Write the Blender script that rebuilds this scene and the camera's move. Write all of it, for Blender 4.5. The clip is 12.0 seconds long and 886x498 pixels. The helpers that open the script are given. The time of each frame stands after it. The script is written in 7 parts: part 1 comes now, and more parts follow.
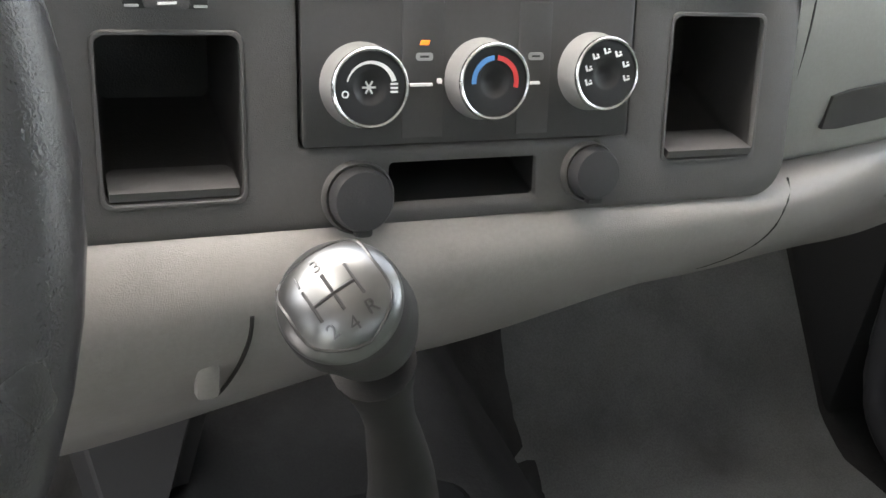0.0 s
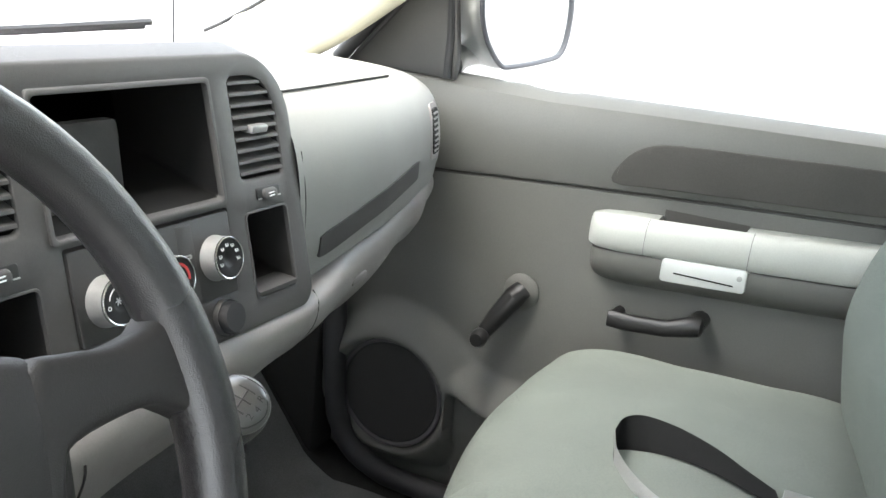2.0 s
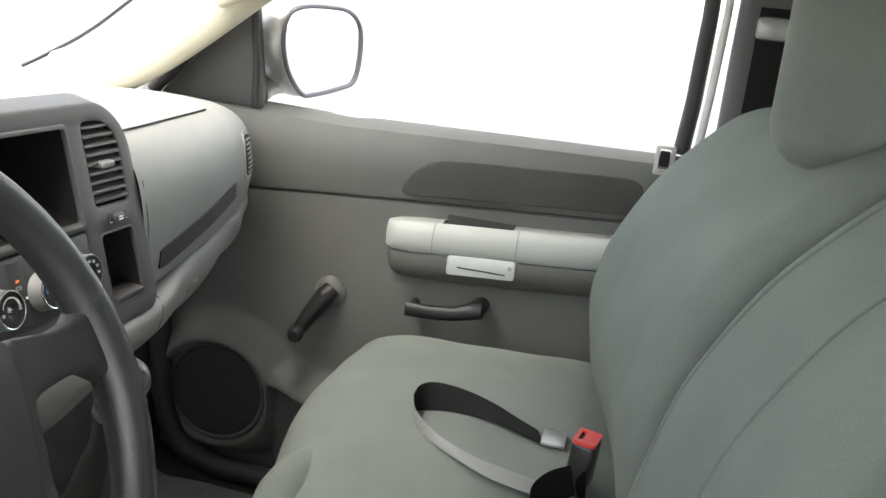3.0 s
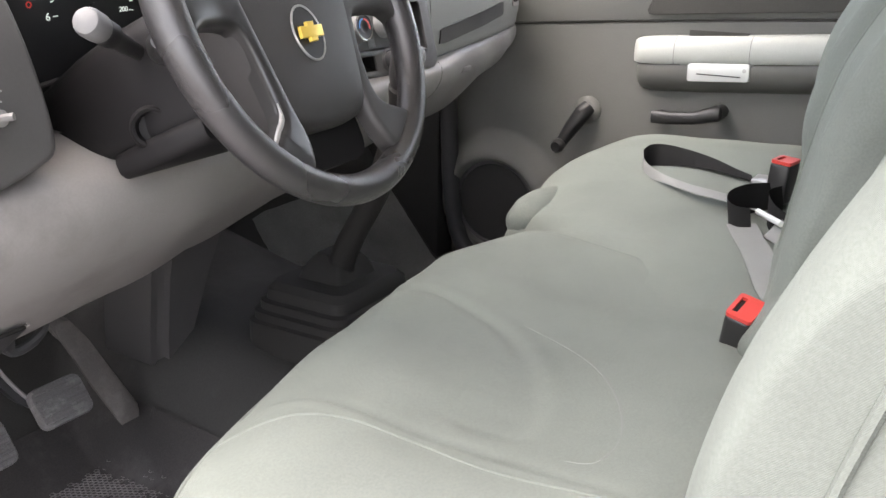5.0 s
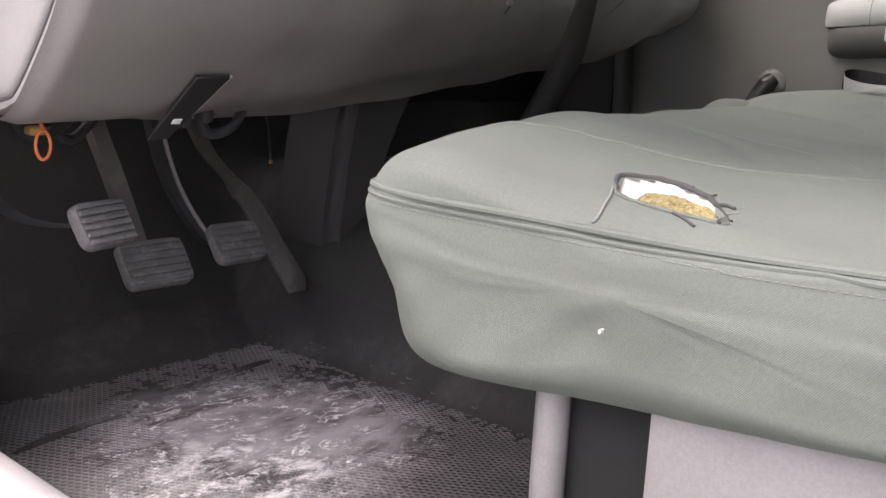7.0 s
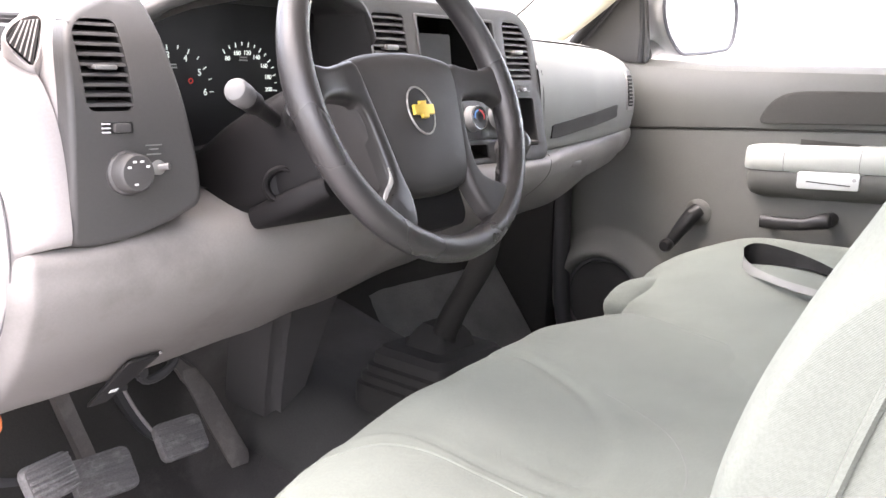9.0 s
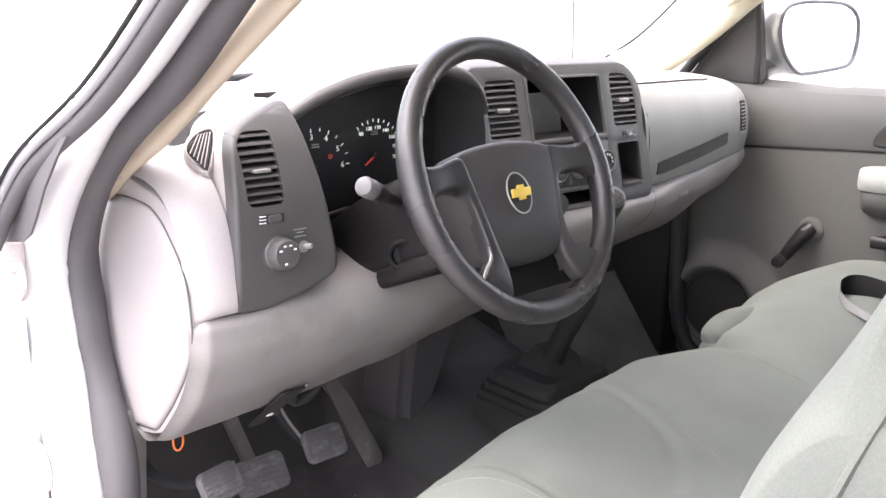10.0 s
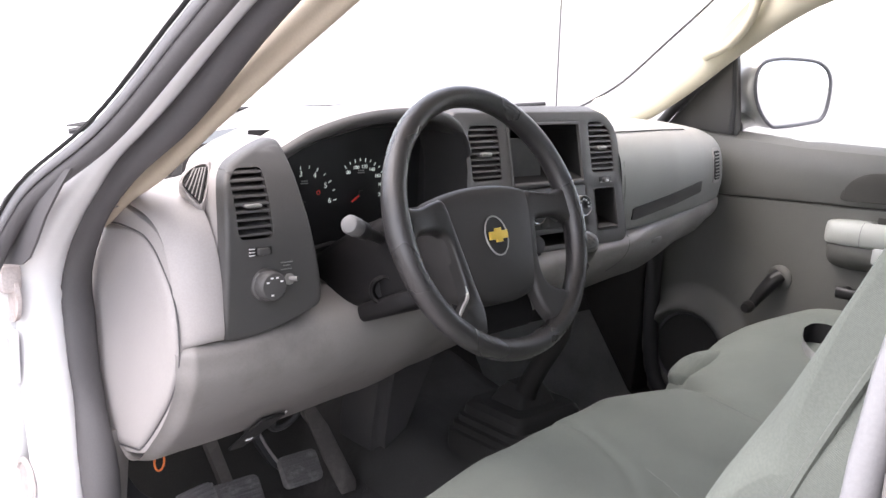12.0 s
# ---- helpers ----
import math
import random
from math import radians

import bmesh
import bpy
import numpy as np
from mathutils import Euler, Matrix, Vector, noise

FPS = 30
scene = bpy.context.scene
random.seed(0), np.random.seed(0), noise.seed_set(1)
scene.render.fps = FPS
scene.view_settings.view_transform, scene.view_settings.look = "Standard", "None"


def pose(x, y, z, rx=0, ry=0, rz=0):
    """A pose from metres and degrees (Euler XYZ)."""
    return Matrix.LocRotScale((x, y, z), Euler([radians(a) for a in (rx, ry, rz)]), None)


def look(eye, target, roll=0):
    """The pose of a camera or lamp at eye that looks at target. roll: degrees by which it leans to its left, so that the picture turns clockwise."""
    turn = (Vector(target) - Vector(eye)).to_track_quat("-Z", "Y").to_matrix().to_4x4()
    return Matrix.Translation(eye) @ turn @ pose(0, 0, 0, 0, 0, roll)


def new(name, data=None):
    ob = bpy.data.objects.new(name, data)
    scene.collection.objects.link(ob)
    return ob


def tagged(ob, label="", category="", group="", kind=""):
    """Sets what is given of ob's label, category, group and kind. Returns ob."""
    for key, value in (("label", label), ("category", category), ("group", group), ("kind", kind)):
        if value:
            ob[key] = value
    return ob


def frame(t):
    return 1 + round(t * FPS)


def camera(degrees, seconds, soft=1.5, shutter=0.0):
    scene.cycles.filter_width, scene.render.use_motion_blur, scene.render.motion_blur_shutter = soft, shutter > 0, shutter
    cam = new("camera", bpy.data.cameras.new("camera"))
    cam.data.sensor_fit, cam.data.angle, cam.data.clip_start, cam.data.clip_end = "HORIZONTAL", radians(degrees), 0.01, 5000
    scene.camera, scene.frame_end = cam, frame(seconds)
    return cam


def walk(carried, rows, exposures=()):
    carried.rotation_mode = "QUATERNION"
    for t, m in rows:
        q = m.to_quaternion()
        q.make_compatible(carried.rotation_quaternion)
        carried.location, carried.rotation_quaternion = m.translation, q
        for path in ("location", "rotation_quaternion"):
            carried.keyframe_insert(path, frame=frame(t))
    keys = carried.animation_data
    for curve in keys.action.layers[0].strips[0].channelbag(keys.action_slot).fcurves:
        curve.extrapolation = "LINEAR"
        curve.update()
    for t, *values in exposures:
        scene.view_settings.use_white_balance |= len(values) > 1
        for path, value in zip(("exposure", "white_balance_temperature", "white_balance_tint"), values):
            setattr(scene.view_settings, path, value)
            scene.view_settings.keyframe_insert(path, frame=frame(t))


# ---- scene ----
cam = camera(50.8, 12.0)
PATH = [
    (0, (-0.202, -0.393, 0.811), (0.559, 1.201, -0.127), 7.5),
    (0.5, (-0.243, -0.412, 0.83), (0.733, 1.117, -0.011), 6.2),
    (1, (-0.305, -0.435, 0.864), (0.929, 0.951, 0.118), 4.0),
    (1.5, (-0.428, -0.465, 0.908), (1.089, 0.677, 0.28), 5.1),
    (2, (-0.56, -0.483, 0.928), (1.19, 0.308, 0.369), 6.4),
    (2.5, (-0.681, -0.516, 0.957), (1.196, -0.047, 0.449), 6.2),
    (2.7, (-0.72, -0.523, 0.986), (1.179, -0.147, 0.484), 7.1),
    (4.3, (-1.011, -0.764, 0.945), (0.754, 0.051, 0.477), 1.7),
    (4.5, (-1.037, -0.772, 0.901), (0.695, 0.103, 0.416), 1.5),
    (5, (-1.093, -0.789, 0.788), (0.537, 0.185, 0.162), 1.0),
    (5.5, (-1.123, -0.786, 0.634), (0.45, 0.29, 0.027), 1.3),
    (6, (-1.146, -0.779, 0.517), (0.43, 0.336, -0.003), 2.6),
    (6.5, (-1.163, -0.773, 0.448), (0.38, 0.436, 0.049), 2.8),
    (6.7, (-1.166, -0.769, 0.432), (0.346, 0.486, 0.062), 2.8),
    (8.3, (-1.104, -0.803, 0.574), (0.447, 0.37, 0.106), 4.0),
    (8.5, (-1.111, -0.82, 0.637), (0.448, 0.35, 0.187), 3.5),
    (9, (-1.158, -0.878, 0.765), (0.364, 0.354, 0.356), 2.7),
    (9.5, (-1.203, -0.939, 0.866), (0.227, 0.391, 0.438), 1.6),
    (10, (-1.238, -1.016, 0.927), (0.058, 0.423, 0.43), 1.0),
    (10.5, (-1.269, -1.064, 0.949), (0.047, 0.353, 0.439), 1.9),
    (11, (-1.274, -1.065, 0.954), (0.07, 0.34, 0.484), 2.8),
    (11.5, (-1.274, -1.064, 0.951), (0.065, 0.358, 0.52), 3.1),
    (12, (-1.274, -1.06, 0.951), (0.059, 0.367, 0.519), 3.4),
]
EXPOSURES = [(t, 2.5 + d, k, g) for t, d, k, g in (
    (0, 0.88, 7050, 9), (1.0, 1.16, 6950, 8), (1.5, 1.02, 6850, 7), (2.0, 0.64, 6750, 6), (2.5, 0.06, 6900, 7), (4.5, 0.50, 7050, 9), (5.0, 0.70, 7050, 15),
    (5.5, 0.15, 7000, 18), (6.0, -0.22, 7050, 20), (6.5, -0.18, 7050, 20), (8.5, 0.05, 6900, 15), (9.0, 1.05, 7000, 19), (9.5, 0.85, 6950, 19), (10.5, 0.58, 6900, 18), (12, 0.04, 6800, 17))]
walk(cam, [(t, look(eye, target, roll)) for t, eye, target, roll in PATH], EXPOSURES)

# ---- world, sun ----
SUN_UP, SUN_ROUND = radians(70), radians(276)
world = bpy.data.worlds.new("world")
scene.world = world
world.use_nodes = True
sky = world.node_tree.nodes.new("ShaderNodeTexSky")
sky.sky_type, sky.sun_disc = "NISHITA", False
sky.sun_elevation, sky.sun_rotation = SUN_UP, SUN_ROUND
sky.air_density, sky.dust_density, sky.ozone_density = 1.0, 1.5, 1.0
back = world.node_tree.nodes["Background"]
pale = world.node_tree.nodes.new("ShaderNodeHueSaturation")
pale.inputs["Saturation"].default_value = 0.45
world.node_tree.links.new(sky.outputs["Color"], pale.inputs["Color"])
world.node_tree.links.new(pale.outputs["Color"], back.inputs["Color"])
back.inputs["Strength"].default_value = 0.138
sun = new("sun", bpy.data.lights.new("sun", "SUN"))
sun.data.energy, sun.data.angle, sun.data.color = 1.1, radians(80), (1.0, 0.94, 0.92)
sun.matrix_world = look((0, 0, 0), (math.sin(SUN_ROUND) * -math.cos(SUN_UP), -math.cos(SUN_ROUND) * math.cos(SUN_UP), -math.sin(SUN_UP)))


# ---- materials ----
def material(name, color, rough=0.6, metal=0.0, grain=0.0, grain_scale=900.0, vary=0.06, stain=0.0, stain_color=(0.2, 0.18, 0.16), stain_scale=9.0, coat=0.0, spec=0.5, weave=0.0):
    m = bpy.data.materials.new(name)
    m.use_nodes = True
    nt = m.node_tree
    b = nt.nodes["Principled BSDF"]
    b.inputs["Roughness"].default_value = rough
    b.inputs["Metallic"].default_value = metal
    b.inputs["Coat Weight"].default_value = coat
    b.inputs["Specular IOR Level"].default_value = spec
    co = nt.nodes.new("ShaderNodeTexCoord")

    def tex(scale, detail=4.0):
        n = nt.nodes.new("ShaderNodeTexNoise")
        n.inputs["Scale"].default_value, n.inputs["Detail"].default_value = scale, detail
        nt.links.new(co.outputs["Object"], n.inputs["Vector"])
        return n

    def ramp(src, lo, hi, c0, c1):
        r = nt.nodes.new("ShaderNodeValToRGB")
        r.color_ramp.elements[0].position, r.color_ramp.elements[1].position = lo, hi
        r.color_ramp.elements[0].color, r.color_ramp.elements[1].color = c0, c1
        nt.links.new(src, r.inputs["Fac"])
        return r

    big, small = tex(7.0), tex(420.0, 2.0)
    k0, k1 = 1 - vary, 1 + vary
    dark = tuple(c * k0 for c in color) + (1,)
    light = tuple(min(1, c * k1) for c in color) + (1,)
    base = ramp(big.outputs["Fac"], 0.3, 0.7, dark, light)
    fine = ramp(small.outputs["Fac"], 0.35, 0.65, (k0, k0, k0, 1), (1, 1, 1, 1))
    mix = nt.nodes.new("ShaderNodeMix")
    mix.data_type, mix.blend_type = "RGBA", "MULTIPLY"
    mix.inputs[0].default_value = 1.0
    nt.links.new(base.outputs["Color"], mix.inputs[6])
    nt.links.new(fine.outputs["Color"], mix.inputs[7])
    out = mix.outputs[2]
    if stain > 0:
        spots = tex(stain_scale, 8.0)
        spots.inputs["Roughness"].default_value = 0.65
        mask = ramp(spots.outputs["Fac"], 0.52, 0.72, (0, 0, 0, 1), (stain, stain, stain, 1))
        mx = nt.nodes.new("ShaderNodeMix")
        mx.data_type = "RGBA"
        nt.links.new(mask.outputs["Color"], mx.inputs[0])
        nt.links.new(out, mx.inputs[6])
        mx.inputs[7].default_value = (*stain_color, 1)
        out = mx.outputs[2]
    nt.links.new(out, b.inputs["Base Color"])
    rr = nt.nodes.new("ShaderNodeMapRange")
    rr.inputs["To Min"].default_value, rr.inputs["To Max"].default_value = max(0.02, rough - 0.07), min(1, rough + 0.07)
    nt.links.new(big.outputs["Fac"], rr.inputs["Value"])
    nt.links.new(rr.outputs["Result"], b.inputs["Roughness"])
    if grain > 0:
        if weave:
            g = nt.nodes.new("ShaderNodeTexWave")
            g.inputs["Scale"].default_value, g.inputs["Distortion"].default_value = weave, 1.2
            g.bands_direction = "DIAGONAL"
            nt.links.new(co.outputs["Object"], g.inputs["Vector"])
            src = g.outputs["Color"]
        else:
            g = tex(grain_scale, 2.0)
            src = g.outputs["Fac"]
        bump = nt.nodes.new("ShaderNodeBump")
        bump.inputs["Strength"].default_value, bump.inputs["Distance"].default_value = grain, 0.0006
        nt.links.new(src, bump.inputs["Height"])
        nt.links.new(bump.outputs["Normal"], b.inputs["Normal"])
    return m


def glow(name, color, strength):
    m = material(name, color)
    b = m.node_tree.nodes["Principled BSDF"]
    b.inputs["Emission Color"].default_value, b.inputs["Emission Strength"].default_value = (*color, 1), strength
    return m


def glass_material(name, tint=(0.96, 0.98, 0.97)):
    m = bpy.data.materials.new(name)
    m.use_nodes = True
    b = m.node_tree.nodes["Principled BSDF"]
    b.inputs["Base Color"].default_value = (*tint, 1)
    b.inputs["Roughness"].default_value, b.inputs["Transmission Weight"].default_value, b.inputs["IOR"].default_value = 0.0, 1.0, 1.02
    return m


M_PAD = material("light_grey_grained_plastic", (0.36, 0.338, 0.33), 0.5, grain=0.35, grain_scale=1400, stain=0.12, stain_color=(0.22, 0.2, 0.18))
M_AIRBAG = material("grey_airbag_cover_plastic", (0.250, 0.250, 0.234), 0.52, grain=0.4, grain_scale=1400, stain=0.15, stain_color=(0.2, 0.19, 0.17))
M_TRIM = material("grey_lower_plastic", (0.235, 0.222, 0.213), 0.43, grain=0.35, grain_scale=1400, stain=0.6, stain_color=(0.13, 0.12, 0.112), stain_scale=7)
M_DARK = material("charcoal_grained_plastic", (0.070, 0.068, 0.067), 0.46, grain=0.4, grain_scale=1500, stain=0.1, stain_color=(0.08, 0.075, 0.07))
M_BLACK = material("black_plastic", (0.018, 0.018, 0.018), 0.4, grain=0.15)
# near-black for linings and gaps; also stands in for deep shade
M_SHADOW = material("matt_black_lining_and_shade", (0.012, 0.012, 0.012), 0.85)
M_DOOR = material("grey_door_plastic", (0.122, 0.123, 0.112), 0.55, grain=0.35, grain_scale=1400, stain=0.12, stain_color=(0.17, 0.16, 0.14))
M_ARM = material("pale_grey_armrest_vinyl", (0.42, 0.435, 0.40), 0.5, grain=0.3, stain=0.1)
# cloth inset colour, also painted as shade in the crease and grab pocket
M_INSET = material("dark_door_cloth_and_shade", (0.07, 0.067, 0.06), 0.9, grain=0.5, weave=420, vary=0.1)
M_SEAT = material("grey_green_seat_cloth", (0.164, 0.181, 0.160), 0.92, grain=0.35, weave=430, vary=0.1, stain=0.2, stain_color=(0.18, 0.19, 0.175), stain_scale=5, spec=0.25)
nap = M_SEAT.node_tree.nodes["Principled BSDF"]
nap.inputs["Sheen Weight"].default_value, nap.inputs["Sheen Roughness"].default_value = 0.10, 0.35
nap.inputs["Sheen Tint"].default_value = (0.85, 0.92, 0.82, 1)
M_FOAM = material("yellow_seat_foam", (0.30, 0.245, 0.115), 0.95, grain=1.0, grain_scale=300, vary=0.5, stain=0.85, stain_color=(0.11, 0.08, 0.035), stain_scale=150)
M_FELT = material("white_cover_backing", (0.62, 0.61, 0.59), 0.95, grain=0.6, grain_scale=500)
M_FRAY = material("dark_fray_and_gap_shade", (0.07, 0.07, 0.07), 0.95)
M_WHEEL = material("charcoal_wheel_rubber", (0.027, 0.0255, 0.026), 0.28, spec=0.8, grain=0.5, grain_scale=1400, stain=0.06, stain_color=(0.06, 0.057, 0.054), stain_scale=30)
M_HUB = material("charcoal_hub_plastic", (0.036, 0.0345, 0.034), 0.48, spec=0.45, grain=0.35, grain_scale=1300)
M_FLOOR = material("dark_grey_floor_vinyl", (0.025, 0.0253, 0.025), 0.66, spec=0.35, grain=0.6, grain_scale=220, stain=0.55, stain_color=(0.07, 0.07, 0.07), stain_scale=4, vary=0.2)
M_MAT = material("dusty_black_rubber_mat", (0.030, 0.0285, 0.029), 0.8, spec=0.3, grain=0.5, grain_scale=300, stain=0.35, stain_color=(0.12, 0.115, 0.118), stain_scale=8, vary=0.25)
M_GRIP = material("dusty_grip_rubber", (0.115, 0.109, 0.111), 0.85, spec=0.3, grain=0.3, grain_scale=300, stain=0.5, stain_color=(0.20, 0.19, 0.193), stain_scale=14, vary=0.2)


def muddy(m):
    """Lay a dried, streaky film of pale mud with thin crusted edges over a material."""
    nt = m.node_tree
    links, nodes = nt.links, nt.nodes
    co = nodes.new("ShaderNodeTexCoord")

    def span(src, a, b, lo=0.0, hi=1.0):
        r = nodes.new("ShaderNodeMapRange")
        r.inputs["From Min"].default_value, r.inputs["From Max"].default_value = a, b
        r.inputs["To Min"].default_value, r.inputs["To Max"].default_value = lo, hi
        links.new(src, r.inputs["Value"])
        return r.outputs["Result"]

    def calc(op, a, b):
        n = nodes.new("ShaderNodeMath")
        n.operation, n.use_clamp = op, True
        links.new(a, n.inputs[0])
        links.new(b, n.inputs[1])
        return n.outputs["Value"]

    def about(x, y, r0, r1):
        n = nodes.new("ShaderNodeVectorMath")
        n.operation = "DISTANCE"
        n.inputs[1].default_value = (x, y, 0.015)
        links.new(co.outputs["Object"], n.inputs[0])
        return span(n.outputs["Value"], r0, r1)

    def cloud(scale, detail, rough, warp, lay=(1, 1, 1)):
        mp = nodes.new("ShaderNodeMapping")
        mp.inputs["Scale"].default_value = lay
        mp.inputs["Rotation"].default_value = (0, 0, 0.5)
        links.new(co.outputs["Object"], mp.inputs["Vector"])
        n = nodes.new("ShaderNodeTexNoise")
        n.inputs["Scale"].default_value, n.inputs["Detail"].default_value = scale, detail
        n.inputs["Roughness"].default_value, n.inputs["Distortion"].default_value = rough, warp
        links.new(mp.outputs["Vector"], n.inputs["Vector"])
        return n.outputs["Fac"]

    pool = calc("MAXIMUM", about(-0.50, 0.03, 0.215, 0.13), about(-0.59, -0.03, 0.20, 0.09))
    film = span(cloud(9.0, 9.0, 0.66, 0.8, (1.0, 1.7, 1.0)), 0.40, 0.62, 0.05, 0.42)
    crust = calc("MULTIPLY", span(cloud(13.0, 6.0, 0.6, 1.6, (1.0, 1.9, 1.0)), 0.475, 0.505), span(cloud(13.0, 6.0, 0.6, 1.6, (1.0, 1.9, 1.0)), 0.56, 0.52))
    crust = calc("MULTIPLY", crust, span(cloud(40.0, 6.0, 0.7, 0.0), 0.42, 0.60))
    flour = calc("MULTIPLY", about(-0.585, -0.055, 0.17, 0.05), span(cloud(26.0, 10.0, 0.75, 0.4, (1.0, 1.5, 1.0)), 0.44, 0.60))
    dust = calc("MULTIPLY", pool, calc("MAXIMUM", calc("MAXIMUM", film, crust), flour))
    mx = nodes.new("ShaderNodeMix")
    mx.data_type = "RGBA"
    shader = nodes["Principled BSDF"]
    links.new(dust, mx.inputs[0])
    links.new(shader.inputs["Base Color"].links[0].from_socket, mx.inputs[6])
    mx.inputs[7].default_value = (0.66, 0.63, 0.645, 1)
    links.new(mx.outputs[2], shader.inputs["Base Color"])


muddy(M_MAT)
muddy(M_GRIP)
M_RUBBER = material("black_rubber", (0.03, 0.03, 0.032), 0.6, grain=0.2, stain=0.15, stain_color=(0.07, 0.07, 0.07))
M_PEDAL = material("worn_pedal_rubber", (0.12, 0.115, 0.115), 0.8, grain=0.4, grain_scale=500, stain=0.6, stain_color=(0.28, 0.27, 0.27), stain_scale=30, vary=0.2)
M_BAR = material("dusty_brown_steel", (0.088, 0.080, 0.077), 0.7, grain=0.3, stain=0.5, stain_color=(0.17, 0.155, 0.148), stain_scale=22, vary=0.15)
M_CHROME = material("satin_chrome", (0.75, 0.75, 0.75), 0.22, 1.0, vary=0.02)
M_SILVER = material("satin_silver_plastic", (0.38, 0.38, 0.37), 0.35, 0.6, vary=0.03)
M_LATCH = material("pale_silver_latch", (0.6, 0.62, 0.6), 0.4, 0.3, vary=0.03)
M_BRASS = material("tarnished_yellow_plastic", (0.42, 0.26, 0.08), 0.5, vary=0.2, stain=0.5, stain_color=(0.2, 0.09, 0.05), stain_scale=120)
M_GOLD = material("gold_emblem_metal", (0.85, 0.6, 0.12), 0.35, 0.5, vary=0.08)
M_WHITE = material("white_body_paint", (0.8, 0.8, 0.8), 0.3, coat=0.6, vary=0.02, stain=0.12, stain_color=(0.5, 0.45, 0.4), stain_scale=12)
M_MARK = material("white_print", (0.8, 0.8, 0.8), 0.6, vary=0.01)
M_BLUE = material("blue_print", (0.08, 0.25, 0.55), 0.6, vary=0.01)
M_RED = material("red_print", (0.6, 0.05, 0.05), 0.5, vary=0.02)
M_REDBTN = material("red_buckle_plastic", (0.6, 0.06, 0.05), 0.4, vary=0.03)
M_BEIGE = material("beige_pillar_plastic", (0.5, 0.43, 0.33), 0.6, grain=0.3, stain=0.1)
M_CREAM = material("cream_pillar_plastic", (0.5, 0.47, 0.36), 0.6, grain=0.3)
M_SEAL = material("dark_door_seal_rubber", (0.088, 0.084, 0.087), 0.6, grain=0.3, grain_scale=400, stain=0.25, stain_color=(0.13, 0.12, 0.12))
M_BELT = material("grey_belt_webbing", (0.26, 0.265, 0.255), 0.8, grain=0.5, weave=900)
# near-black: the dark shoulder belt, and painted shade on the grey lap belt
M_BELTDARK = material("dark_and_shaded_webbing", (0.012, 0.012, 0.012), 0.9, spec=0.2, grain=0.5, weave=900)
M_HEAD = material("pale_headliner_cloth", (0.5, 0.48, 0.43), 0.95, grain=0.3)
M_GROUND = material("pale_concrete", (0.23, 0.22, 0.216), 0.9, grain=0.5, grain_scale=60, stain=0.3, stain_color=(0.3, 0.28, 0.26), stain_scale=0.6)
M_ORANGE = glow("amber_indicator", (1.0, 0.2, 0.02), 0.09)
M_WIRE = material("orange_wire", (0.75, 0.2, 0.06), 0.5)
M_GLASS = glass_material("clear_window_glass")
M_MIRROR = material("mirror_silvering", (0.9, 0.92, 0.92), 0.03, 1.0, vary=0.005)
M_KNOBTOP = material("silver_shift_cap", (0.19, 0.19, 0.188), 0.32, 0.85, vary=0.04)
M_GAUGELIT = glow("backlit_gauge_print", (0.75, 0.85, 0.8), 0.06)
M_NEEDLE = glow("backlit_red_needle", (0.7, 0.05, 0.04), 0.02)
M_POSTSEAL = material("pale_post_seal", (0.3, 0.3, 0.31), 0.4, grain=0.2)
M_SPK = material("dark_speaker_cloth", (0.03, 0.029, 0.028), 0.8, grain=0.4, grain_scale=500)
M_GLOSS = material("glossy_dark_insert", (0.024, 0.0235, 0.0235), 0.30, spec=0.45, vary=0.03)
M_PANEL = material("dark_panel_plastic", (0.042, 0.041, 0.041), 0.42, grain=0.25, grain_scale=1500, stain=0.2, stain_color=(0.06, 0.058, 0.056), stain_scale=20)
M_CLIMATE = material("satin_dark_control_plastic", (0.046, 0.045, 0.0445), 0.38, grain=0.2, grain_scale=1500, stain=0.2, stain_color=(0.04, 0.039, 0.038), stain_scale=20)
M_POCKET = material("dusty_pocket_lining", (0.036, 0.035, 0.034), 0.6, grain=0.3, stain=0.4, stain_color=(0.07, 0.065, 0.06), stain_scale=22)
M_DIAL = material("satin_grey_dial_skirt", (0.30, 0.30, 0.295), 0.38, 0.35, vary=0.04)
M_RIM = material("dark_mirror_rim", (0.1, 0.1, 0.11), 0.5)
M_STEM = material("grey_lever_rubber", (0.02, 0.0195, 0.019), 0.7, spec=0.25, grain=0.3)
M_CAPLINE = material("worn_cap_engraving", (0.09, 0.09, 0.089), 0.35, 0.7, vary=0.05)
M_STALK = material("grey_stalk_cap", (0.14, 0.14, 0.14), 0.5, vary=0.04)
M_PALEFLOOR = material("dusty_grey_vinyl", (0.25, 0.26, 0.258), 0.62, grain=0.5, grain_scale=260, stain=0.6, stain_color=(0.08, 0.08, 0.082), stain_scale=4, vary=0.2)
M_STAND = material("dull_painted_steel", (0.24, 0.228, 0.228), 0.55, grain=0.3, stain=0.5, stain_color=(0.16, 0.145, 0.14), stain_scale=18, vary=0.1)
M_SILL = material("pale_sill_plastic", (0.5, 0.48, 0.49), 0.5, grain=0.3, stain=0.4, stain_color=(0.3, 0.28, 0.27), stain_scale=14)
M_KICK = material("dark_grey_kick_plastic", (0.052, 0.050, 0.051), 0.6, grain=0.3, stain=0.3, stain_color=(0.07, 0.065, 0.065), stain_scale=7)
M_FOLD = material("dark_seat_fold", (0.18, 0.19, 0.175), 0.95)
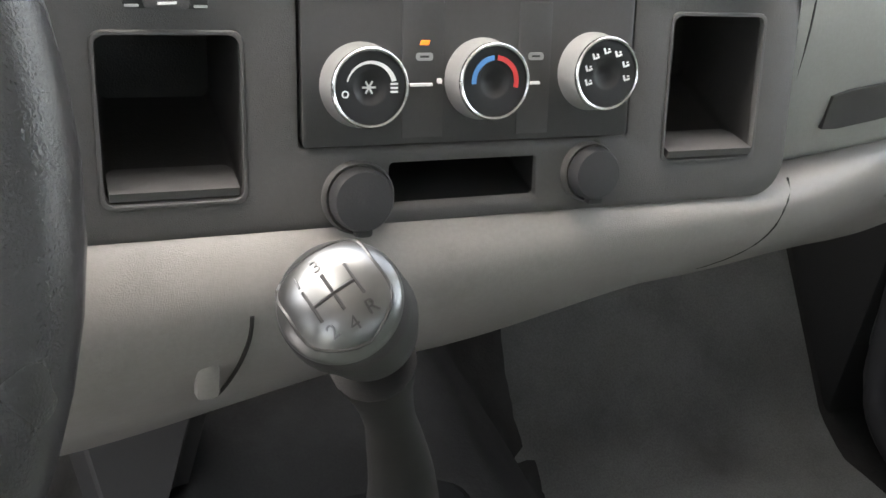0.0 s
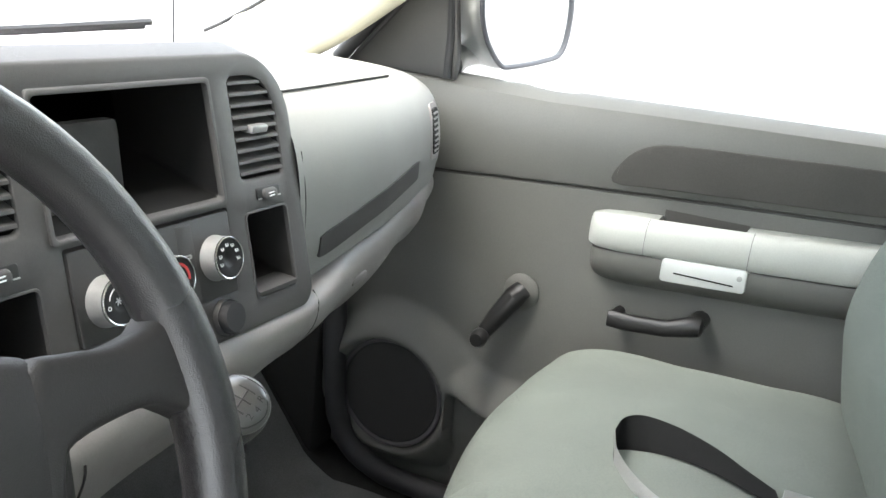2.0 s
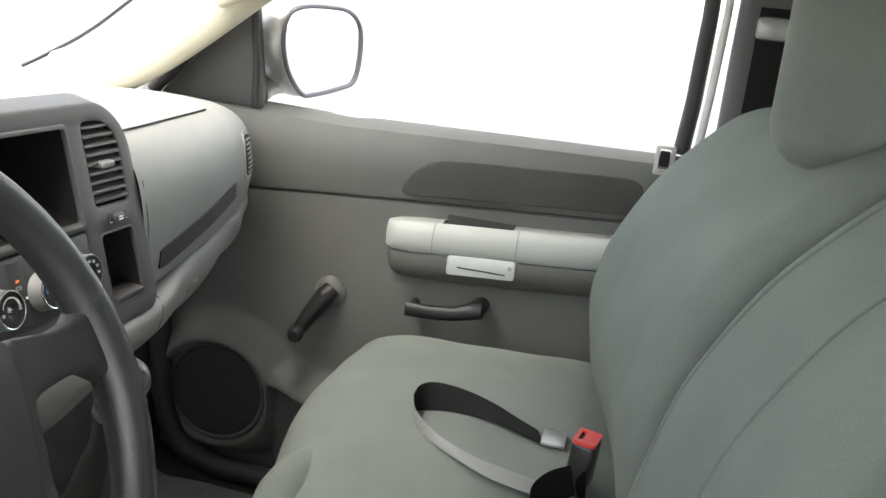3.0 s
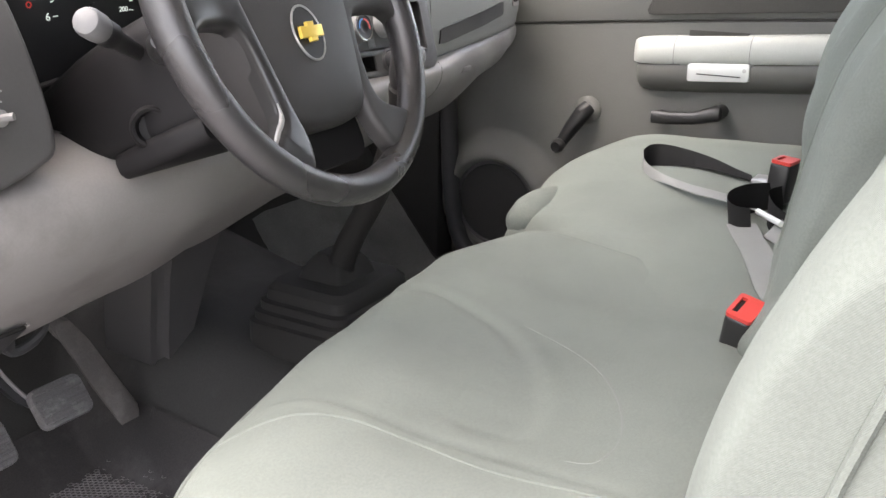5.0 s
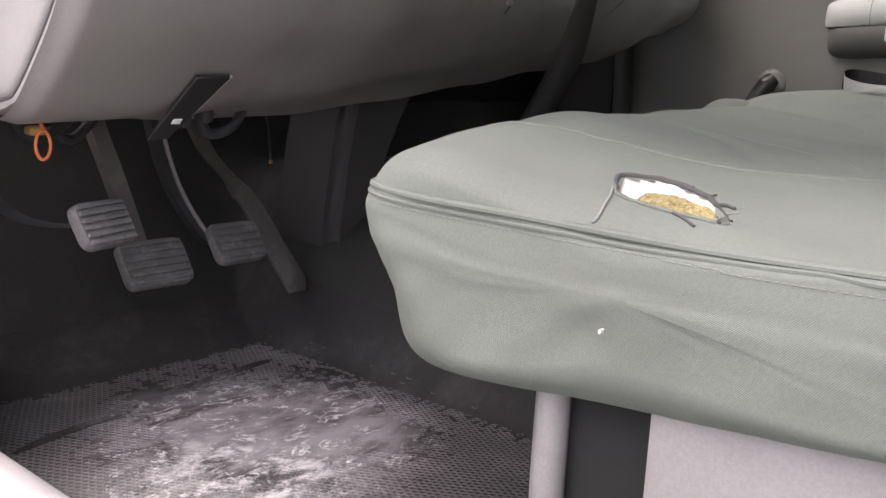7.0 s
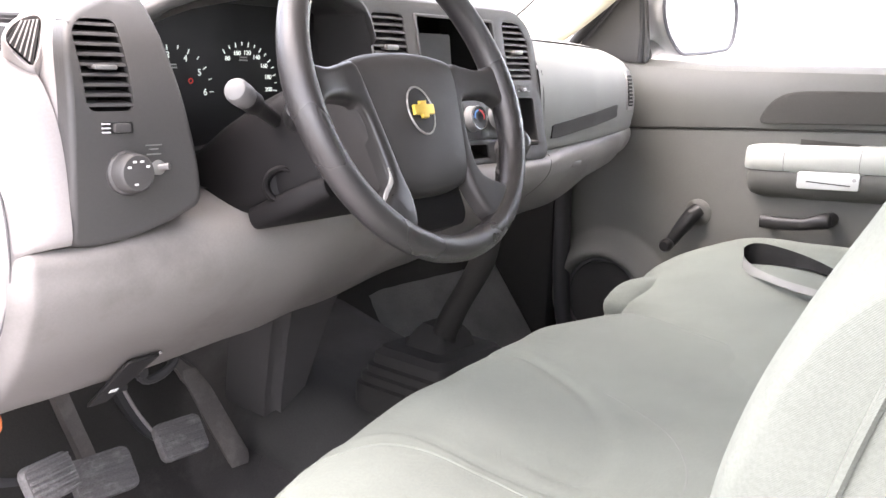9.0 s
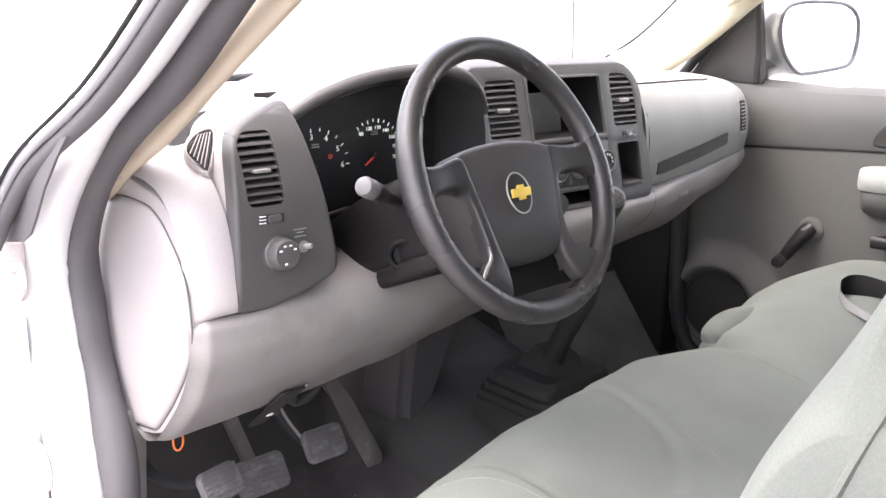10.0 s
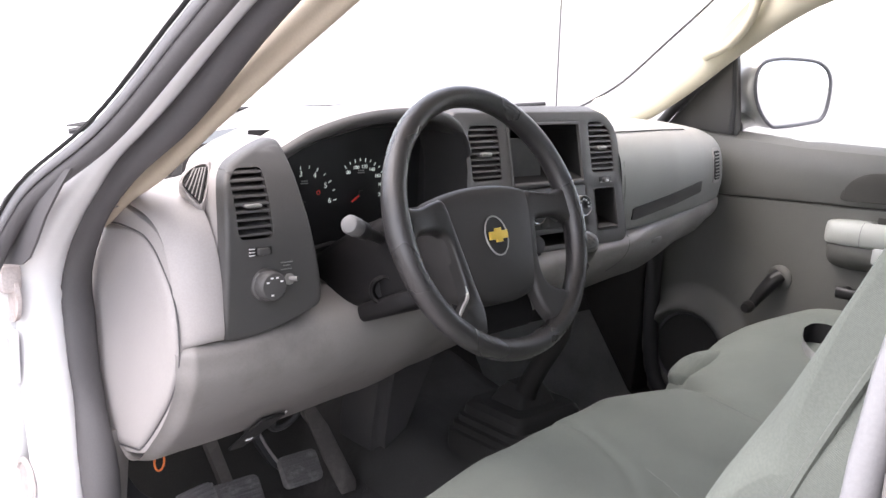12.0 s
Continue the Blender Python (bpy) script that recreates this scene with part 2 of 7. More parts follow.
M_SHROUD = material("dark_column_plastic", (0.0085, 0.008, 0.0085), 0.55, grain=0.35, grain_scale=1300, spec=0.2)
M_RECESS = material("pale_yellow_plastic", (0.42, 0.40, 0.27), 0.6, grain=0.2)
M_RUST = material("rust_stained_paint", (0.58, 0.52, 0.50), 0.6, grain=0.4, grain_scale=300, stain=0.55, stain_color=(0.28, 0.2, 0.16), stain_scale=40, vary=0.15)
M_GAUGE = material("black_gauge_face", (0.01, 0.01, 0.011), 0.5)


from mathutils.bvhtree import BVHTree


# ---- mesh helpers ----
def finish(name, bm, mat, sharp=38):
    bmesh.ops.recalc_face_normals(bm, faces=bm.faces)
    me = bpy.data.meshes.new(name)
    bm.to_mesh(me)
    bm.free()
    me.shade_smooth()
    me.set_sharp_from_angle(angle=radians(sharp))
    me.materials.append(mat)
    return me


def part(name, bm, mat, parent=None, label="", sharp=38):
    ob = new(name, finish(name, bm, mat, sharp))
    if parent is not None:
        ob.parent = parent
        ob.matrix_parent_inverse = ORIGIN.get(parent.name, Matrix.Identity(4))
    return tagged(ob, label)


ORIGIN = {}


def thing(name, loc, label, category, group="", kind=""):
    ob = new(name)
    ob.location = loc
    ob.empty_display_size = 0.05
    ORIGIN[ob.name] = Matrix.Translation(loc).inverted()
    return tagged(ob, label, category, group, kind)


def structure(name, bm, mat, label, category="", sharp=38):
    return tagged(part(name, bm, mat, None, label, sharp), category=category, kind="structure")


def spline(pts, n=8, closed=False):
    """Catmull-Rom curve through the points, n steps a span."""
    P = [Vector(p) for p in pts]
    m, out = len(P), []
    spans = m if closed else m - 1
    for i in range(spans):
        a, b = P[(i - 1) % m] if closed or i else P[0] * 2 - P[1], P[i]
        c = P[(i + 1) % m]
        d = P[(i + 2) % m] if closed or i + 2 < m else P[-1] * 2 - P[-2]
        for k in range(n):
            t = k / n
            out.append(0.5 * (2 * b + (c - a) * t + (2 * a - 5 * b + 4 * c - d) * t * t + (3 * b - a - 3 * c + d) * t ** 3))
    if not closed:
        out.append(P[-1])
    return out


def loft(bm, rings, closed=True, caps=True, wrap=False):
    """Faces between rings of equal length; closed: each ring is a loop; wrap: the last ring meets the first."""
    R = [[bm.verts.new(p) for p in ring] for ring in rings]
    n = len(R[0])
    for i in range(len(R) if wrap else len(R) - 1):
        a, b = R[i], R[(i + 1) % len(R)]
        for j in range(n if closed else n - 1):
            k = (j + 1) % n
            bm.faces.new((a[j], a[k], b[k], b[j]))
    if caps and closed and not wrap:
        bm.faces.new(R[0][::-1])
        bm.faces.new(R[-1])
    return R


def tube(bm, pts, r, seg=10, flat=1.0, side=None, wrap=False):
    """A round (or flattened) rod along the points; r is one radius or one for each point."""
    P = [Vector(p) for p in pts]
    n = len(P)
    rings = []
    ref = Vector(side) if side else Vector((0.31, 0.2, 0.93))
    for i, p in enumerate(P):
        d = (P[(i + 1) % n] - P[i - 1]) if wrap else (P[min(i + 1, n - 1)] - P[max(i - 1, 0)])
        d.normalize()
        a = d.cross(ref).normalized()
        b = d.cross(a).normalized()
        q = r[i] if isinstance(r, (list, tuple)) else r
        rings.append([p + a * (q * flat * math.cos(2 * math.pi * k / seg)) + b * (q * math.sin(2 * math.pi * k / seg)) for k in range(seg)])
    loft(bm, rings, wrap=wrap)
    return bm


def rbox(bm, lo, hi, r=0.004, seg=2, m=None):
    """A box with rounded edges between two corners, moved by m."""
    c = [(a + b) / 2 for a, b in zip(lo, hi)]
    s = [abs(b - a) for a, b in zip(lo, hi)]
    made = bmesh.ops.create_cube(bm, size=1.0, matrix=(m or Matrix.Identity(4)) @ Matrix.Translation(c) @ Matrix.Diagonal((*s, 1)))
    if r > 0:
        edges = list({e for v in made["verts"] for e in v.link_edges})
        bmesh.ops.bevel(bm, geom=edges, offset=r, segments=seg, affect="EDGES", profile=0.5)
    return bm


def rrect(u0, u1, v0, v1, r=0.006, n=4):
    """A rounded rectangle, as a loop of (u, v); r may be four radii from the low-low corner on."""
    rs = r if isinstance(r, (list, tuple)) else (r, r, r, r)
    out = []
    for (cu, cv, a0), q in zip(((u0, v0, 180), (u1, v0, 270), (u1, v1, 0), (u0, v1, 90)), rs):
        su, sv = (1 if cu == u0 else -1), (1 if cv == v0 else -1)
        for k in range(n + 1):
            a = radians(a0 + 90 * k / n)
            out.append((cu + su * q + q * math.cos(a), cv + sv * q + q * math.sin(a)))
    return out


def circle(cu, cv, ru, rv=None, n=28):
    rv = rv or ru
    return [(cu + ru * math.cos(2 * math.pi * k / n), cv + rv * math.sin(2 * math.pi * k / n)) for k in range(n)]


def plate(bm, outer, holes, w0, w1, place, bevel=0.0, cuts=(), seg=2):
    """A plate with openings: loops of (u, v), extruded from w0 to w1; place(u, v, w) gives the point; cuts: heights at which it may bend."""
    tmp = bmesh.new()
    edges = []
    for lp in [outer, *holes]:
        vs = [tmp.verts.new((u, v, 0)) for u, v in lp]
        edges += [tmp.edges.new((vs[i], vs[(i + 1) % len(vs)])) for i in range(len(vs))]
    bmesh.ops.triangle_fill(tmp, use_beauty=True, edges=edges)
    for c in cuts:
        bmesh.ops.bisect_plane(tmp, geom=tmp.verts[:] + tmp.edges[:] + tmp.faces[:], plane_co=(0, c, 0), plane_no=(0, 1, 0))
    tmp.verts.index_update()
    co = [v.co.copy() for v in tmp.verts]
    faces = [[v.index for v in f.verts] for f in tmp.faces]
    sides = [(e.verts[0].index, e.verts[1].index) for e in tmp.edges if len(e.link_faces) == 1]
    tmp.free()
    A = [bm.verts.new(place(c.x, c.y, w0)) for c in co]
    B = [bm.verts.new(place(c.x, c.y, w1)) for c in co]
    for f in faces:
        bm.faces.new([A[i] for i in f])
        bm.faces.new([B[i] for i in reversed(f)])
    rim = []
    for a, b in sides:
        bm.faces.new((A[a], A[b], B[b], B[a]))
        rim.append((A[a], A[b]))
    if bevel > 0:
        bmesh.ops.recalc_face_normals(bm, faces=bm.faces)
        bmesh.ops.bevel(bm, geom=[e for e in (bm.edges.get(p) for p in rim) if e], offset=bevel, segments=seg, affect="EDGES", profile=0.55)
    return bm


def well(bm, loop, w0, w1, place, taper=0.0):
    """The lining of a recess: walls behind an opening and its floor."""
    cu, cv = sum(u for u, v in loop) / len(loop), sum(v for u, v in loop) / len(loop)
    a = [bm.verts.new(place(u, v, w0)) for u, v in loop]
    b = [bm.verts.new(place(u + (cu - u) * taper, v + (cv - v) * taper, w1)) for u, v in loop]
    for i in range(len(loop)):
        j = (i + 1) % len(loop)
        bm.faces.new((a[i], a[j], b[j], b[i]))
    bm.faces.new(b)
    return bm


def lathe(bm, profile, m, seg=32, caps=True):
    """Turns a profile of (radius, height) about the local z axis of m."""
    rings = [[m @ Vector((r * math.cos(2 * math.pi * k / seg), r * math.sin(2 * math.pi * k / seg), h)) for k in range(seg)] for r, h in profile]
    return loft(bm, rings, caps=caps)


def frame_on(origin, normal, up=(0, 0, 1)):
    """A pose whose z axis is the normal and whose y axis points up along the surface."""
    n = Vector(normal).normalized()
    x = Vector(up).cross(n).normalized()
    y = n.cross(x)
    return Matrix(((x.x, y.x, n.x, origin[0]), (x.y, y.y, n.y, origin[1]), (x.z, y.z, n.z, origin[2]), (0, 0, 0, 1)))


def words(name, text, size, m, mat, parent, depth=0.0004):
    cu = bpy.data.curves.new(name, "FONT")
    cu.body, cu.size, cu.extrude, cu.align_x, cu.align_y = text, size, depth, "CENTER", "CENTER"
    cu.materials.append(mat)
    ob = new(name, cu)
    ob.parent = parent
    ob.matrix_parent_inverse = ORIGIN.get(parent.name, Matrix.Identity(4)) if parent else Matrix.Identity(4)
    ob.matrix_basis = m
    return ob


def soft(a, b, x):
    t = max(0, min(1, (x - a) / (b - a)))
    return t * t * (3 - 2 * t)


def interp(x, table):
    """Linear reading of a table of (x, value...)."""
    if x <= table[0][0]:
        return table[0][1:]
    for a, b in zip(table, table[1:]):
        if x <= b[0]:
            t = (x - a[0]) / (b[0] - a[0])
            return [p + (q - p) * t for p, q in zip(a[1:], b[1:])]
    return table[-1][1:]


def ease(x, table):
    """Smooth reading of a table of (x, value)."""
    n = len(table)
    if x <= table[0][0]:
        return table[0][1]
    for i in range(n - 1):
        if x <= table[i + 1][0]:
            x0, p0 = table[i]
            x1, p1 = table[i + 1]
            a = table[i - 1] if i else table[i]
            b = table[i + 2] if i + 2 < n else table[i + 1]
            m0, m1 = (p1 - a[1]) / (x1 - a[0]), (b[1] - p0) / (b[0] - x0)
            h = x1 - x0
            t = (x - x0) / h
            return (2 * t ** 3 - 3 * t * t + 1) * p0 + (t ** 3 - 2 * t * t + t) * h * m0 + (3 * t * t - 2 * t ** 3) * p1 + (t ** 3 - t * t) * h * m1
    return table[-1][1]


# ---- the ground and the cab shell ----
bm = bmesh.new()
bmesh.ops.create_grid(bm, x_segments=2, y_segments=2, size=400, matrix=Matrix.Translation((0, 0, -0.62)))
structure("ground", bm, M_GROUND, "pale bare concrete yard around the pickup", "ground")


def toe(y):
    return interp(y, [(-1.2, 0.0), (0.30, 0.0), (0.36, 0.03), (0.58, 0.30), (0.62, 0.42)])[0]


def hump(x, y):
    """Height of the gearbox tunnel over the floor."""
    h = interp(y, [(-1.2, 0.06), (-0.5, 0.10), (-0.1, 0.17), (0.15, 0.20), (0.45, 0.26)])[0]
    d = abs(x - 0.02)
    return h * max(0.0, min(1.0, (0.30 - d) / 0.16)) ** 0.8 if d < 0.30 else 0.0


bm = bmesh.new()
xs = [-0.86 + 1.74 * i / 60 for i in range(61)]
ys = [-1.15 + 1.77 * j / 50 for j in range(51)]
V = [[bm.verts.new((x, y, max(toe(y), hump(x, y)) + 0.004 * noise.noise(Vector((x * 9, y * 9, 1))))) for x in xs] for y in ys]
for j in range(50):
    for i in range(60):
        bm.faces.new((V[j][i], V[j][i + 1], V[j + 1][i + 1], V[j + 1][i]))
structure("floor", bm, M_FLOOR, "dusty dark grey vinyl cab floor with gearbox tunnel", "floor", 60)

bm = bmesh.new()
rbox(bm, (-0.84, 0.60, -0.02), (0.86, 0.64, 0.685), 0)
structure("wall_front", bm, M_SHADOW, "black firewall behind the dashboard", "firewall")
# unseen rear wall, added with a small window to cut light from behind
bm = bmesh.new()
plate(bm, rrect(-0.86, 0.88, -0.02, 1.22, 0.01), [rrect(-0.46, 0.48, 0.86, 1.10, 0.05)], 0.0, 0.04, lambda u, v, w: Vector((u, -1.15 - w, v)))
structure("wall_rear", bm, M_DOOR, "grey unseen rear cab wall added to cut light from behind", "cab wall")
bm = bmesh.new()
plate(bm, rrect(-0.47, 0.49, 0.85, 1.11, 0.05), [], 0.0, 0.004, lambda u, v, w: Vector((u, -1.17 - w, v)))
structure("window_2", bm, M_GLASS, "clear unseen rear cab window", "window").visible_shadow = False
bm = bmesh.new()
rbox(bm, (-0.80, -1.15, 1.20), (0.82, 0.0, 1.24), 0.02)
structure("ceiling", bm, M_HEAD, "pale cloth headliner of the cab", "headliner")
# paler sheet added over the continuous vinyl floor to brighten the passenger side
bm = bmesh.new()
V = [[bm.verts.new((x, y, max(toe(y), hump(x, y)) - 0.016 + 0.026 * soft(0.235, 0.36, x) + 0.003 * noise.noise(Vector((x * 6, y * 6, 4))) + 0.004 * noise.noise(Vector((x * 20 + y * 9, y * 3, 6))))) for x in [0.235 + 0.55 * i / 34 for i in range(35)]] for y in [-0.34 + 0.86 * j / 50 for j in range(51)]]
for j in range(50):
    for i in range(34):
        bm.faces.new((V[j][i], V[j][i + 1], V[j + 1][i + 1], V[j + 1][i]))
bmesh.ops.solidify(bm, geom=bm.faces[:], thickness=-0.010)
tagged(part("floor_mat", bm, M_PALEFLOOR, None, "paler dusty vinyl sheet added over the passenger floor", 60), category="floor mat")
# kick panels beside the feet
bm = bmesh.new()
loft(bm, [[Vector((x + dx, y, z)) for x, y in ((-0.803, 0.130), (-0.795, 0.118), (-0.772, 0.120), (-0.748, 0.140), (-0.742, 0.170), (-0.752, 0.26), (-0.78, 0.60), (-0.803, 0.60))] for z, dx in ((-0.01, -0.012), (0.20, -0.006), (0.30, 0.0), (0.40, 0.006))])
structure("trim_1", bm, M_TRIM, "grey plastic kick panel beside the pedals", "kick panel")
# passenger kick panel, coloured near-black for the shade of the footwell
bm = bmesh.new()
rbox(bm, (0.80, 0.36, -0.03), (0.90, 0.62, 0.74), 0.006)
structure("trim_2", bm, M_SHADOW, "kick panel beside the passenger footwell, shade put in as black", "kick panel")


# ---- the dashboard ----
dash = thing("dashboard", (0, 0.2, 0.38), "two-tone grey pickup dashboard with charcoal centre stack", "dashboard")


def fascia(u, v, w):
    """The plane of the centre stack; w stands out towards the seats."""
    return Vector((u, 0.005 + 0.25 * (v - 0.622) - w, v - 0.25 * w))


FN = Vector((0, -1, 0.25)).normalized()


def on_fascia(u, v, w=0.0):
    return frame_on(fascia(u, v, w), FN)


# pad before the passenger: sections across the truck
PAD = [(0.17, 0.030, 0.600, 0.800), (0.205, 0.026, 0.602, 0.803), (0.30, 0.038, 0.606, 0.802), (0.45, 0.062, 0.612, 0.800), (0.58, 0.090, 0.616, 0.796),
       (0.66, 0.112, 0.618, 0.790), (0.72, 0.128, 0.620, 0.783), (0.765, 0.146, 0.622, 0.775), (0.795, 0.175, 0.624, 0.765), (0.812, 0.215, 0.630, 0.755)]


def pad_section(yf, z0, z1):
    h = z1 - z0
    pts = [(0.03, z0 + 0.004), (0.004, z0), (-0.001, z0 + 0.02), (-0.004, z0 + 0.10 * h + 0.02), (-0.003, z0 + 0.45 * h), (0.006, z0 + 0.70 * h), (0.024, z0 + 0.87 * h),
           (0.052, z0 + 0.965 * h), (0.10, z1 + 0.002), (0.20, z1 + 0.004), (0.33, z1 - 0.005), (0.42, z1 - 0.02)]
    return [(yf + a, b) for a, b in pts]


bm = bmesh.new()
rings = []
for k in range(61):
    x = 0.204 + 0.608 * k / 60
    yf, z0, z1 = interp(x, PAD)
    rings.append([Vector(p) for p in spline([(x, y, z) for y, z in pad_section(yf, z0, z1)], 3)])
loft(bm, rings, closed=False)
part("passenger_pad", bm, M_AIRBAG, dash, "light grey grained airbag pad", 60)


def pad_face(x, z):
    yf, z0, z1 = interp(x, PAD)
    h = z1 - z0
    f = (z - z0) / h
    off = interp(f, [(0, 0.002), (0.15, -0.003), (0.45, -0.003), (0.70, 0.006), (0.87, 0.024), (0.965, 0.052)])[0]
    return yf + off


# airbag seam, a thin dark groove cord
bm = bmesh.new()
tube(bm, [(x, pad_face(x, interp(x, PAD)[2] - 0.008) - 0.0005, interp(x, PAD)[2] - 0.006) for x in [0.20 + 0.365 * k / 14 for k in range(15)]], 0.0014, 6)
part("airbag_seam", bm, M_SHADOW, dash)
bm = bmesh.new()
tube(bm, spline([(0.215, pad_face(0.215, z) - 0.0003, z) for z in (0.615, 0.66, 0.70, 0.745)] , 4), 0.0009, 5)
part("airbag_edge_seam", bm, M_SHADOW, dash)
# dark strip low on the pad
bm = bmesh.new()
strip = []
for k in range(25):
    x = 0.252 + 0.336 * k / 24
    zc = 0.638 + (x - 0.252) * 0.085
    hh = 0.013 if 0 < k < 24 else 0.011
    strip.append([Vector((x, pad_face(x, zc + s) - d, zc + s)) for s, d in ((-hh, -0.003), (-hh, 0.0036), (-hh + 0.002, 0.0030), (hh - 0.002, 0.0030), (hh, 0.0036), (hh, -0.003))])
loft(bm, strip)
part("trim_strip", bm, M_PANEL, dash, "dark textured plastic trim strip")

# end vent by the passenger door
bm = bmesh.new()
loft(bm, [[Vector((x, pad_face(x, z) - d, z)) for x, z in rrect(0.672, 0.722, 0.664, 0.745, 0.008)] for d in (-0.01, 0.004)])
vent = part("end_vent", bm, M_PAD, dash, "grey vent surround")
# flat black plate standing in for the shaded depth of the vent
bm = bmesh.new()
lp = rrect(0.679, 0.715, 0.672, 0.738, 0.005)
loft(bm, [[Vector((x, pad_face(x, z) - d, z)) for x, z in lp] for d in (0.002, 0.0048)])
part("vent_throat", bm, M_SHADOW, vent)
for k in range(8):
    z = 0.677 + 0.0078 * k
    bm = bmesh.new()
    y0, y1 = pad_face(0.679, z), pad_face(0.715, z)
    loft(bm, [[Vector((x, yy - 0.004 - a, z + b)) for a, b in ((0, 0), (0.002, -0.001), (0.002, 0.0004), (0, 0.0016))] for x, yy in ((0.680, y0), (0.714, y1))])
    part("vent_slat", bm, M_AIRBAG, vent)

# the dash top as far as the windscreen
TOP = [(-0.79, 0.728), (-0.74, 0.738), (-0.68, 0.748), (-0.60, 0.772), (-0.50, 0.812), (-0.38, 0.838), (-0.25, 0.834), (0.0, 0.832), (0.12, 0.826), (0.20, 0.805), (0.40, 0.802), (0.60, 0.796), (0.72, 0.785), (0.80, 0.768)]


def dash_fall(x, f):
    """How far the dash top drops from its crest towards the screen."""
    return 0.035 * f * f + 0.045 * soft(0.08, 0.5, f) * soft(-0.26, -0.40, x) * soft(-0.76, -0.62, x)


bm = bmesh.new()
rows = []
for k in range(54):
    x = -0.79 + 1.59 * k / 53
    z = interp(x, TOP)[0]
    yb = interp(x, [(-0.79, 0.10), (-0.70, 0.06), (-0.56, 0.05), (0.20, 0.07), (0.60, 0.19), (0.80, 0.26)])[0]
    far = 0.50 + 0.12 * (1 - (x / 0.8) ** 2)
    rows.append([Vector((x, yb + (far - yb) * f, z - 0.012 - dash_fall(x, f) + (0.012 if f > 0 else 0))) for f in (0, 0.08, 0.18, 0.3, 0.42, 0.55, 0.8, 1.0)])
loft(bm, rows, closed=False)
part("dash_top", bm, M_PAD, dash, "sun-bleached pale grey dash top", 60)


bm = bmesh.new()
loft(bm, [[Vector((x + 0.6 * d, y - d, 0.776 - h)) for d, h in ((-0.03, 0.05), (-0.03, 0.0), (0.03, 0.003), (0.03, 0.05))] for x, y in [(-0.625 + 0.345 * k / 12, 0.275 + 0.215 * k / 12) for k in range(13)]])
part("defroster_slot", bm, M_BLACK, dash, "black defroster slot below the windscreen")

# centre stack fascia with its openings
VENTC, VENTR = (-0.194, -0.124, 0.727, 0.817), (0.119, 0.185, 0.728, 0.820)
RADIO = rrect(-0.098, 0.088, 0.718, 0.818, 0.004)
POCKL, POCKR = rrect(-0.181, -0.119, 0.615, 0.688, 0.005), rrect(0.117, 0.179, 0.622, 0.699, 0.005)
SLOT = rrect(-0.046, 0.036, 0.606, 0.627, 0.002)
HVAC = rrect(-0.092, 0.092, 0.636, 0.709, 0.002)
loopC = rrect(*VENTC, (0.007, 0.007, 0.007, 0.012))
loopR = rrect(*VENTR, (0.007, 0.007, 0.038, 0.007), 6)
bm = bmesh.new()
plate(bm, rrect(-0.232, 0.206, 0.597, 0.840, (0.012, 0.022, 0.062, 0.02), 8), [RADIO, POCKL, POCKR, SLOT, HVAC, loopC, loopR], 0.0, -0.03, fascia, 0.003)
part("centre_fascia", bm, M_DARK, dash, "charcoal grained centre stack fascia")
for lp, d, nm in ((RADIO, -0.105, "radio_opening"), (POCKL, -0.075, "storage_pocket"), (POCKR, -0.075, "storage_pocket"), (SLOT, -0.08, "card_slot"), (loopC, -0.05, "vent_throat"), (loopR, -0.05, "vent_throat")):
    bm = bmesh.new()
    well(bm, lp, -0.004, d, fascia, 0.12 if d > -0.1 else 0.15)
    bmesh.ops.solidify(bm, geom=bm.faces[:], thickness=-0.002)
    part(nm, bm, M_SHADOW if nm != "storage_pocket" else M_POCKET, dash, "empty black recess" if nm == "radio_opening" else "")
# raised rims round the radio opening and the pockets
for lp, g, up in ((RADIO, 0.0042, 0.0028), (POCKL, 0.0018, 0.0008), (POCKR, 0.0018, 0.0008)):
    cu, cv = sum(p[0] for p in lp) / len(lp), sum(p[1] for p in lp) / len(lp)
    out = [(u + math.copysign(g, u - cu), v + math.copysign(g, v - cv)) for u, v in lp]
    bm = bmesh.new()
    plate(bm, out, [lp], up, -0.004, fascia, 0.4 * up)
    part("bezel", bm, M_DARK, dash)
# inside the radio opening: a grey module wall to the driver's side
bm = bmesh.new()
loft(bm, [[Vector((x, y, z)) for x, z in ((-0.094, 0.7205), (0.001, 0.7205), (-0.001, 0.726), (-0.012, 0.790), (-0.015, 0.794), (-0.094, 0.794))] for y in (0.056, 0.066)])
part("radio_bracket", bm, M_POCKET, dash, "dusty charcoal plate inside the opening")
# sloping lips at the floor of the pockets
for u0, u1, v0 in ((-0.179, -0.121, 0.6165), (0.119, 0.177, 0.6235)):
    bm = bmesh.new()
    loft(bm, [[Vector((x, y, z)) for y, z in ((0.004, v0), (0.004, v0 + 0.004), (0.010, v0 + 0.0050), (0.050, v0 + 0.0065), (0.050, v0))] for x in (u0, u1)])
    part("pocket_lip", bm, M_DARK, dash)


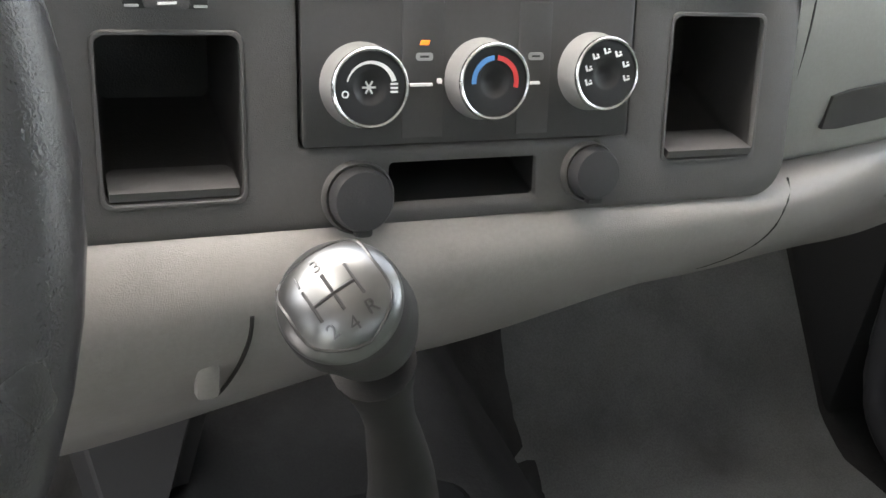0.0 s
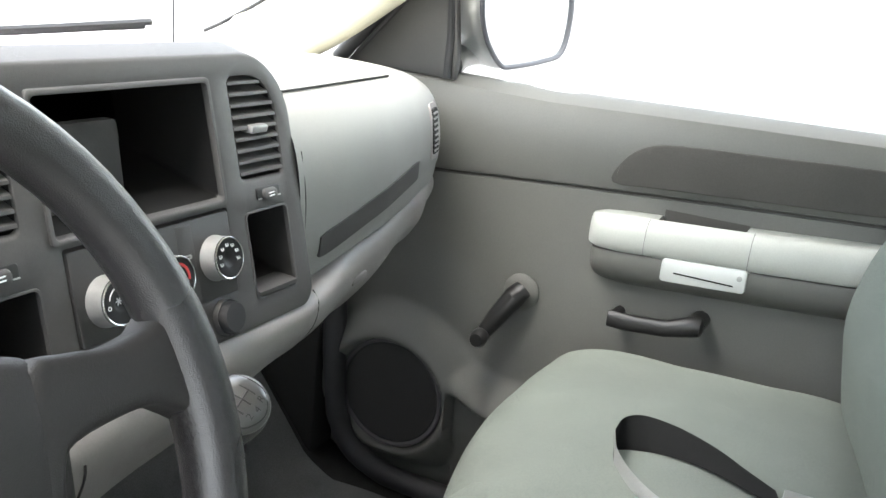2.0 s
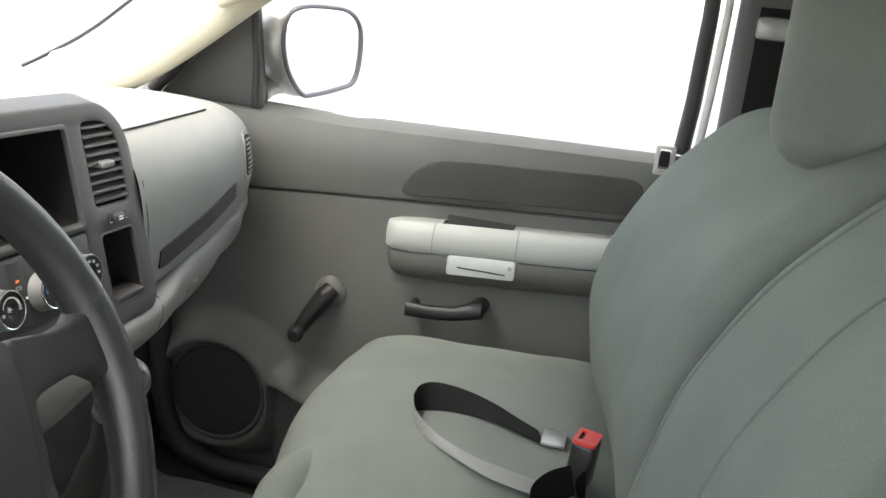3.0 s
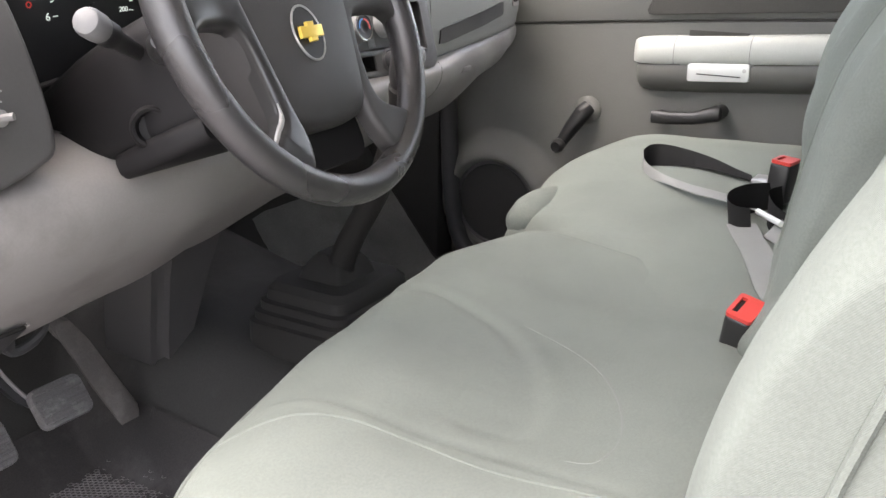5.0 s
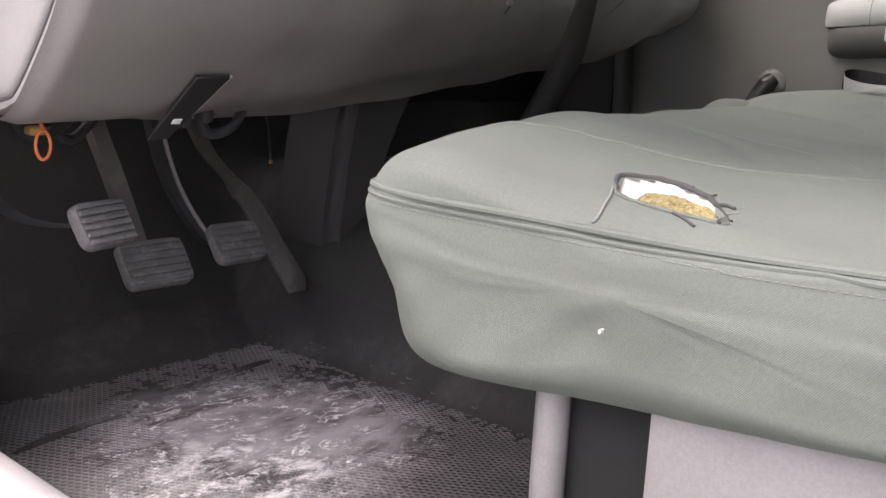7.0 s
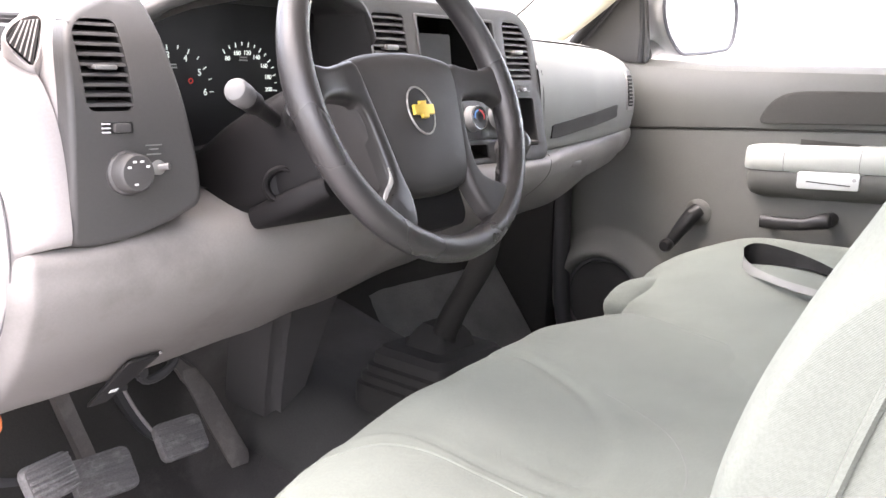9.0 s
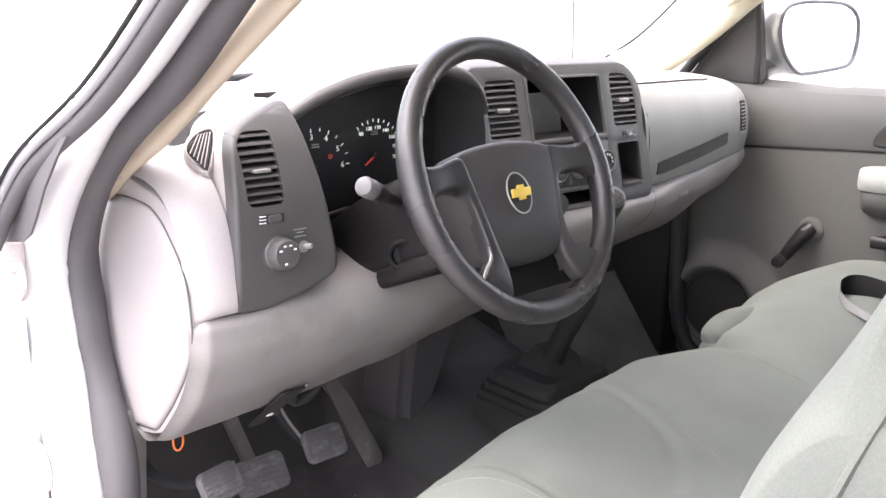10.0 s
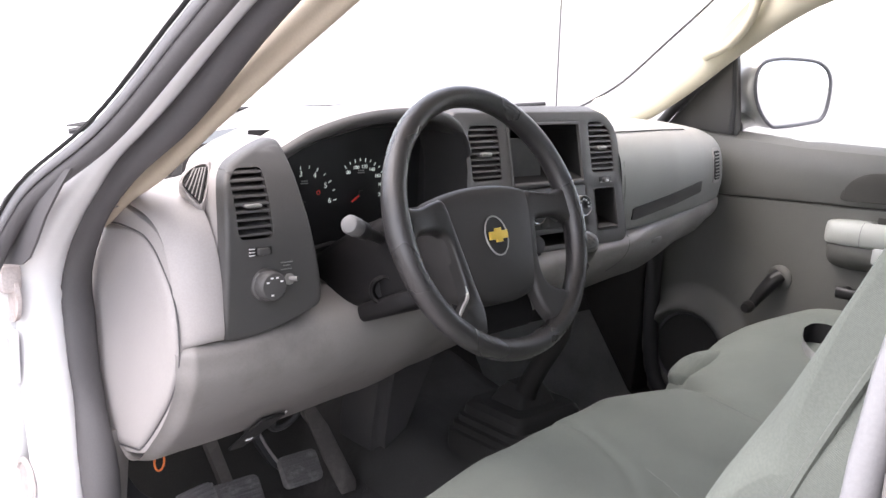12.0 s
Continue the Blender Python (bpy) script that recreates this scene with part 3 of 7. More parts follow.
def vent_slats(u0, u1, v0, v1, n, place, mat, corner=0.0):
    for k in range(n):
        v = v0 + (v1 - v0) * (k + 0.6) / (n + 0.2)
        ue = u1 - (corner - math.sqrt(max(0, corner ** 2 - (v - (v1 - corner)) ** 2)) if v > v1 - corner else 0)
        b = bmesh.new()
        loft(b, [[place(u, v + dv, w) for w, dv in ((-0.001, -0.0012), (-0.001, 0.0014), (-0.004, 0.0022), (-0.022, 0.0036), (-0.022, 0.0016))] for u in (u0 + 0.001, ue - 0.001)])
        part("vent_slat", b, mat, dash)
    b = bmesh.new()
    um, vm = (u0 + u1) / 2, (v0 + v1) / 2 - 0.002
    p0, p1 = place(um - 0.012, vm - 0.0022, 0.0035), place(um + 0.012, vm + 0.0022, -0.010)
    rbox(b, [min(a, c) for a, c in zip(p0, p1)], [max(a, c) for a, c in zip(p0, p1)], 0.002)
    part("vent_tab", b, M_SILVER, dash, "pale vent thumb tab")


vent_slats(*VENTC, 9, fascia, M_DARK, 0.0)
vent_slats(*VENTR, 9, fascia, M_DARK, 0.038)

# climate panel
bm = bmesh.new()
plate(bm, rrect(-0.0908, 0.0908, 0.6372, 0.7078, 0.002), [], 0.001, -0.01, fascia, 0.001)
part("climate_panel", bm, M_CLIMATE, dash, "dark climate control panel")
for u0, u1 in ((-0.041, -0.019), (0.022, 0.041)):
    bm = bmesh.new()
    plate(bm, rrect(u0, u1, 0.640, 0.705, 0.001), [], 0.0017, -0.002, fascia, 0.0008)
    b = part("button", bm, M_CLIMATE, dash, "dark climate push button")
    bm = bmesh.new()
    plate(bm, rrect(u0 + 0.004, u1 - 0.006, 0.6655, 0.6668, 0.0004), [], 0.0022, 0.001, fascia)
    part("button_mark", bm, M_MARK, b)
    bm = bmesh.new()
    plate(bm, rrect((u0 + u1) / 2 - 0.004, (u0 + u1) / 2 + 0.005, 0.6775, 0.681, 0.0015), [rrect((u0 + u1) / 2 - 0.002, (u0 + u1) / 2 + 0.003, 0.6786, 0.6799, 0.0004)], 0.0022, 0.001, fascia)
    part("button_symbol", bm, M_SILVER, b)
bm = bmesh.new()
plate(bm, [(-0.0320, 0.6848), (-0.0275, 0.6848), (-0.0268, 0.6868), (-0.0313, 0.6868)], [], 0.0023, 0.001, fascia)
part("indicator", bm, M_ORANGE, dash, "lit amber indicator")


def ring_band(bm, m, r0, r1, a0, a1, h0=0.0, h1=0.0006, n=24):
    rows = []
    for k in range(n + 1):
        a = radians(a0 + (a1 - a0) * k / n)
        rows.append([m @ Vector((r * math.cos(a), r * math.sin(a), h)) for r, h in ((r0, h0), (r1, h0), (r1, h1), (r0, h1))])
    loft(bm, rows)
    return bm


def dial(u, v, which):
    m = on_fascia(u, v, 0.001) @ Matrix.Scale(0.92, 4)
    bm = bmesh.new()
    lathe(bm, [(0.0222, -0.002), (0.0222, 0.0015), (0.0213, 0.003), (0.0207, 0.0145), (0.0204, 0.0165), (0.0190, 0.0172), (0.0187, 0.0100)], m, 40)
    d = part("dial", bm, M_DIAL, dash, "round climate dial with grey skirt and chrome ring")
    bm = bmesh.new()
    lathe(bm, [(0.0206, 0.0160), (0.0205, 0.0174), (0.0198, 0.0180), (0.0188, 0.0176), (0.0184, 0.0120)], m, 40, caps=False)
    part("chrome_ring", bm, M_CHROME, d)
    bm = bmesh.new()
    lathe(bm, [(0.0185, 0.0125), (0.0185, 0.0165), (0.0096, 0.0169), (0.0080, 0.0164), (0.0060, 0.0146), (0.0030, 0.0138), (0.0, 0.0136)], m, 40)
    part("dial_face", bm, M_GAUGE, d)
    f = m @ Matrix.Translation((0, 0, 0.0169))
    if which == 0:
        bm = bmesh.new()
        rows = []
        for k in range(21):
            a = radians(165 - 150 * k / 20)
            w = 0.0006 + 0.0019 * k / 20
            rows.append([f @ Vector((r * math.cos(a), r * math.sin(a), h)) for r, h in ((0.0128 - w / 2, 0), (0.0128 + w / 2, 0), (0.0128 + w / 2, 0.0005), (0.0128 - w / 2, 0.0005))])
        loft(bm, rows)
        part("fan_scale", bm, M_MARK, d)
        bm = bmesh.new()
        for k in range(3):
            rbox(bm, (-0.0036, -0.0005, -0.0034), (0.0036, 0.0005, -0.0028), 0, m=f @ pose(0, 0, -0.00005 * k, 0, 0, 60 * k))
        part("snowflake_symbol", bm, M_MARK, d)
        bm = bmesh.new()
        ring_band(bm, f @ Matrix.Translation((-0.0135, -0.003, 0)), 0.0012, 0.0019, 0, 360, n=14)
        part("off_mark", bm, M_MARK, d)
        for k in range(3):
            bm = bmesh.new()
            rbox(bm, (0.0105, -0.0026 + 0.0020 * k, 0), (0.0145, -0.0016 + 0.0020 * k, 0.0005), 0, m=f)
            part("fan_mark", bm, M_MARK, d)
    elif which == 1:
        for nm, mt, a0, a1 in (("cold_scale", M_BLUE, 185, 95), ("warm_scale", M_RED, 85, -15)):
            bm = bmesh.new()
            ring_band(bm, f, 0.0112, 0.0138, a0, a1)
            part(nm, bm, mt, d)
    else:
        for k, a in enumerate((200, 165, 130, 95, 60, 25, -10)):
            c = Vector((0.0128 * math.cos(radians(a)), 0.0128 * math.sin(radians(a)), 0))
            bm = bmesh.new()
            rbox(bm, (-0.0019, -0.0016, 0), (-0.0008, 0.0018, 0.0005), 0, m=f @ Matrix.Translation(c) @ pose(0, 0, 0, 0, 0, 20))
            rbox(bm, (-0.0004, -0.0018, 0), (0.0020, -0.0008, 0.0005), 0, m=f @ Matrix.Translation(c) @ pose(0, 0, 0, 0, 0, 20))
            rbox(bm, (0.0006, 0.0002, 0), (0.0018, 0.0012, 0.0005), 0, m=f @ Matrix.Translation(c))
            part("airflow_symbol", bm, M_MARK, d)
    return d


dial(-0.062, 0.666, 0)
dial(0.002, 0.668, 1)
dial(0.066, 0.671, 2)
# pointer marks beside the dials
for u, v in ((-0.0395, 0.664), (-0.0215, 0.668)):
    bm = bmesh.new()
    plate(bm, rrect(u - 0.0012, u + 0.0012, v - 0.0010, v + 0.0010, 0.0004), [], 0.0028, 0.0, fascia)
    part("pointer_mark", bm, M_MARK, dash)
# capped sockets
for u, v, r in ((-0.0635, 0.6125, 0.0185), (0.0675, 0.6185, 0.0165)):
    m = on_fascia(u, v, 0.0)
    bm = bmesh.new()
    lathe(bm, [(r, -0.002), (r, 0.003), (r * 0.94, 0.005), (r * 0.86, 0.004)], m, 32)
    s = part("power_socket", bm, M_DARK, dash, "charcoal power socket with rubber cap")
    bm = bmesh.new()
    lathe(bm, [(r * 0.86, 0.0), (r * 0.86, 0.010), (r * 0.78, 0.0125), (0, 0.0135)], m, 32)
    rbox(bm, (-0.004, -r * 1.02, 0.004), (0.005, -r * 0.6, 0.011), 0.002, m=m)
    part("socket_cap", bm, M_RUBBER, s)
# thumbwheels under the vents
for u, v in ((-0.150, 0.7045), (0.154, 0.7145)):
    bm = bmesh.new()
    plate(bm, rrect(u - 0.018, u + 0.018, v - 0.0055, v + 0.0055, 0.002), [], 0.0015, -0.004, fascia, 0.001)
    w = part("vent_shutter_wheel", bm, M_BLACK, dash)
    bm = bmesh.new()
    plate(bm, rrect(u - 0.010, u + 0.010, v - 0.0045, v + 0.0045, 0.003), [], 0.005, 0.0, fascia, 0.0015)
    part("shutter_roller", bm, M_DARK, w)
    for k in (-1, 1):
        bm = bmesh.new()
        plate(bm, [(u - 0.004, v + 0.0014 * k - 0.0004), (u + 0.004, v + 0.0014 * k), (u + 0.004, v + 0.0014 * k + 0.0009), (u - 0.004, v + 0.0014 * k + 0.0005)], [], 0.0055, 0.003, fascia)
        part("shutter_mark", bm, M_MARK, w)
    for k in (-1, 1):
        bm = bmesh.new()
        plate(bm, rrect(u + k * 0.0145 - 0.003, u + k * 0.0145 + 0.003, v - 0.0045, v - 0.0035, 0.0004), [], 0.002, 0.0, fascia)
        part("shutter_mark", bm, M_SILVER, w)

# lower trim across the whole truck
LOW = [(-0.768, [(0.03, 0.571), (-0.042, 0.562), (-0.050, 0.54), (-0.047, 0.51), (-0.019, 0.459), (0.020, 0.414), (0.056, 0.380), (0.09, 0.367), (0.12, 0.376)]),
       (-0.747, [(0.02, 0.575), (-0.058, 0.566), (-0.066, 0.54), (-0.062, 0.51), (-0.032, 0.455), (0.010, 0.410), (0.05, 0.376), (0.09, 0.362), (0.12, 0.372)]),
       (-0.70, [(0.02, 0.575), (-0.060, 0.566), (-0.070, 0.54), (-0.065, 0.51), (-0.034, 0.458), (0.012, 0.413), (0.052, 0.378), (0.09, 0.364), (0.12, 0.374)]),
       (-0.58, [(0.04, 0.60), (-0.046, 0.577), (-0.067, 0.552), (-0.067, 0.515), (-0.036, 0.464), (0.014, 0.420), (0.056, 0.382), (0.09, 0.369), (0.125, 0.362)]),
       (-0.40, [(0.05, 0.61), (-0.030, 0.588), (-0.057, 0.560), (-0.058, 0.522), (-0.032, 0.474), (0.014, 0.432), (0.056, 0.398), (0.09, 0.384), (0.13, 0.366)]),
       (-0.23, [(0.02, 0.598), (-0.004, 0.597), (-0.026, 0.577), (-0.030, 0.545), (-0.012, 0.500), (0.024, 0.460), (0.06, 0.428), (0.09, 0.414), (0.13, 0.384)]),
       (0.0, [(0.02, 0.600), (0.000, 0.598), (-0.013, 0.582), (-0.014, 0.556), (0.004, 0.522), (0.038, 0.488), (0.075, 0.458), (0.105, 0.440), (0.15, 0.410)]),
       (0.19, [(0.03, 0.602), (0.008, 0.600), (-0.004, 0.589), (-0.002, 0.568), (0.012, 0.548), (0.040, 0.522), (0.08, 0.490), (0.115, 0.466), (0.165, 0.436)]),
       (0.40, [(0.07, 0.612), (0.053, 0.609), (0.045, 0.596), (0.045, 0.575), (0.054, 0.555), (0.072, 0.530), (0.10, 0.500), (0.13, 0.478), (0.18, 0.458)]),
       (0.60, [(0.12, 0.618), (0.096, 0.616), (0.089, 0.602), (0.090, 0.585), (0.098, 0.570), (0.112, 0.552), (0.135, 0.535), (0.16, 0.520), (0.19, 0.522)]),
       (0.76, [(0.17, 0.622), (0.146, 0.620), (0.141, 0.608), (0.143, 0.594), (0.150, 0.580), (0.162, 0.566), (0.185, 0.552), (0.21, 0.545), (0.24, 0.548)]),
       (0.81, [(0.24, 0.628), (0.210, 0.625), (0.206, 0.612), (0.207, 0.598), (0.213, 0.586), (0.222, 0.574), (0.24, 0.565), (0.26, 0.558), (0.28, 0.560)])]


def low_section(x):
    for (xa, a), (xb, b) in zip(LOW, LOW[1:]):
        if x <= xb:
            t = (x - xa) / (xb - xa)
            t = t * t * (3 - 2 * t) * 0.6 + t * 0.4
            return [(p[0] + (q[0] - p[0]) * t, p[1] + (q[1] - p[1]) * t) for p, q in zip(a, b)]
    return LOW[-1][1]


def low_surface(x, f):
    """A point on the lower trim, f from 0 at its seam to 1 at its lip."""
    pts = spline([(x, y, z) for y, z in low_section(x)][1:], 6)
    return pts[min(len(pts) - 1, int(f * (len(pts) - 1)))]


bm = bmesh.new()
loft(bm, [[p for p in spline([(x, y, z) for y, z in low_section(x)], 4)] for x in [-0.768, -0.765, -0.761, -0.757, -0.753, -0.750, -0.747, -0.742, -0.735] + [-0.726 + 1.536 * k / 70 for k in range(71)]], closed=False)
part("lower_trim", bm, M_TRIM, dash, "scuffed grey plastic knee trim", 60)
# seams in the lower trim: glove box edge and the small door near the column
for x0, x1 in ((0.222, 0.190),):
    bm = bmesh.new()
    tube(bm, [low_surface(x0 + (x1 - x0) * k / 10, 0.02 + 0.55 * k / 10) + Vector((0, 0.0004, 0.0003)) for k in range(11)], 0.0009, 6)
    part("glove_box_seam", bm, M_SHADOW, dash)
bm = bmesh.new()
tube(bm, [low_surface(-0.120 - 0.014 * (k / 9) ** 2, 0.22 + 0.22 * k / 9) + Vector((0, -0.0004, 0)) for k in range(10)], 0.0011, 6)
part("ashtray_seam", bm, M_SHADOW, dash)
bm = bmesh.new()
rbox(bm, (-0.006, -0.004, -0.011), (0.006, 0.004, 0.011), 0.003, m=Matrix.Translation(low_surface(-0.140, 0.37)))
part("ashtray_pull", bm, M_TRIM, dash)
# glove box latch low on the passenger side
bm = bmesh.new()
rbox(bm, (-0.022, -0.003, -0.005), (0.022, 0.006, 0.005), 0.0025, m=Matrix.Translation(low_surface(0.36, 0.30)) @ pose(0, 0, 0, 0, 0, 8))
part("glove_box_latch", bm, M_TRIM, dash, "pale worn glove box latch")

# end of the dash beside the driver's door
bm = bmesh.new()
END = [(0.30, 0.726), (0.16, 0.733), (0.06, 0.733), (0.0, 0.722), (-0.035, 0.695), (-0.052, 0.655), (-0.059, 0.610), (-0.060, 0.569), (-0.02, 0.569), (0.02, 0.572)]
rings = []
for x, d in ((-0.7645, 0.018), (-0.762, 0.014), (-0.757, 0.009), (-0.750, 0.004), (-0.744, 0.001), (-0.740, -0.001), (-0.732, -0.003), (-0.722, -0.006), (-0.711, -0.006)):
    rings.append([Vector(p) for p in spline([(x, y + d, z - d * 0.6 + (x + 0.775) * 0.12 * (1 if z > 0.7 else 0)) for y, z in END], 4)])
loft(bm, rings, closed=False)
part("dash_end", bm, M_PAD, dash, "light grey rounded dash end", 60)
# removable cover on the end
CAP = spline([(0.215, 0.595, 0), (0.204, 0.644, 0), (0.169, 0.679, 0), (0.128, 0.689, 0), (0.062, 0.690, 0), (0.028, 0.683, 0), (-0.001, 0.664, 0), (-0.036, 0.626, 0), (-0.050, 0.578, 0), (-0.046, 0.528, 0), (-0.015, 0.474, 0), (0.050, 0.402, 0), (0.085, 0.386, 0), (0.184, 0.372, 0), (0.206, 0.42, 0)], 5, True)
bm = bmesh.new()
loft(bm, [[Vector((x, 0.08 + (p.x - 0.08) * q, 0.535 + (p.y - 0.535) * q)) for p in CAP] for q, x in ((1.0, -0.755), (1.0, -0.7635), (0.994, -0.7660), (0.965, -0.7685), (0.90, -0.7702), (0.82, -0.7708), (0.4, -0.7712), (0.05, -0.7712))])
part("end_cover", bm, M_PAD, dash, "pale grey fuse box end cover", 60)
bm = bmesh.new()
tube(bm, [(-0.7638, p.x + (p.x - 0.08) * 0.014, p.y + (p.y - 0.535) * 0.014) for p in CAP], 0.0012, 6, wrap=True)
part("end_cover_gap", bm, M_SEAL, dash)
bm = bmesh.new()
plate(bm, [(p.x, p.y) for p in spline([(0.20, 0.712, 0), (0.06, 0.712, 0), (-0.004, 0.692, 0), (-0.032, 0.64, 0), (-0.044, 0.57, 0), (-0.047, 0.53, 0), (-0.026, 0.47, 0), (0.024, 0.414, 0), (0.06, 0.384, 0), (0.14, 0.364, 0), (0.20, 0.37, 0), (0.22, 0.55, 0)], 4, True)], [], 0.0, 0.02, lambda u, v, w: Vector((-0.7635 + w, u, v)), 0.005)
part("end_wall", bm, M_PAD, dash, "light grey end wall of the dash")
# side window outlet, a slatted triangle on the sloping shoulder
TRI = [Vector((-0.727, 0.0098, 0.7582)), Vector((-0.7121, 0.0133, 0.7769)), Vector((-0.6957, 0.0043, 0.7793)), Vector((-0.7143, -0.0137, 0.7368))]
OM = frame_on((-0.7148, -0.0015, 0.7535), (-0.47, -0.72, 0.51))
tri = [OM.inverted() @ p for p in TRI]
bm = bmesh.new()
loft(bm, [[OM @ Vector((p.x * s, p.y * s, w)) for p in spline([(q.x, q.y, 0) for c, q in enumerate(tri)], 4, True)] for s, w in ((1.0, -0.006), (1.02, 0.0008), (1.12, 0.0008), (1.26, -0.003), (1.40, -0.014), (1.55, -0.04), (1.65, -0.075))])
o = part("side_outlet", bm, M_PAD, dash, "slatted side window outlet", 60)
# black plate in place of the outlet's shaded depth
bm = bmesh.new()
plate(bm, [(p.x, p.y) for p in tri], [], 0.0010, -0.008, lambda u, v, w: OM @ Vector((u, v, w)))
part("outlet_throat", bm, M_SHADOW, o)
for k in range(5):
    f = (k + 0.75) / 5.5
    bm = bmesh.new()
    tube(bm, [OM @ (tri[0].lerp(tri[3], f) + Vector((0, 0, 0.001))), OM @ (tri[1].lerp(tri[2], f) + Vector((0, 0, 0.001)))], 0.0008, 6)
    part("vent_slat", bm, M_PAD, o)

# pod with the driver's outer vent and the lamp switch
POD_Y = [(0.55, -0.063), (0.60, -0.069), (0.64, -0.071), (0.68, -0.070), (0.71, -0.066), (0.74, -0.057), (0.77, -0.043), (0.80, -0.020), (0.815, -0.004), (0.83, 0.012)]


def pod(u, v, w):
    return Vector((u, ease(v, POD_Y) - w, v))


podvent = (-0.692, -0.642, 0.697, 0.783)
loopP = rrect(*podvent, (0.010, 0.008, 0.007, 0.020), 5)
outline = [(p.x, p.y) for p in spline([(-0.706, 0.569, 0), (-0.660, 0.569, 0), (-0.615, 0.579, 0), (-0.580, 0.592, 0), (-0.565, 0.604, 0), (-0.569, 0.64, 0), (-0.582, 0.70, 0), (-0.592, 0.755, 0), (-0.597, 0.800, 0), (-0.602, 0.814, 0), (-0.626, 0.810, 0), (-0.663, 0.797, 0), (-0.689, 0.782, 0), (-0.702, 0.757, 0), (-0.709, 0.70, 0), (-0.711, 0.63, 0), (-0.710, 0.59, 0)], 3, True)]
bm = bmesh.new()


def drawn_in(d):
    """The pod's outline, drawn in by about d."""
    return [(-0.650 + (u + 0.650) * (1 - d / 0.068), 0.688 + (v - 0.688) * (1 - d / 0.118)) for u, v in outline]


plate(bm, drawn_in(0.006), [loopP], 0.0, -0.02, pod, 0.0, cuts=[0.57 + 0.006 * i for i in range(41)])
loft(bm, [[pod(u, v, w) for u, v in drawn_in(d)] for d, w in ((0.0062, 0.0), (0.0038, -0.0003), (0.0018, -0.0016), (0.0004, -0.0038), (0.0, -0.007), (0.0, -0.022))], caps=False)
crown = bmesh.new()
loft(crown, [[pod(u, v, w) for u, v in drawn_in(d)] for d, w in ((0.002, -0.020), (0.0006, -0.024), (0.0006, -0.05), (0.004, -0.11))], caps=False)
part("pod_crown", crown, M_PAD, dash, "light grey pad behind the switch pod", 50)
part("driver_pod", bm, M_DARK, dash, "charcoal switch pod", 50)
bm = bmesh.new()
well(bm, loopP, -0.004, -0.06, pod, 0.1)
bmesh.ops.solidify(bm, geom=bm.faces[:], thickness=-0.002)
part("vent_throat", bm, M_SHADOW, dash)
vent_slats(*podvent, 9, pod, M_DARK)
# lamp switch, dimmer and shutter wheel
m = frame_on(pod(-0.655, 0.638, 0), (0, -1, 0.1))
bm = bmesh.new()
lathe(bm, [(0.0215, -0.002), (0.0215, 0.004), (0.0195, 0.006), (0.0185, 0.020), (0.0165, 0.0225), (0, 0.023)], m, 36)
k = part("lamp_switch", bm, M_DARK, dash, "round charcoal lamp switch")
for a in (150, 110, 70, 30, 250):
    bm = bmesh.new()
    rbox(bm, (-0.0018, -0.001, 0.0222), (0.0018, 0.001, 0.0236), 0, m=m @ pose(0.0115 * math.cos(radians(a)), 0.0115 * math.sin(radians(a)), 0))
    part("switch_mark", bm, M_MARK, k)
m = frame_on(pod(-0.620, 0.641, 0), (0, -1, 0.1))
bm = bmesh.new()
lathe(bm, [(0.0075, -0.001), (0.0075, 0.003), (0.005, 0.004)], m, 20)
tube(bm, [m @ Vector((0, 0, 0.003)), m @ Vector((0.006, 0.001, 0.012))], 0.0035, 8)
k = part("dimmer_wheel", bm, M_SILVER, dash, "small silver dimmer")
for dv, wd in ((0.012, 0.008), (0.017, 0.005), (0.021, 0.009)):
    bm = bmesh.new()
    plate(bm, rrect(-0.624 - wd, -0.624 + wd, 0.642 + dv, 0.642 + dv + 0.0012, 0.0003), [], 0.0012, -0.001, pod)
    part("switch_mark", bm, M_SILVER, dash)
bm = bmesh.new()
plate(bm, rrect(-0.678, -0.646, 0.676, 0.687, 0.002), [], 0.0012, -0.003, pod, 0.0006)
w = part("vent_shutter_wheel", bm, M_BLACK, dash)
bm = bmesh.new()
plate(bm, rrect(-0.668, -0.650, 0.677, 0.686, 0.003), [], 0.005, 0.0, pod, 0.0015)
part("shutter_roller", bm, M_DARK, w)
for dz in (0.0, 0.004, 0.008):
    bm = bmesh.new()
    plate(bm, rrect(-0.679, -0.671, 0.677 + dz, 0.6782 + dz, 0.0003), [], 0.0022, 0.0, pod)
    part("shutter_mark", bm, M_MARK, w)

# instrument binnacle: arched hood, dark throat and gauge face
ARCH = [(-0.592, 0.792), (-0.565, 0.806), (-0.53, 0.822), (-0.47, 0.839), (-0.41, 0.848), (-0.35, 0.851), (-0.30, 0.848), (-0.265, 0.838), (-0.240, 0.818), (-0.226, 0.790)]
arch = [Vector((p.x, 0, p.y)) for p in spline([(x, z, 0) for x, z in ARCH], 5)]


def hood_row(y, dz):
    return [Vector((p.x + (p.x + 0.41) * dz * 0.8, y, p.z + dz)) for p in arch]


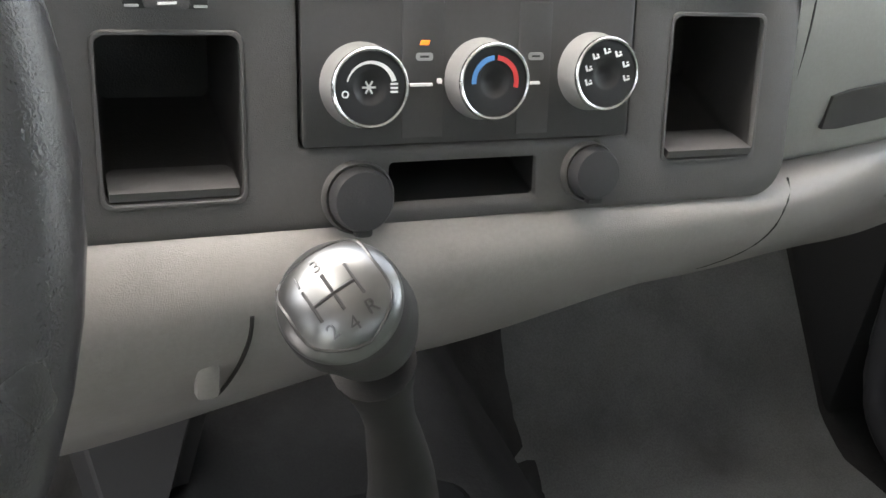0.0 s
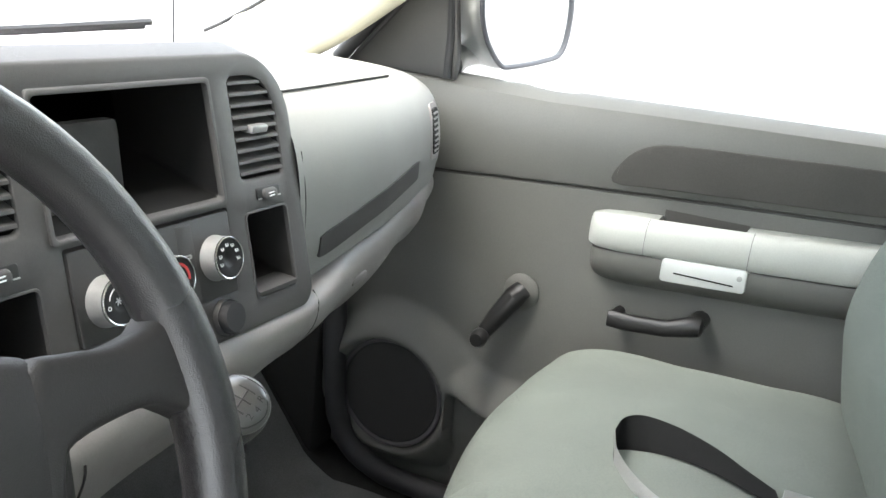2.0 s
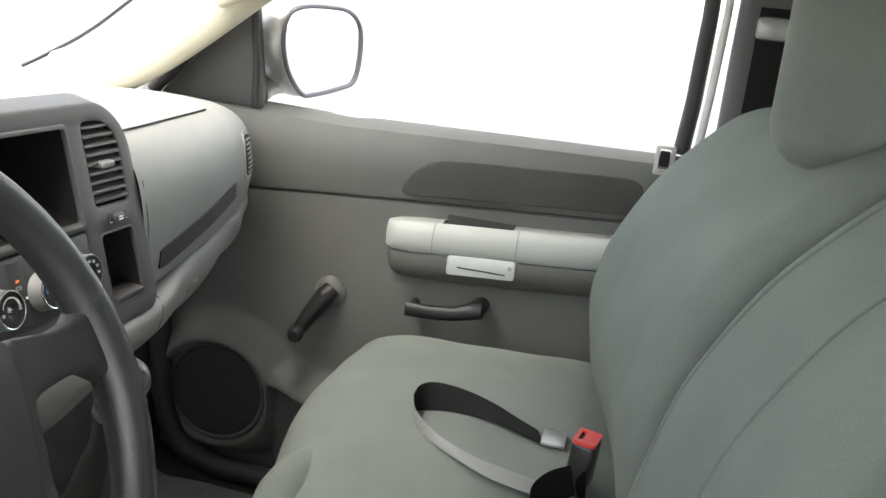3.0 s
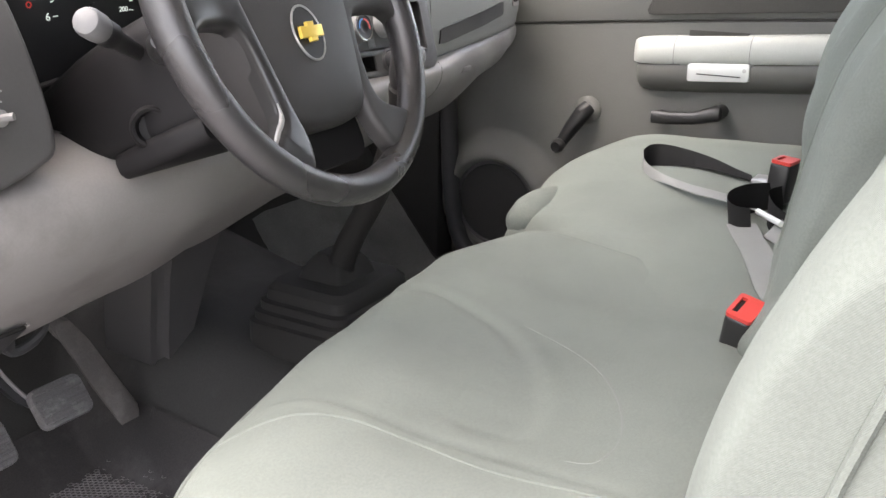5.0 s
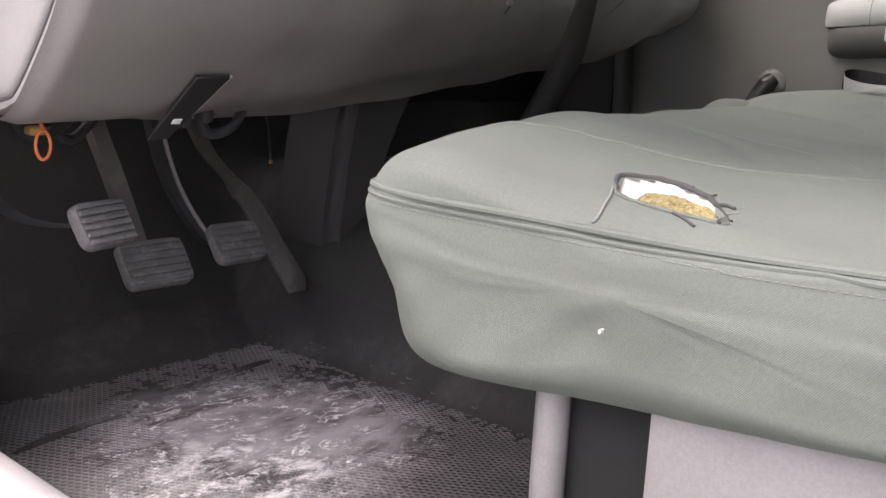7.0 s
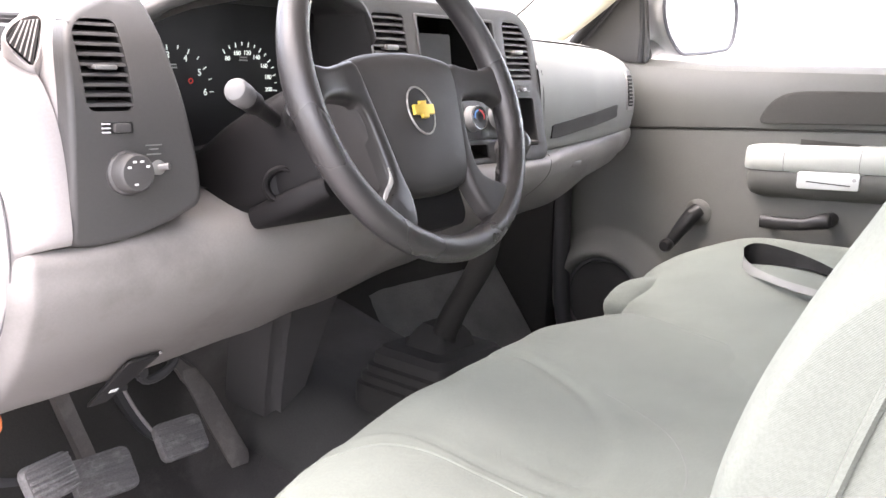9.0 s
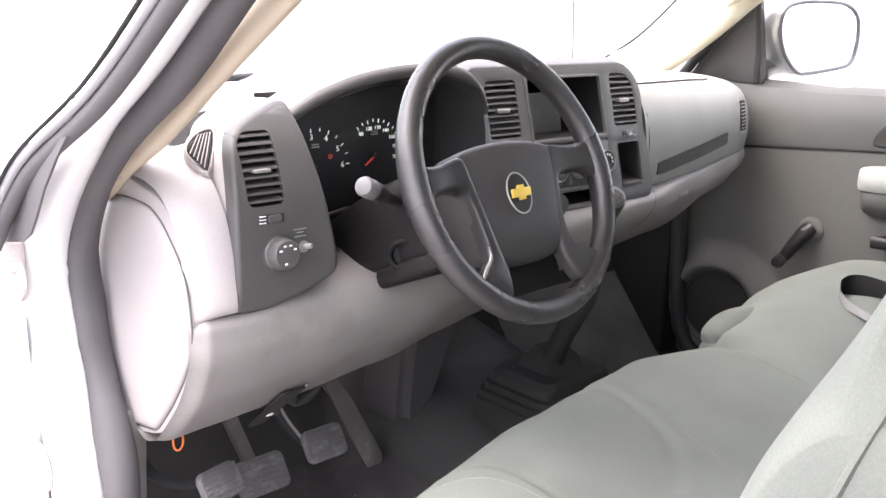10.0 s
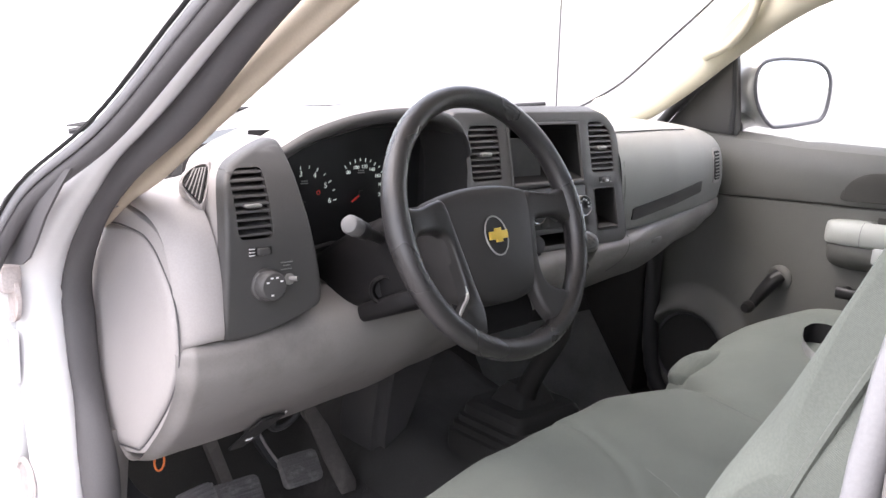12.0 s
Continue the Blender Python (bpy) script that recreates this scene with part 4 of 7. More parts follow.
bm = bmesh.new()
loft(bm, [hood_row(y, dz) for y, dz in ((0.016, 0.001), (0.022, 0.0024), (0.03, 0.003), (0.06, 0.003), (0.14, -0.004), (0.22, -0.02))], closed=False)
part("cluster_hood", bm, M_PAD, dash, "light grey arched instrument hood", 60)
bm = bmesh.new()
loft(bm, [hood_row(y, dz) for y, dz in ((0.060, -0.021), (0.024, -0.0205), (0.012, -0.017), (0.007, -0.010), (0.009, -0.0035), (0.0165, 0.0006), (0.022, 0.0012))], closed=False)
part("hood_lip", bm, M_DARK, dash, "charcoal rounded lip of the instrument hood", 60)
bm = bmesh.new()
rows = []
inner = [(-0.600, 0.60), (-0.602, 0.70), (-0.600, 0.765)] + [(p.x, p.z - 0.0195) for p in arch[:-8]] + [(-0.252, 0.800), (-0.242, 0.780), (-0.236, 0.75), (-0.233, 0.66), (-0.235, 0.60)]
for y, s in ((0.004, 1.0), (0.05, 0.985), (0.10, 0.95)):
    rows.append([Vector((-0.41 + (x + 0.41) * s, y + (0.012 if x < -0.26 and y < 0.02 else 0.0), 0.71 + (z - 0.71) * s)) for x, z in inner])
loft(bm, rows, caps=False)
bm.faces.new([bm.verts.new((-0.41 + (x + 0.41) * 0.95, 0.0985, 0.71 + (z - 0.71) * 0.95)) for x, z in inner])
part("cluster_throat", bm, M_PANEL, dash, "dark instrument surround", 50)
bm = bmesh.new()
rbox(bm, (-0.585, 0.0915, 0.625), (-0.262, 0.0960, 0.815), 0.002)
part("gauge_panel", bm, M_GAUGE, dash, "black instrument face")


def gauge_marks(cx, cz, r, a0, a1, n, labels, needle):
    f = Matrix.Translation((cx, 0.0875, cz)) @ Matrix.Rotation(radians(90), 4, "X")
    for k in range(n):
        a = radians(a0 + (a1 - a0) * k / (n - 1))
        bm = bmesh.new()
        rbox(bm, (-0.0032 if k % 2 == 0 else -0.0016, -0.0006, 0), (0.0028, 0.0006, 0.0008), 0, m=f @ pose(r * math.cos(a), r * math.sin(a), 0, 0, 0, math.degrees(a)))
        part("gauge_tick", bm, M_GAUGELIT, dash)
    for a, text in labels:
        q = r - (0.0095 if len(labels) < 6 else 0.0105)
        words("gauge_numeral", text, 0.0115 if len(labels) < 6 else 0.0080, f @ pose(q * math.cos(radians(a)), q * math.sin(radians(a)), 0), M_GAUGELIT, dash)
    for dv, wd in ((0.036, 0.0060), (0.0325, 0.0070)):
        bm = bmesh.new()
        rbox(bm, (-wd, dv - 0.0009, 0), (wd * 0.9, dv + 0.0009, 0.0006), 0, m=f)
        part("gauge_legend", bm, M_SILVER, dash)
    bm = bmesh.new()
    rbox(bm, (0.002, -0.0013, 0.002), (0.022, 0.0013, 0.003), 0, m=f @ pose(0, 0, 0, 0, 0, needle))
    part("gauge_needle", bm, M_NEEDLE, dash, "red gauge needle")
    bm = bmesh.new()
    lathe(bm, [(0.0052, 0.0), (0.0050, 0.0045), (0, 0.005)], f, 16)
    part("needle_hub", bm, M_GAUGE, dash)


gauge_marks(-0.4915, 0.702, 0.0565, 192, 4, 13, [(130, "2"), (98, "3"), (67, "4"), (35, "5"), (4, "6")], 195)
gauge_marks(-0.386, 0.713, 0.0525, 126, -6, 13, [(126, "80"), (104, "100"), (82, "120"), (60, "140"), (38, "160"), (16, "180"), (-6, "200")], 214)
bm = bmesh.new()
ring_band(bm, Matrix.Translation((-0.466, 0.0875, 0.719)) @ Matrix.Rotation(radians(90), 4, "X"), 0.0022, 0.0034, 0, 360, n=16)
part("warning_lamp", bm, M_NEEDLE, dash, "lit red warning symbol")
bm = bmesh.new()
tube(bm, [(-0.56, 0.086, 0.645), (-0.50, 0.082, 0.632), (-0.44, 0.084, 0.640), (-0.40, 0.084, 0.636), (-0.32, 0.082, 0.640)], 0.003, 6)
part("gauge_rim", bm, M_DARK, dash)

# under-dash pieces: duct cover beside the pedals
bm = bmesh.new()
loft(bm, [[Vector((x0, y0, z)), Vector((x1, y0 - 0.01, z)), Vector((x1 + 0.01, y0 + 0.14, z)), Vector((x0, y0 + 0.14, z))] for x0, x1, y0, z in ((-0.185, -0.125, 0.262, 0.135), (-0.195, -0.118, 0.252, 0.18), (-0.215, -0.100, 0.21, 0.33), (-0.230, -0.085, 0.16, 0.45))])
bmesh.ops.bevel(bm, geom=bm.edges[:], offset=0.018, segments=3, affect="EDGES")
part("duct_cover", bm, M_KICK, dash, "dark grey tapering duct cover")

# bonnet release tab hanging from the trim
release = thing("hood_release_handle", (-0.585, -0.012, 0.40), "black hood release handle below the knee trim", "release handle")
TABN = Vector((0, -0.62, -0.78))
TAB = [Vector((-0.607, 0.014, 0.4165)), Vector((-0.566, 0.014, 0.4175)), Vector((-0.597, 0.078, 0.351)), Vector((-0.622, 0.078, 0.350))]
bm = bmesh.new()
loft(bm, [[a.lerp(d, t) + TABN * 0.002, b.lerp(c, t) + TABN * 0.002, b.lerp(c, t) + TABN * 0.0065, a.lerp(d, t) + TABN * 0.0065] for a, b, c, d in [TAB] for t in (0.0, 0.04, 0.3, 0.6, 0.9, 0.97, 1.0)])
bmesh.ops.bevel(bm, geom=bm.edges[:], offset=0.001, segments=1, affect="EDGES")
part("tab", bm, M_BLACK, release)
bm = bmesh.new()
rbox(bm, (-0.0055, -0.001, -0.004), (0.0055, 0.001, 0.004), 0.001, m=Matrix.Translation(Vector((-0.600, 0.0585, 0.3715)) + TABN * 0.0068) @ pose(0, 0, 0, 45, 0, 0))
part("symbol", bm, M_MARK, release, "white printed symbol")
bm = bmesh.new()
tube(bm, [TAB[1].lerp(TAB[2], t) + Vector((0.004, 0, 0.001)) + TABN * 0.003 for t in (0.02, 0.2, 0.4, 0.55)], 0.0020, 6)
part("slot_edge", bm, M_PAD, release, "pale edge of the slot")
# orange wire loop at the dash end
wire = thing("wire_loop", (-0.711, 0.11, 0.37), "orange wire loop hanging under the dash", "wire")
bm = bmesh.new()
tube(bm, [(-0.711, 0.112, 0.352), (-0.715, 0.13, 0.40)], 0.0022, 6)
tube(bm, [(-0.713 + 0.0075 * math.cos(a), 0.110, 0.340 + 0.014 * math.sin(a)) for a in [2 * math.pi * k / 20 for k in range(20)]], 0.0017, 6, wrap=True)
part("loop", bm, M_WIRE, wire)
bm = bmesh.new()
rbox(bm, (-0.724, 0.112, 0.349), (-0.706, 0.128, 0.358), 0.003)
part("connector", bm, M_BRASS, wire, "yellow connector")

# ---- steering column and wheel ----
WC = Vector((-0.386, -0.205, 0.7216))
AX = Vector((0.063, -0.909, 0.412))
WM = frame_on(WC, AX)
column = thing("steering_column", (-0.41, 0.0, 0.56), "charcoal steering column shroud with stalk", "steering column")
bm = bmesh.new()
cm = WM
rings = []
for h, sl, sr, y0, y1 in ((-0.060, 0.070, 0.060, -0.060, 0.035), (-0.072, 0.096, 0.085, -0.076, 0.044), (-0.085, 0.101, 0.094, -0.081, 0.046), (-0.15, 0.106, 0.098, -0.080, 0.044), (-0.205, 0.104, 0.092, -0.066, 0.04), (-0.30, 0.09, 0.08, -0.05, 0.03)):
    lp = rrect(-sl, sr, y0, y1, 0.024, 5)
    rings.append([cm @ Vector((u, v, h)) for u, v in lp])
loft(bm, rings)
part("shroud", bm, M_SHROUD, column, "charcoal plastic shroud", 50)
bm = bmesh.new()
rings = []
for h, s in ((-0.070, 0.92), (-0.078, 1.0), (-0.14, 1.06), (-0.185, 1.0)):
    rings.append([cm @ Vector((-0.03 + (u + 0.03) * s, -0.07 + (v + 0.07) * s, h)) for u, v in rrect(-0.112, 0.06, -0.088, -0.062, 0.010, 4)])
loft(bm, rings)
part("shroud_lower_cover", bm, M_SHROUD, column, "black lower column cover", 50)
IG = frame_on(cm @ Vector((-0.106, -0.054, -0.128)), cm.to_3x3() @ Vector((-0.8, -0.1, 0.6)))
bm = bmesh.new()
lathe(bm, [(0.021, -0.020), (0.021, 0.002), (0.018, 0.006), (0.015, 0.004), (0.0135, -0.006), (0, -0.006)], IG, 28)
part("ignition_switch", bm, M_SHROUD, column, "dark ignition switch")
bm = bmesh.new()
p0, p1 = Vector((-0.488, -0.100, 0.684)), Vector((-0.578, -0.140, 0.722))
lathe(bm, [(0.016, 0), (0.015, 0.01), (0.009, 0.02), (0.0075, 0.03)], frame_on(cm @ Vector((-0.108, 0.004, -0.075)), (-0.75, -0.6, 0.3)), 20)
part("stalk_boot", bm, M_BLACK, column)
bm = bmesh.new()
tube(bm, [p0, p0.lerp(p1, 0.3), p0.lerp(p1, 0.55), p0.lerp(p1, 0.6), p0.lerp(p1, 0.78)], [0.007, 0.008, 0.009, 0.0118, 0.0120], 16)
st = part("stalk", bm, M_BLACK, column, "black indicator stalk")
bm = bmesh.new()
tube(bm, [p0.lerp(p1, 0.78), p0.lerp(p1, 0.81), p0.lerp(p1, 0.97), p0.lerp(p1, 1.01), p0.lerp(p1, 1.03)], [0.0120, 0.0128, 0.0128, 0.0110, 0.006], 18)
part("stalk_cap", bm, M_STALK, st, "pale grey stalk end cap")

wheel = thing("steering_wheel", WC, "worn charcoal four-spoke steering wheel with gold emblem", "steering wheel")
RW, RT = 0.1745, 0.0163
bm = bmesh.new()
rings = []
for k in range(72):
    a = 2 * math.pi * k / 72
    c, s = math.cos(a), math.sin(a)
    swell = 1 + 0.10 * max(0, math.cos(2 * a)) ** 4
    rings.append([WM @ Vector(((RW + RT * swell * 0.92 * math.cos(b)) * c, (RW + RT * swell * 0.92 * math.cos(b)) * s, RT * swell * math.sin(b))) for b in [2 * math.pi * j / 16 for j in range(16)]])
loft(bm, rings, wrap=True)
part("rim", bm, M_WHEEL, wheel, "worn charcoal rim", 80)
# hub pad
HALF = [(0.05, 0.048), (0.088, 0.039), (0.100, 0.020), (0.092, -0.02), (0.081, -0.06), (0.066, -0.094), (0.036, -0.107)]
HUB = [(p.x, p.y) for p in spline([(0, 0.051, 0)] + [(u, v, 0) for u, v in HALF] + [(0, -0.109, 0)] + [(-u, v, 0) for u, v in reversed(HALF)], 4, True)]
bm = bmesh.new()
loft(bm, [[WM @ Vector((u * s, (v + 0.012) * s - 0.012, h)) for u, v in HUB] for s, h in ((0.92, -0.07), (1.0, -0.045), (1.01, -0.020), (1.0, -0.011), (0.965, -0.0055), (0.90, -0.002), (0.75, 0.0015), (0.5, 0.0035), (0.25, 0.0040), (0.06, 0.0040))])
hub = part("hub_pad", bm, M_HUB, wheel, "charcoal airbag pad", 60)
em = WM @ Matrix.Translation((-0.007, -0.021, 0.004))
bm = bmesh.new()
tube(bm, [em @ Vector((u, v, 0.0012)) for u, v in circle(0, 0, 0.0215, 0.0265, 40)], 0.0012, 6, wrap=True)
part("emblem_ring", bm, M_SILVER, hub)
bm = bmesh.new()
loft(bm, [[em @ Vector((u, v, h)) for u, v in circle(0, 0, r1, r2, 36)] for r1, r2, h in ((0.0212, 0.0262, -0.004), (0.0212, 0.0262, 0.0012), (0.005, 0.005, 0.0022))])
part("emblem_field", bm, M_GAUGE, hub)
bm = bmesh.new()
plate(bm, [(-0.0185, -0.0055), (-0.006, -0.0055), (-0.006, -0.0095), (0.005, -0.0095), (0.0058, -0.0055), (0.0165, -0.0055), (0.0185, 0.0055), (0.006, 0.0055), (0.0068, 0.0095), (-0.0045, 0.0095), (-0.005, 0.0055), (-0.0165, 0.0055)], [], 0.0065, 0.003, lambda u, v, w: em @ Vector((u, v, w)), 0.0008)
part("emblem", bm, M_GOLD, hub, "gold metal emblem")


ARM = [(0.168, 0.036), (0.150, 0.030), (0.128, 0.029), (0.105, 0.034), (0.082, 0.033), (0.072, -0.020), (0.062, -0.085), (0.060, -0.115), (0.074, -0.148), (0.100, -0.146), (0.120, -0.128), (0.112, -0.114), (0.098, -0.104), (0.086, -0.093),
       (0.0835, -0.070), (0.088, -0.032), (0.094, -0.012), (0.104, -0.005), (0.128, -0.004), (0.148, -0.008), (0.170, -0.022)]
for sx in (-1, 1):
    bm = bmesh.new()
    lp = [(sx * p.x, p.y) for p in spline([(u - (0.008 if sx > 0 and u < 0.11 and v < -0.0 else 0.0), v, 0) for u, v in ARM], 3, True)]
    plate(bm, lp if sx > 0 else lp[::-1], [], 0.0, -0.020, lambda u, v, w: WM @ Vector((u, v, 0.001 + 0.007 * soft(0.10, 0.165, math.hypot(u, v)) + w)), 0.0085, seg=5)
    part("spoke", bm, M_GLOSS if sx < 0 else M_HUB, wheel, "glossy black spoke bracket" if sx < 0 else "charcoal spoke bracket", 60)
bm = bmesh.new()
E = spline([(-0.0838, -0.078, 0.0), (-0.0850, -0.089, 0.0005), (-0.0900, -0.0965, 0.0008), (-0.098, -0.1025, 0.001), (-0.111, -0.116, 0.002)], 5)
tube(bm, [WM @ p for p in E], [0.0008 + 0.0018 * soft(0.0, 0.4, k / (len(E) - 1)) for k in range(len(E))], 8)
part("bracket_edge", bm, M_SILVER, wheel, "polished bright edge of the spoke bracket")
bm = bmesh.new()
loft(bm, [[WM @ Vector((u, v, h)) for u, v in rrect(-0.060, 0.066, -0.146, -0.075, 0.02, 4)] for h in (-0.055, -0.034, -0.028)])
part("hub_lower_cover", bm, M_SHROUD, wheel)

# ---- gear lever ----
lever = thing("gear_lever", (0.02, 0.03, 0.20), "gear lever with silver capped knob and rubber boot", "gear lever")
bm = bmesh.new()
steps = [(0.115, 0.185), (0.115, 0.203), (0.108, 0.206), (0.108, 0.218), (0.100, 0.221), (0.100, 0.233), (0.092, 0.236), (0.090, 0.252), (0.080, 0.262), (0.05, 0.264), (0.04, 0.285), (0.026, 0.30)]
loft(bm, [[Vector((u, 0.055 + v, z)) for u, v in rrect(-s, s, -s * 0.85, s * 0.85, s * 0.25, 4)] for s, z in [(0.115, 0.185)] + [(a, b + 0.03) for a, b in steps]])
part("boot", bm, M_STEM, lever, "black stepped rubber boot", 35)
LEV = spline([(-0.006, 0.055, 0.285), (-0.024, 0.012, 0.36), (-0.045, -0.055, 0.46), (-0.074, -0.099, 0.548), (-0.098, -0.128, 0.610)], 6)
bm = bmesh.new()
tube(bm, LEV, [interp(i / (len(LEV) - 1), [(0, 0.036), (0.05, 0.033), (0.12, 0.021), (0.35, 0.0185), (0.5, 0.0195), (0.62, 0.016), (0.80, 0.0108), (0.90, 0.0120), (1, 0.0165)])[0] for i in range(len(LEV))], 16)
part("stem", bm, M_STEM, lever, "dark grey rubber stem", 60)
KA = Vector((-0.42, -0.55, 0.72)).normalized()
KM = frame_on((-0.1185, -0.152, 0.6500), KA, (0.25, 0.75, 0.6)) @ pose(0, 0, 0, 0, 0, 36) @ Matrix.Scale(0.9, 4)
bm = bmesh.new()
BODY = [(0.0125, -0.060), (0.0160, -0.050), (0.0203, -0.034), (0.0228, -0.015), (0.0236, 0.0), (0.0230, 0.009), (0.0215, 0.0120)]
loft(bm, [[KM @ Vector((r * math.cos(a) + 0.002 * (1 if h < 0 else 0), r * math.sin(a), h)) for a in [2 * math.pi * k / 32 for k in range(32)]] for r, h in BODY])
kn = part("knob", bm, M_HUB, lever, "dark grey knob body", 60)
bm = bmesh.new()
lathe(bm, [(0.0222, 0.0085), (0.0226, 0.0105), (0.0215, 0.0130), (0.0168, 0.0172), (0.0095, 0.0197), (0.0, 0.0204)], KM, 40)
cap = part("knob_cap", bm, M_KNOBTOP, kn, "satin silver knob cap", 60)


def capz(u, v):
    return interp(math.hypot(u, v), [(0, 0.0202), (0.0095, 0.0195), (0.0168, 0.0170), (0.0215, 0.0125)])[0]


bm = bmesh.new()
tube(bm, [KM @ Vector((u, v, capz(u, v))) for u, v in [(p.x, p.y) for p in spline([(0.0172, 0.004, 0), (0.0155, 0.0155, 0), (0.0, 0.018, 0), (-0.0155, 0.0155, 0), (-0.0172, 0.004, 0), (-0.0155, -0.011, 0), (0, -0.0195, 0), (0.0155, -0.011, 0)], 4, True)]], 0.0007, 6, wrap=True)
part("shift_border", bm, M_CAPLINE, cap)
for u0, v0, u1, v1 in ((-0.0085, 0.007, -0.0085, -0.006), (0, 0.008, 0, -0.007), (0.0085, 0.007, 0.0085, -0.006), (-0.0085, 0, 0.0085, 0)):
    bm = bmesh.new()
    tube(bm, [KM @ Vector((u0 + (u1 - u0) * t, v0 + (v1 - v0) * t, capz(u0 + (u1 - u0) * t, v0 + (v1 - v0) * t))) for t in (0, 0.5, 1)], 0.0007, 6)
    part("shift_line", bm, M_CAPLINE, cap)
for u, v, text in ((-0.0085, 0.0110, "1"), (0, 0.0122, "3"), (-0.0075, -0.0108, "2"), (0, -0.0128, "4"), (0.0080, -0.0110, "R")):
    words("shift_numeral", text, 0.0075, KM @ frame_on((u, v, capz(u, v) + 0.0002), (u * 26, v * 26, 1), (0, 1, 0)), M_CAPLINE, cap)


# ---- pedals ----
def pedal(name, label, c, wid, high, lean, turn, arm, ribs=6, broad=0.011, mat=M_BAR, edge=False):
    base = arm[-1]
    t = thing(name, base, label, "pedal")
    m = Matrix.Translation(c) @ pose(0, 0, 0, lean, 0, turn)
    bm = bmesh.new()
    lp = rrect(-wid / 2, wid / 2, -high / 2, high / 2, 0.012, 4)
    loft(bm, [[m @ Vector((u * s, -w + 0.12 * (v / high) ** 2 * high * 0.5, v * s)) for u, v in lp] for s, w in ((0.9, -0.006), (1, -0.002), (1, 0.007), (0.95, 0.010))])
    pad = part("pedal_pad", bm, M_PEDAL, t, "dusty worn rubber pad")
    for k in range(ribs):
        v = -high / 2 + high * (k + 0.7) / (ribs + 0.4)
        bm = bmesh.new()
        rbox(bm, (-wid * 0.45, -0.0128 + 0.06 * (v / high) ** 2 * high, v - 0.0022), (wid * 0.45, -0.006, v + 0.0022), 0.001, 1, m)
        part("pedal_rib", bm, M_PEDAL, pad)
    P = spline(arm, 5)
    bm = bmesh.new()
    loft(bm, [[p + Vector((du, dv, 0)) for du, dv in ((-broad, 0.004), (-broad * 0.85, -0.004), (broad * 0.85, -0.004), (broad, 0.004), (broad, 0.012), (-broad, 0.012))] for p in P])
    bar = part("pedal_arm", bm, mat, t, "dusty steel pedal arm" if mat is M_BAR else "dark steel pedal arm")
    if edge:
        bm = bmesh.new()
        tube(bm, [p + Vector((broad * 0.6, -0.006, 0)) for p in P], 0.0028, 6)
        part("arm_edge", bm, M_STAND, bar, "bright worn edge")
    return t


pedal("clutch_pedal", "worn ribbed clutch pedal with dark arm", (-0.522, 0.218, 0.178), 0.092, 0.062, -35, 0, [(-0.525, 0.232, 0.18), (-0.540, 0.232, 0.222), (-0.568, 0.225, 0.29), (-0.58, 0.25, 0.36), (-0.585, 0.29, 0.48)], broad=0.012)
pedal("brake_pedal", "worn ribbed brake pedal with dark arm", (-0.386, 0.234, 0.187), 0.080, 0.058, -35, 0, [(-0.408, 0.255, 0.185), (-0.428, 0.255, 0.205), (-0.452, 0.262, 0.245), (-0.470, 0.268, 0.29), (-0.482, 0.28, 0.36), (-0.485, 0.30, 0.46)], 5, broad=0.009, mat=M_RUBBER, edge=True)
pedal("parking_brake_pedal", "worn ribbed parking brake pedal", (-0.656, 0.106, 0.256), 0.070, 0.050, -30, 15, [(-0.668, 0.118, 0.254), (-0.705, 0.135, 0.258), (-0.728, 0.17, 0.272), (-0.732, 0.24, 0.31), (-0.735, 0.32, 0.40)], 6, mat=M_RUBBER)
gas = thing("accelerator_pedal", (-0.255, 0.34, 0.30), "worn dark accelerator pedal", "pedal")
bm = bmesh.new()
loft(bm, [[Vector((x + u, y, z + v)) for u, v in ((-w, 0), (-w * 0.8, 0.006), (w * 0.8, 0.006), (w, 0), (w * 0.9, -0.010), (-w * 0.9, -0.010))] for x, y, z, w in ((-0.262, 0.248, 0.108, 0.018), (-0.264, 0.252, 0.118, 0.021), (-0.272, 0.292, 0.165, 0.021), (-0.282, 0.322, 0.212, 0.019), (-0.292, 0.340, 0.24, 0.015))])
part("pedal_pad", bm, M_BAR, gas, "dusty brown pedal plate")
bm = bmesh.new()
loft(bm, [[p + Vector((du, dv, dv * 0.5)) for du, dv in ((-w, 0), (-w * 0.85, -0.006), (w * 0.85, -0.006), (w, 0), (w, 0.008), (-w, 0.008))] for p, w in zip(spline([(-0.288, 0.338, 0.226), (-0.297, 0.345, 0.245), (-0.318, 0.350, 0.268), (-0.345, 0.355, 0.30), (-0.365, 0.37, 0.36), (-0.37, 0.40, 0.44)], 4), [0.0185] * 4 + [0.017, 0.015] + [0.0135] * 15)])
part("pedal_arm", bm, M_BAR, gas, "dusty steel pedal arm")
# wiring under the dash
harness = thing("wiring_harness", (-0.62, 0.2, 0.40), "dark wiring bundles under the dash", "wiring")
for pts in ([(-0.745, 0.14, 0.41), (-0.71, 0.15, 0.345), (-0.66, 0.16, 0.36), (-0.60, 0.18, 0.41)], [(-0.70, 0.15, 0.42), (-0.66, 0.17, 0.34), (-0.61, 0.18, 0.37), (-0.56, 0.2, 0.42)], [(-0.56, 0.08, 0.40), (-0.53, 0.1, 0.35), (-0.49, 0.1, 0.36), (-0.46, 0.12, 0.40)]):
    bm = bmesh.new()
    tube(bm, spline(pts, 6), 0.006, 8)
    part("cable", bm, M_RUBBER, harness)
bm = bmesh.new()
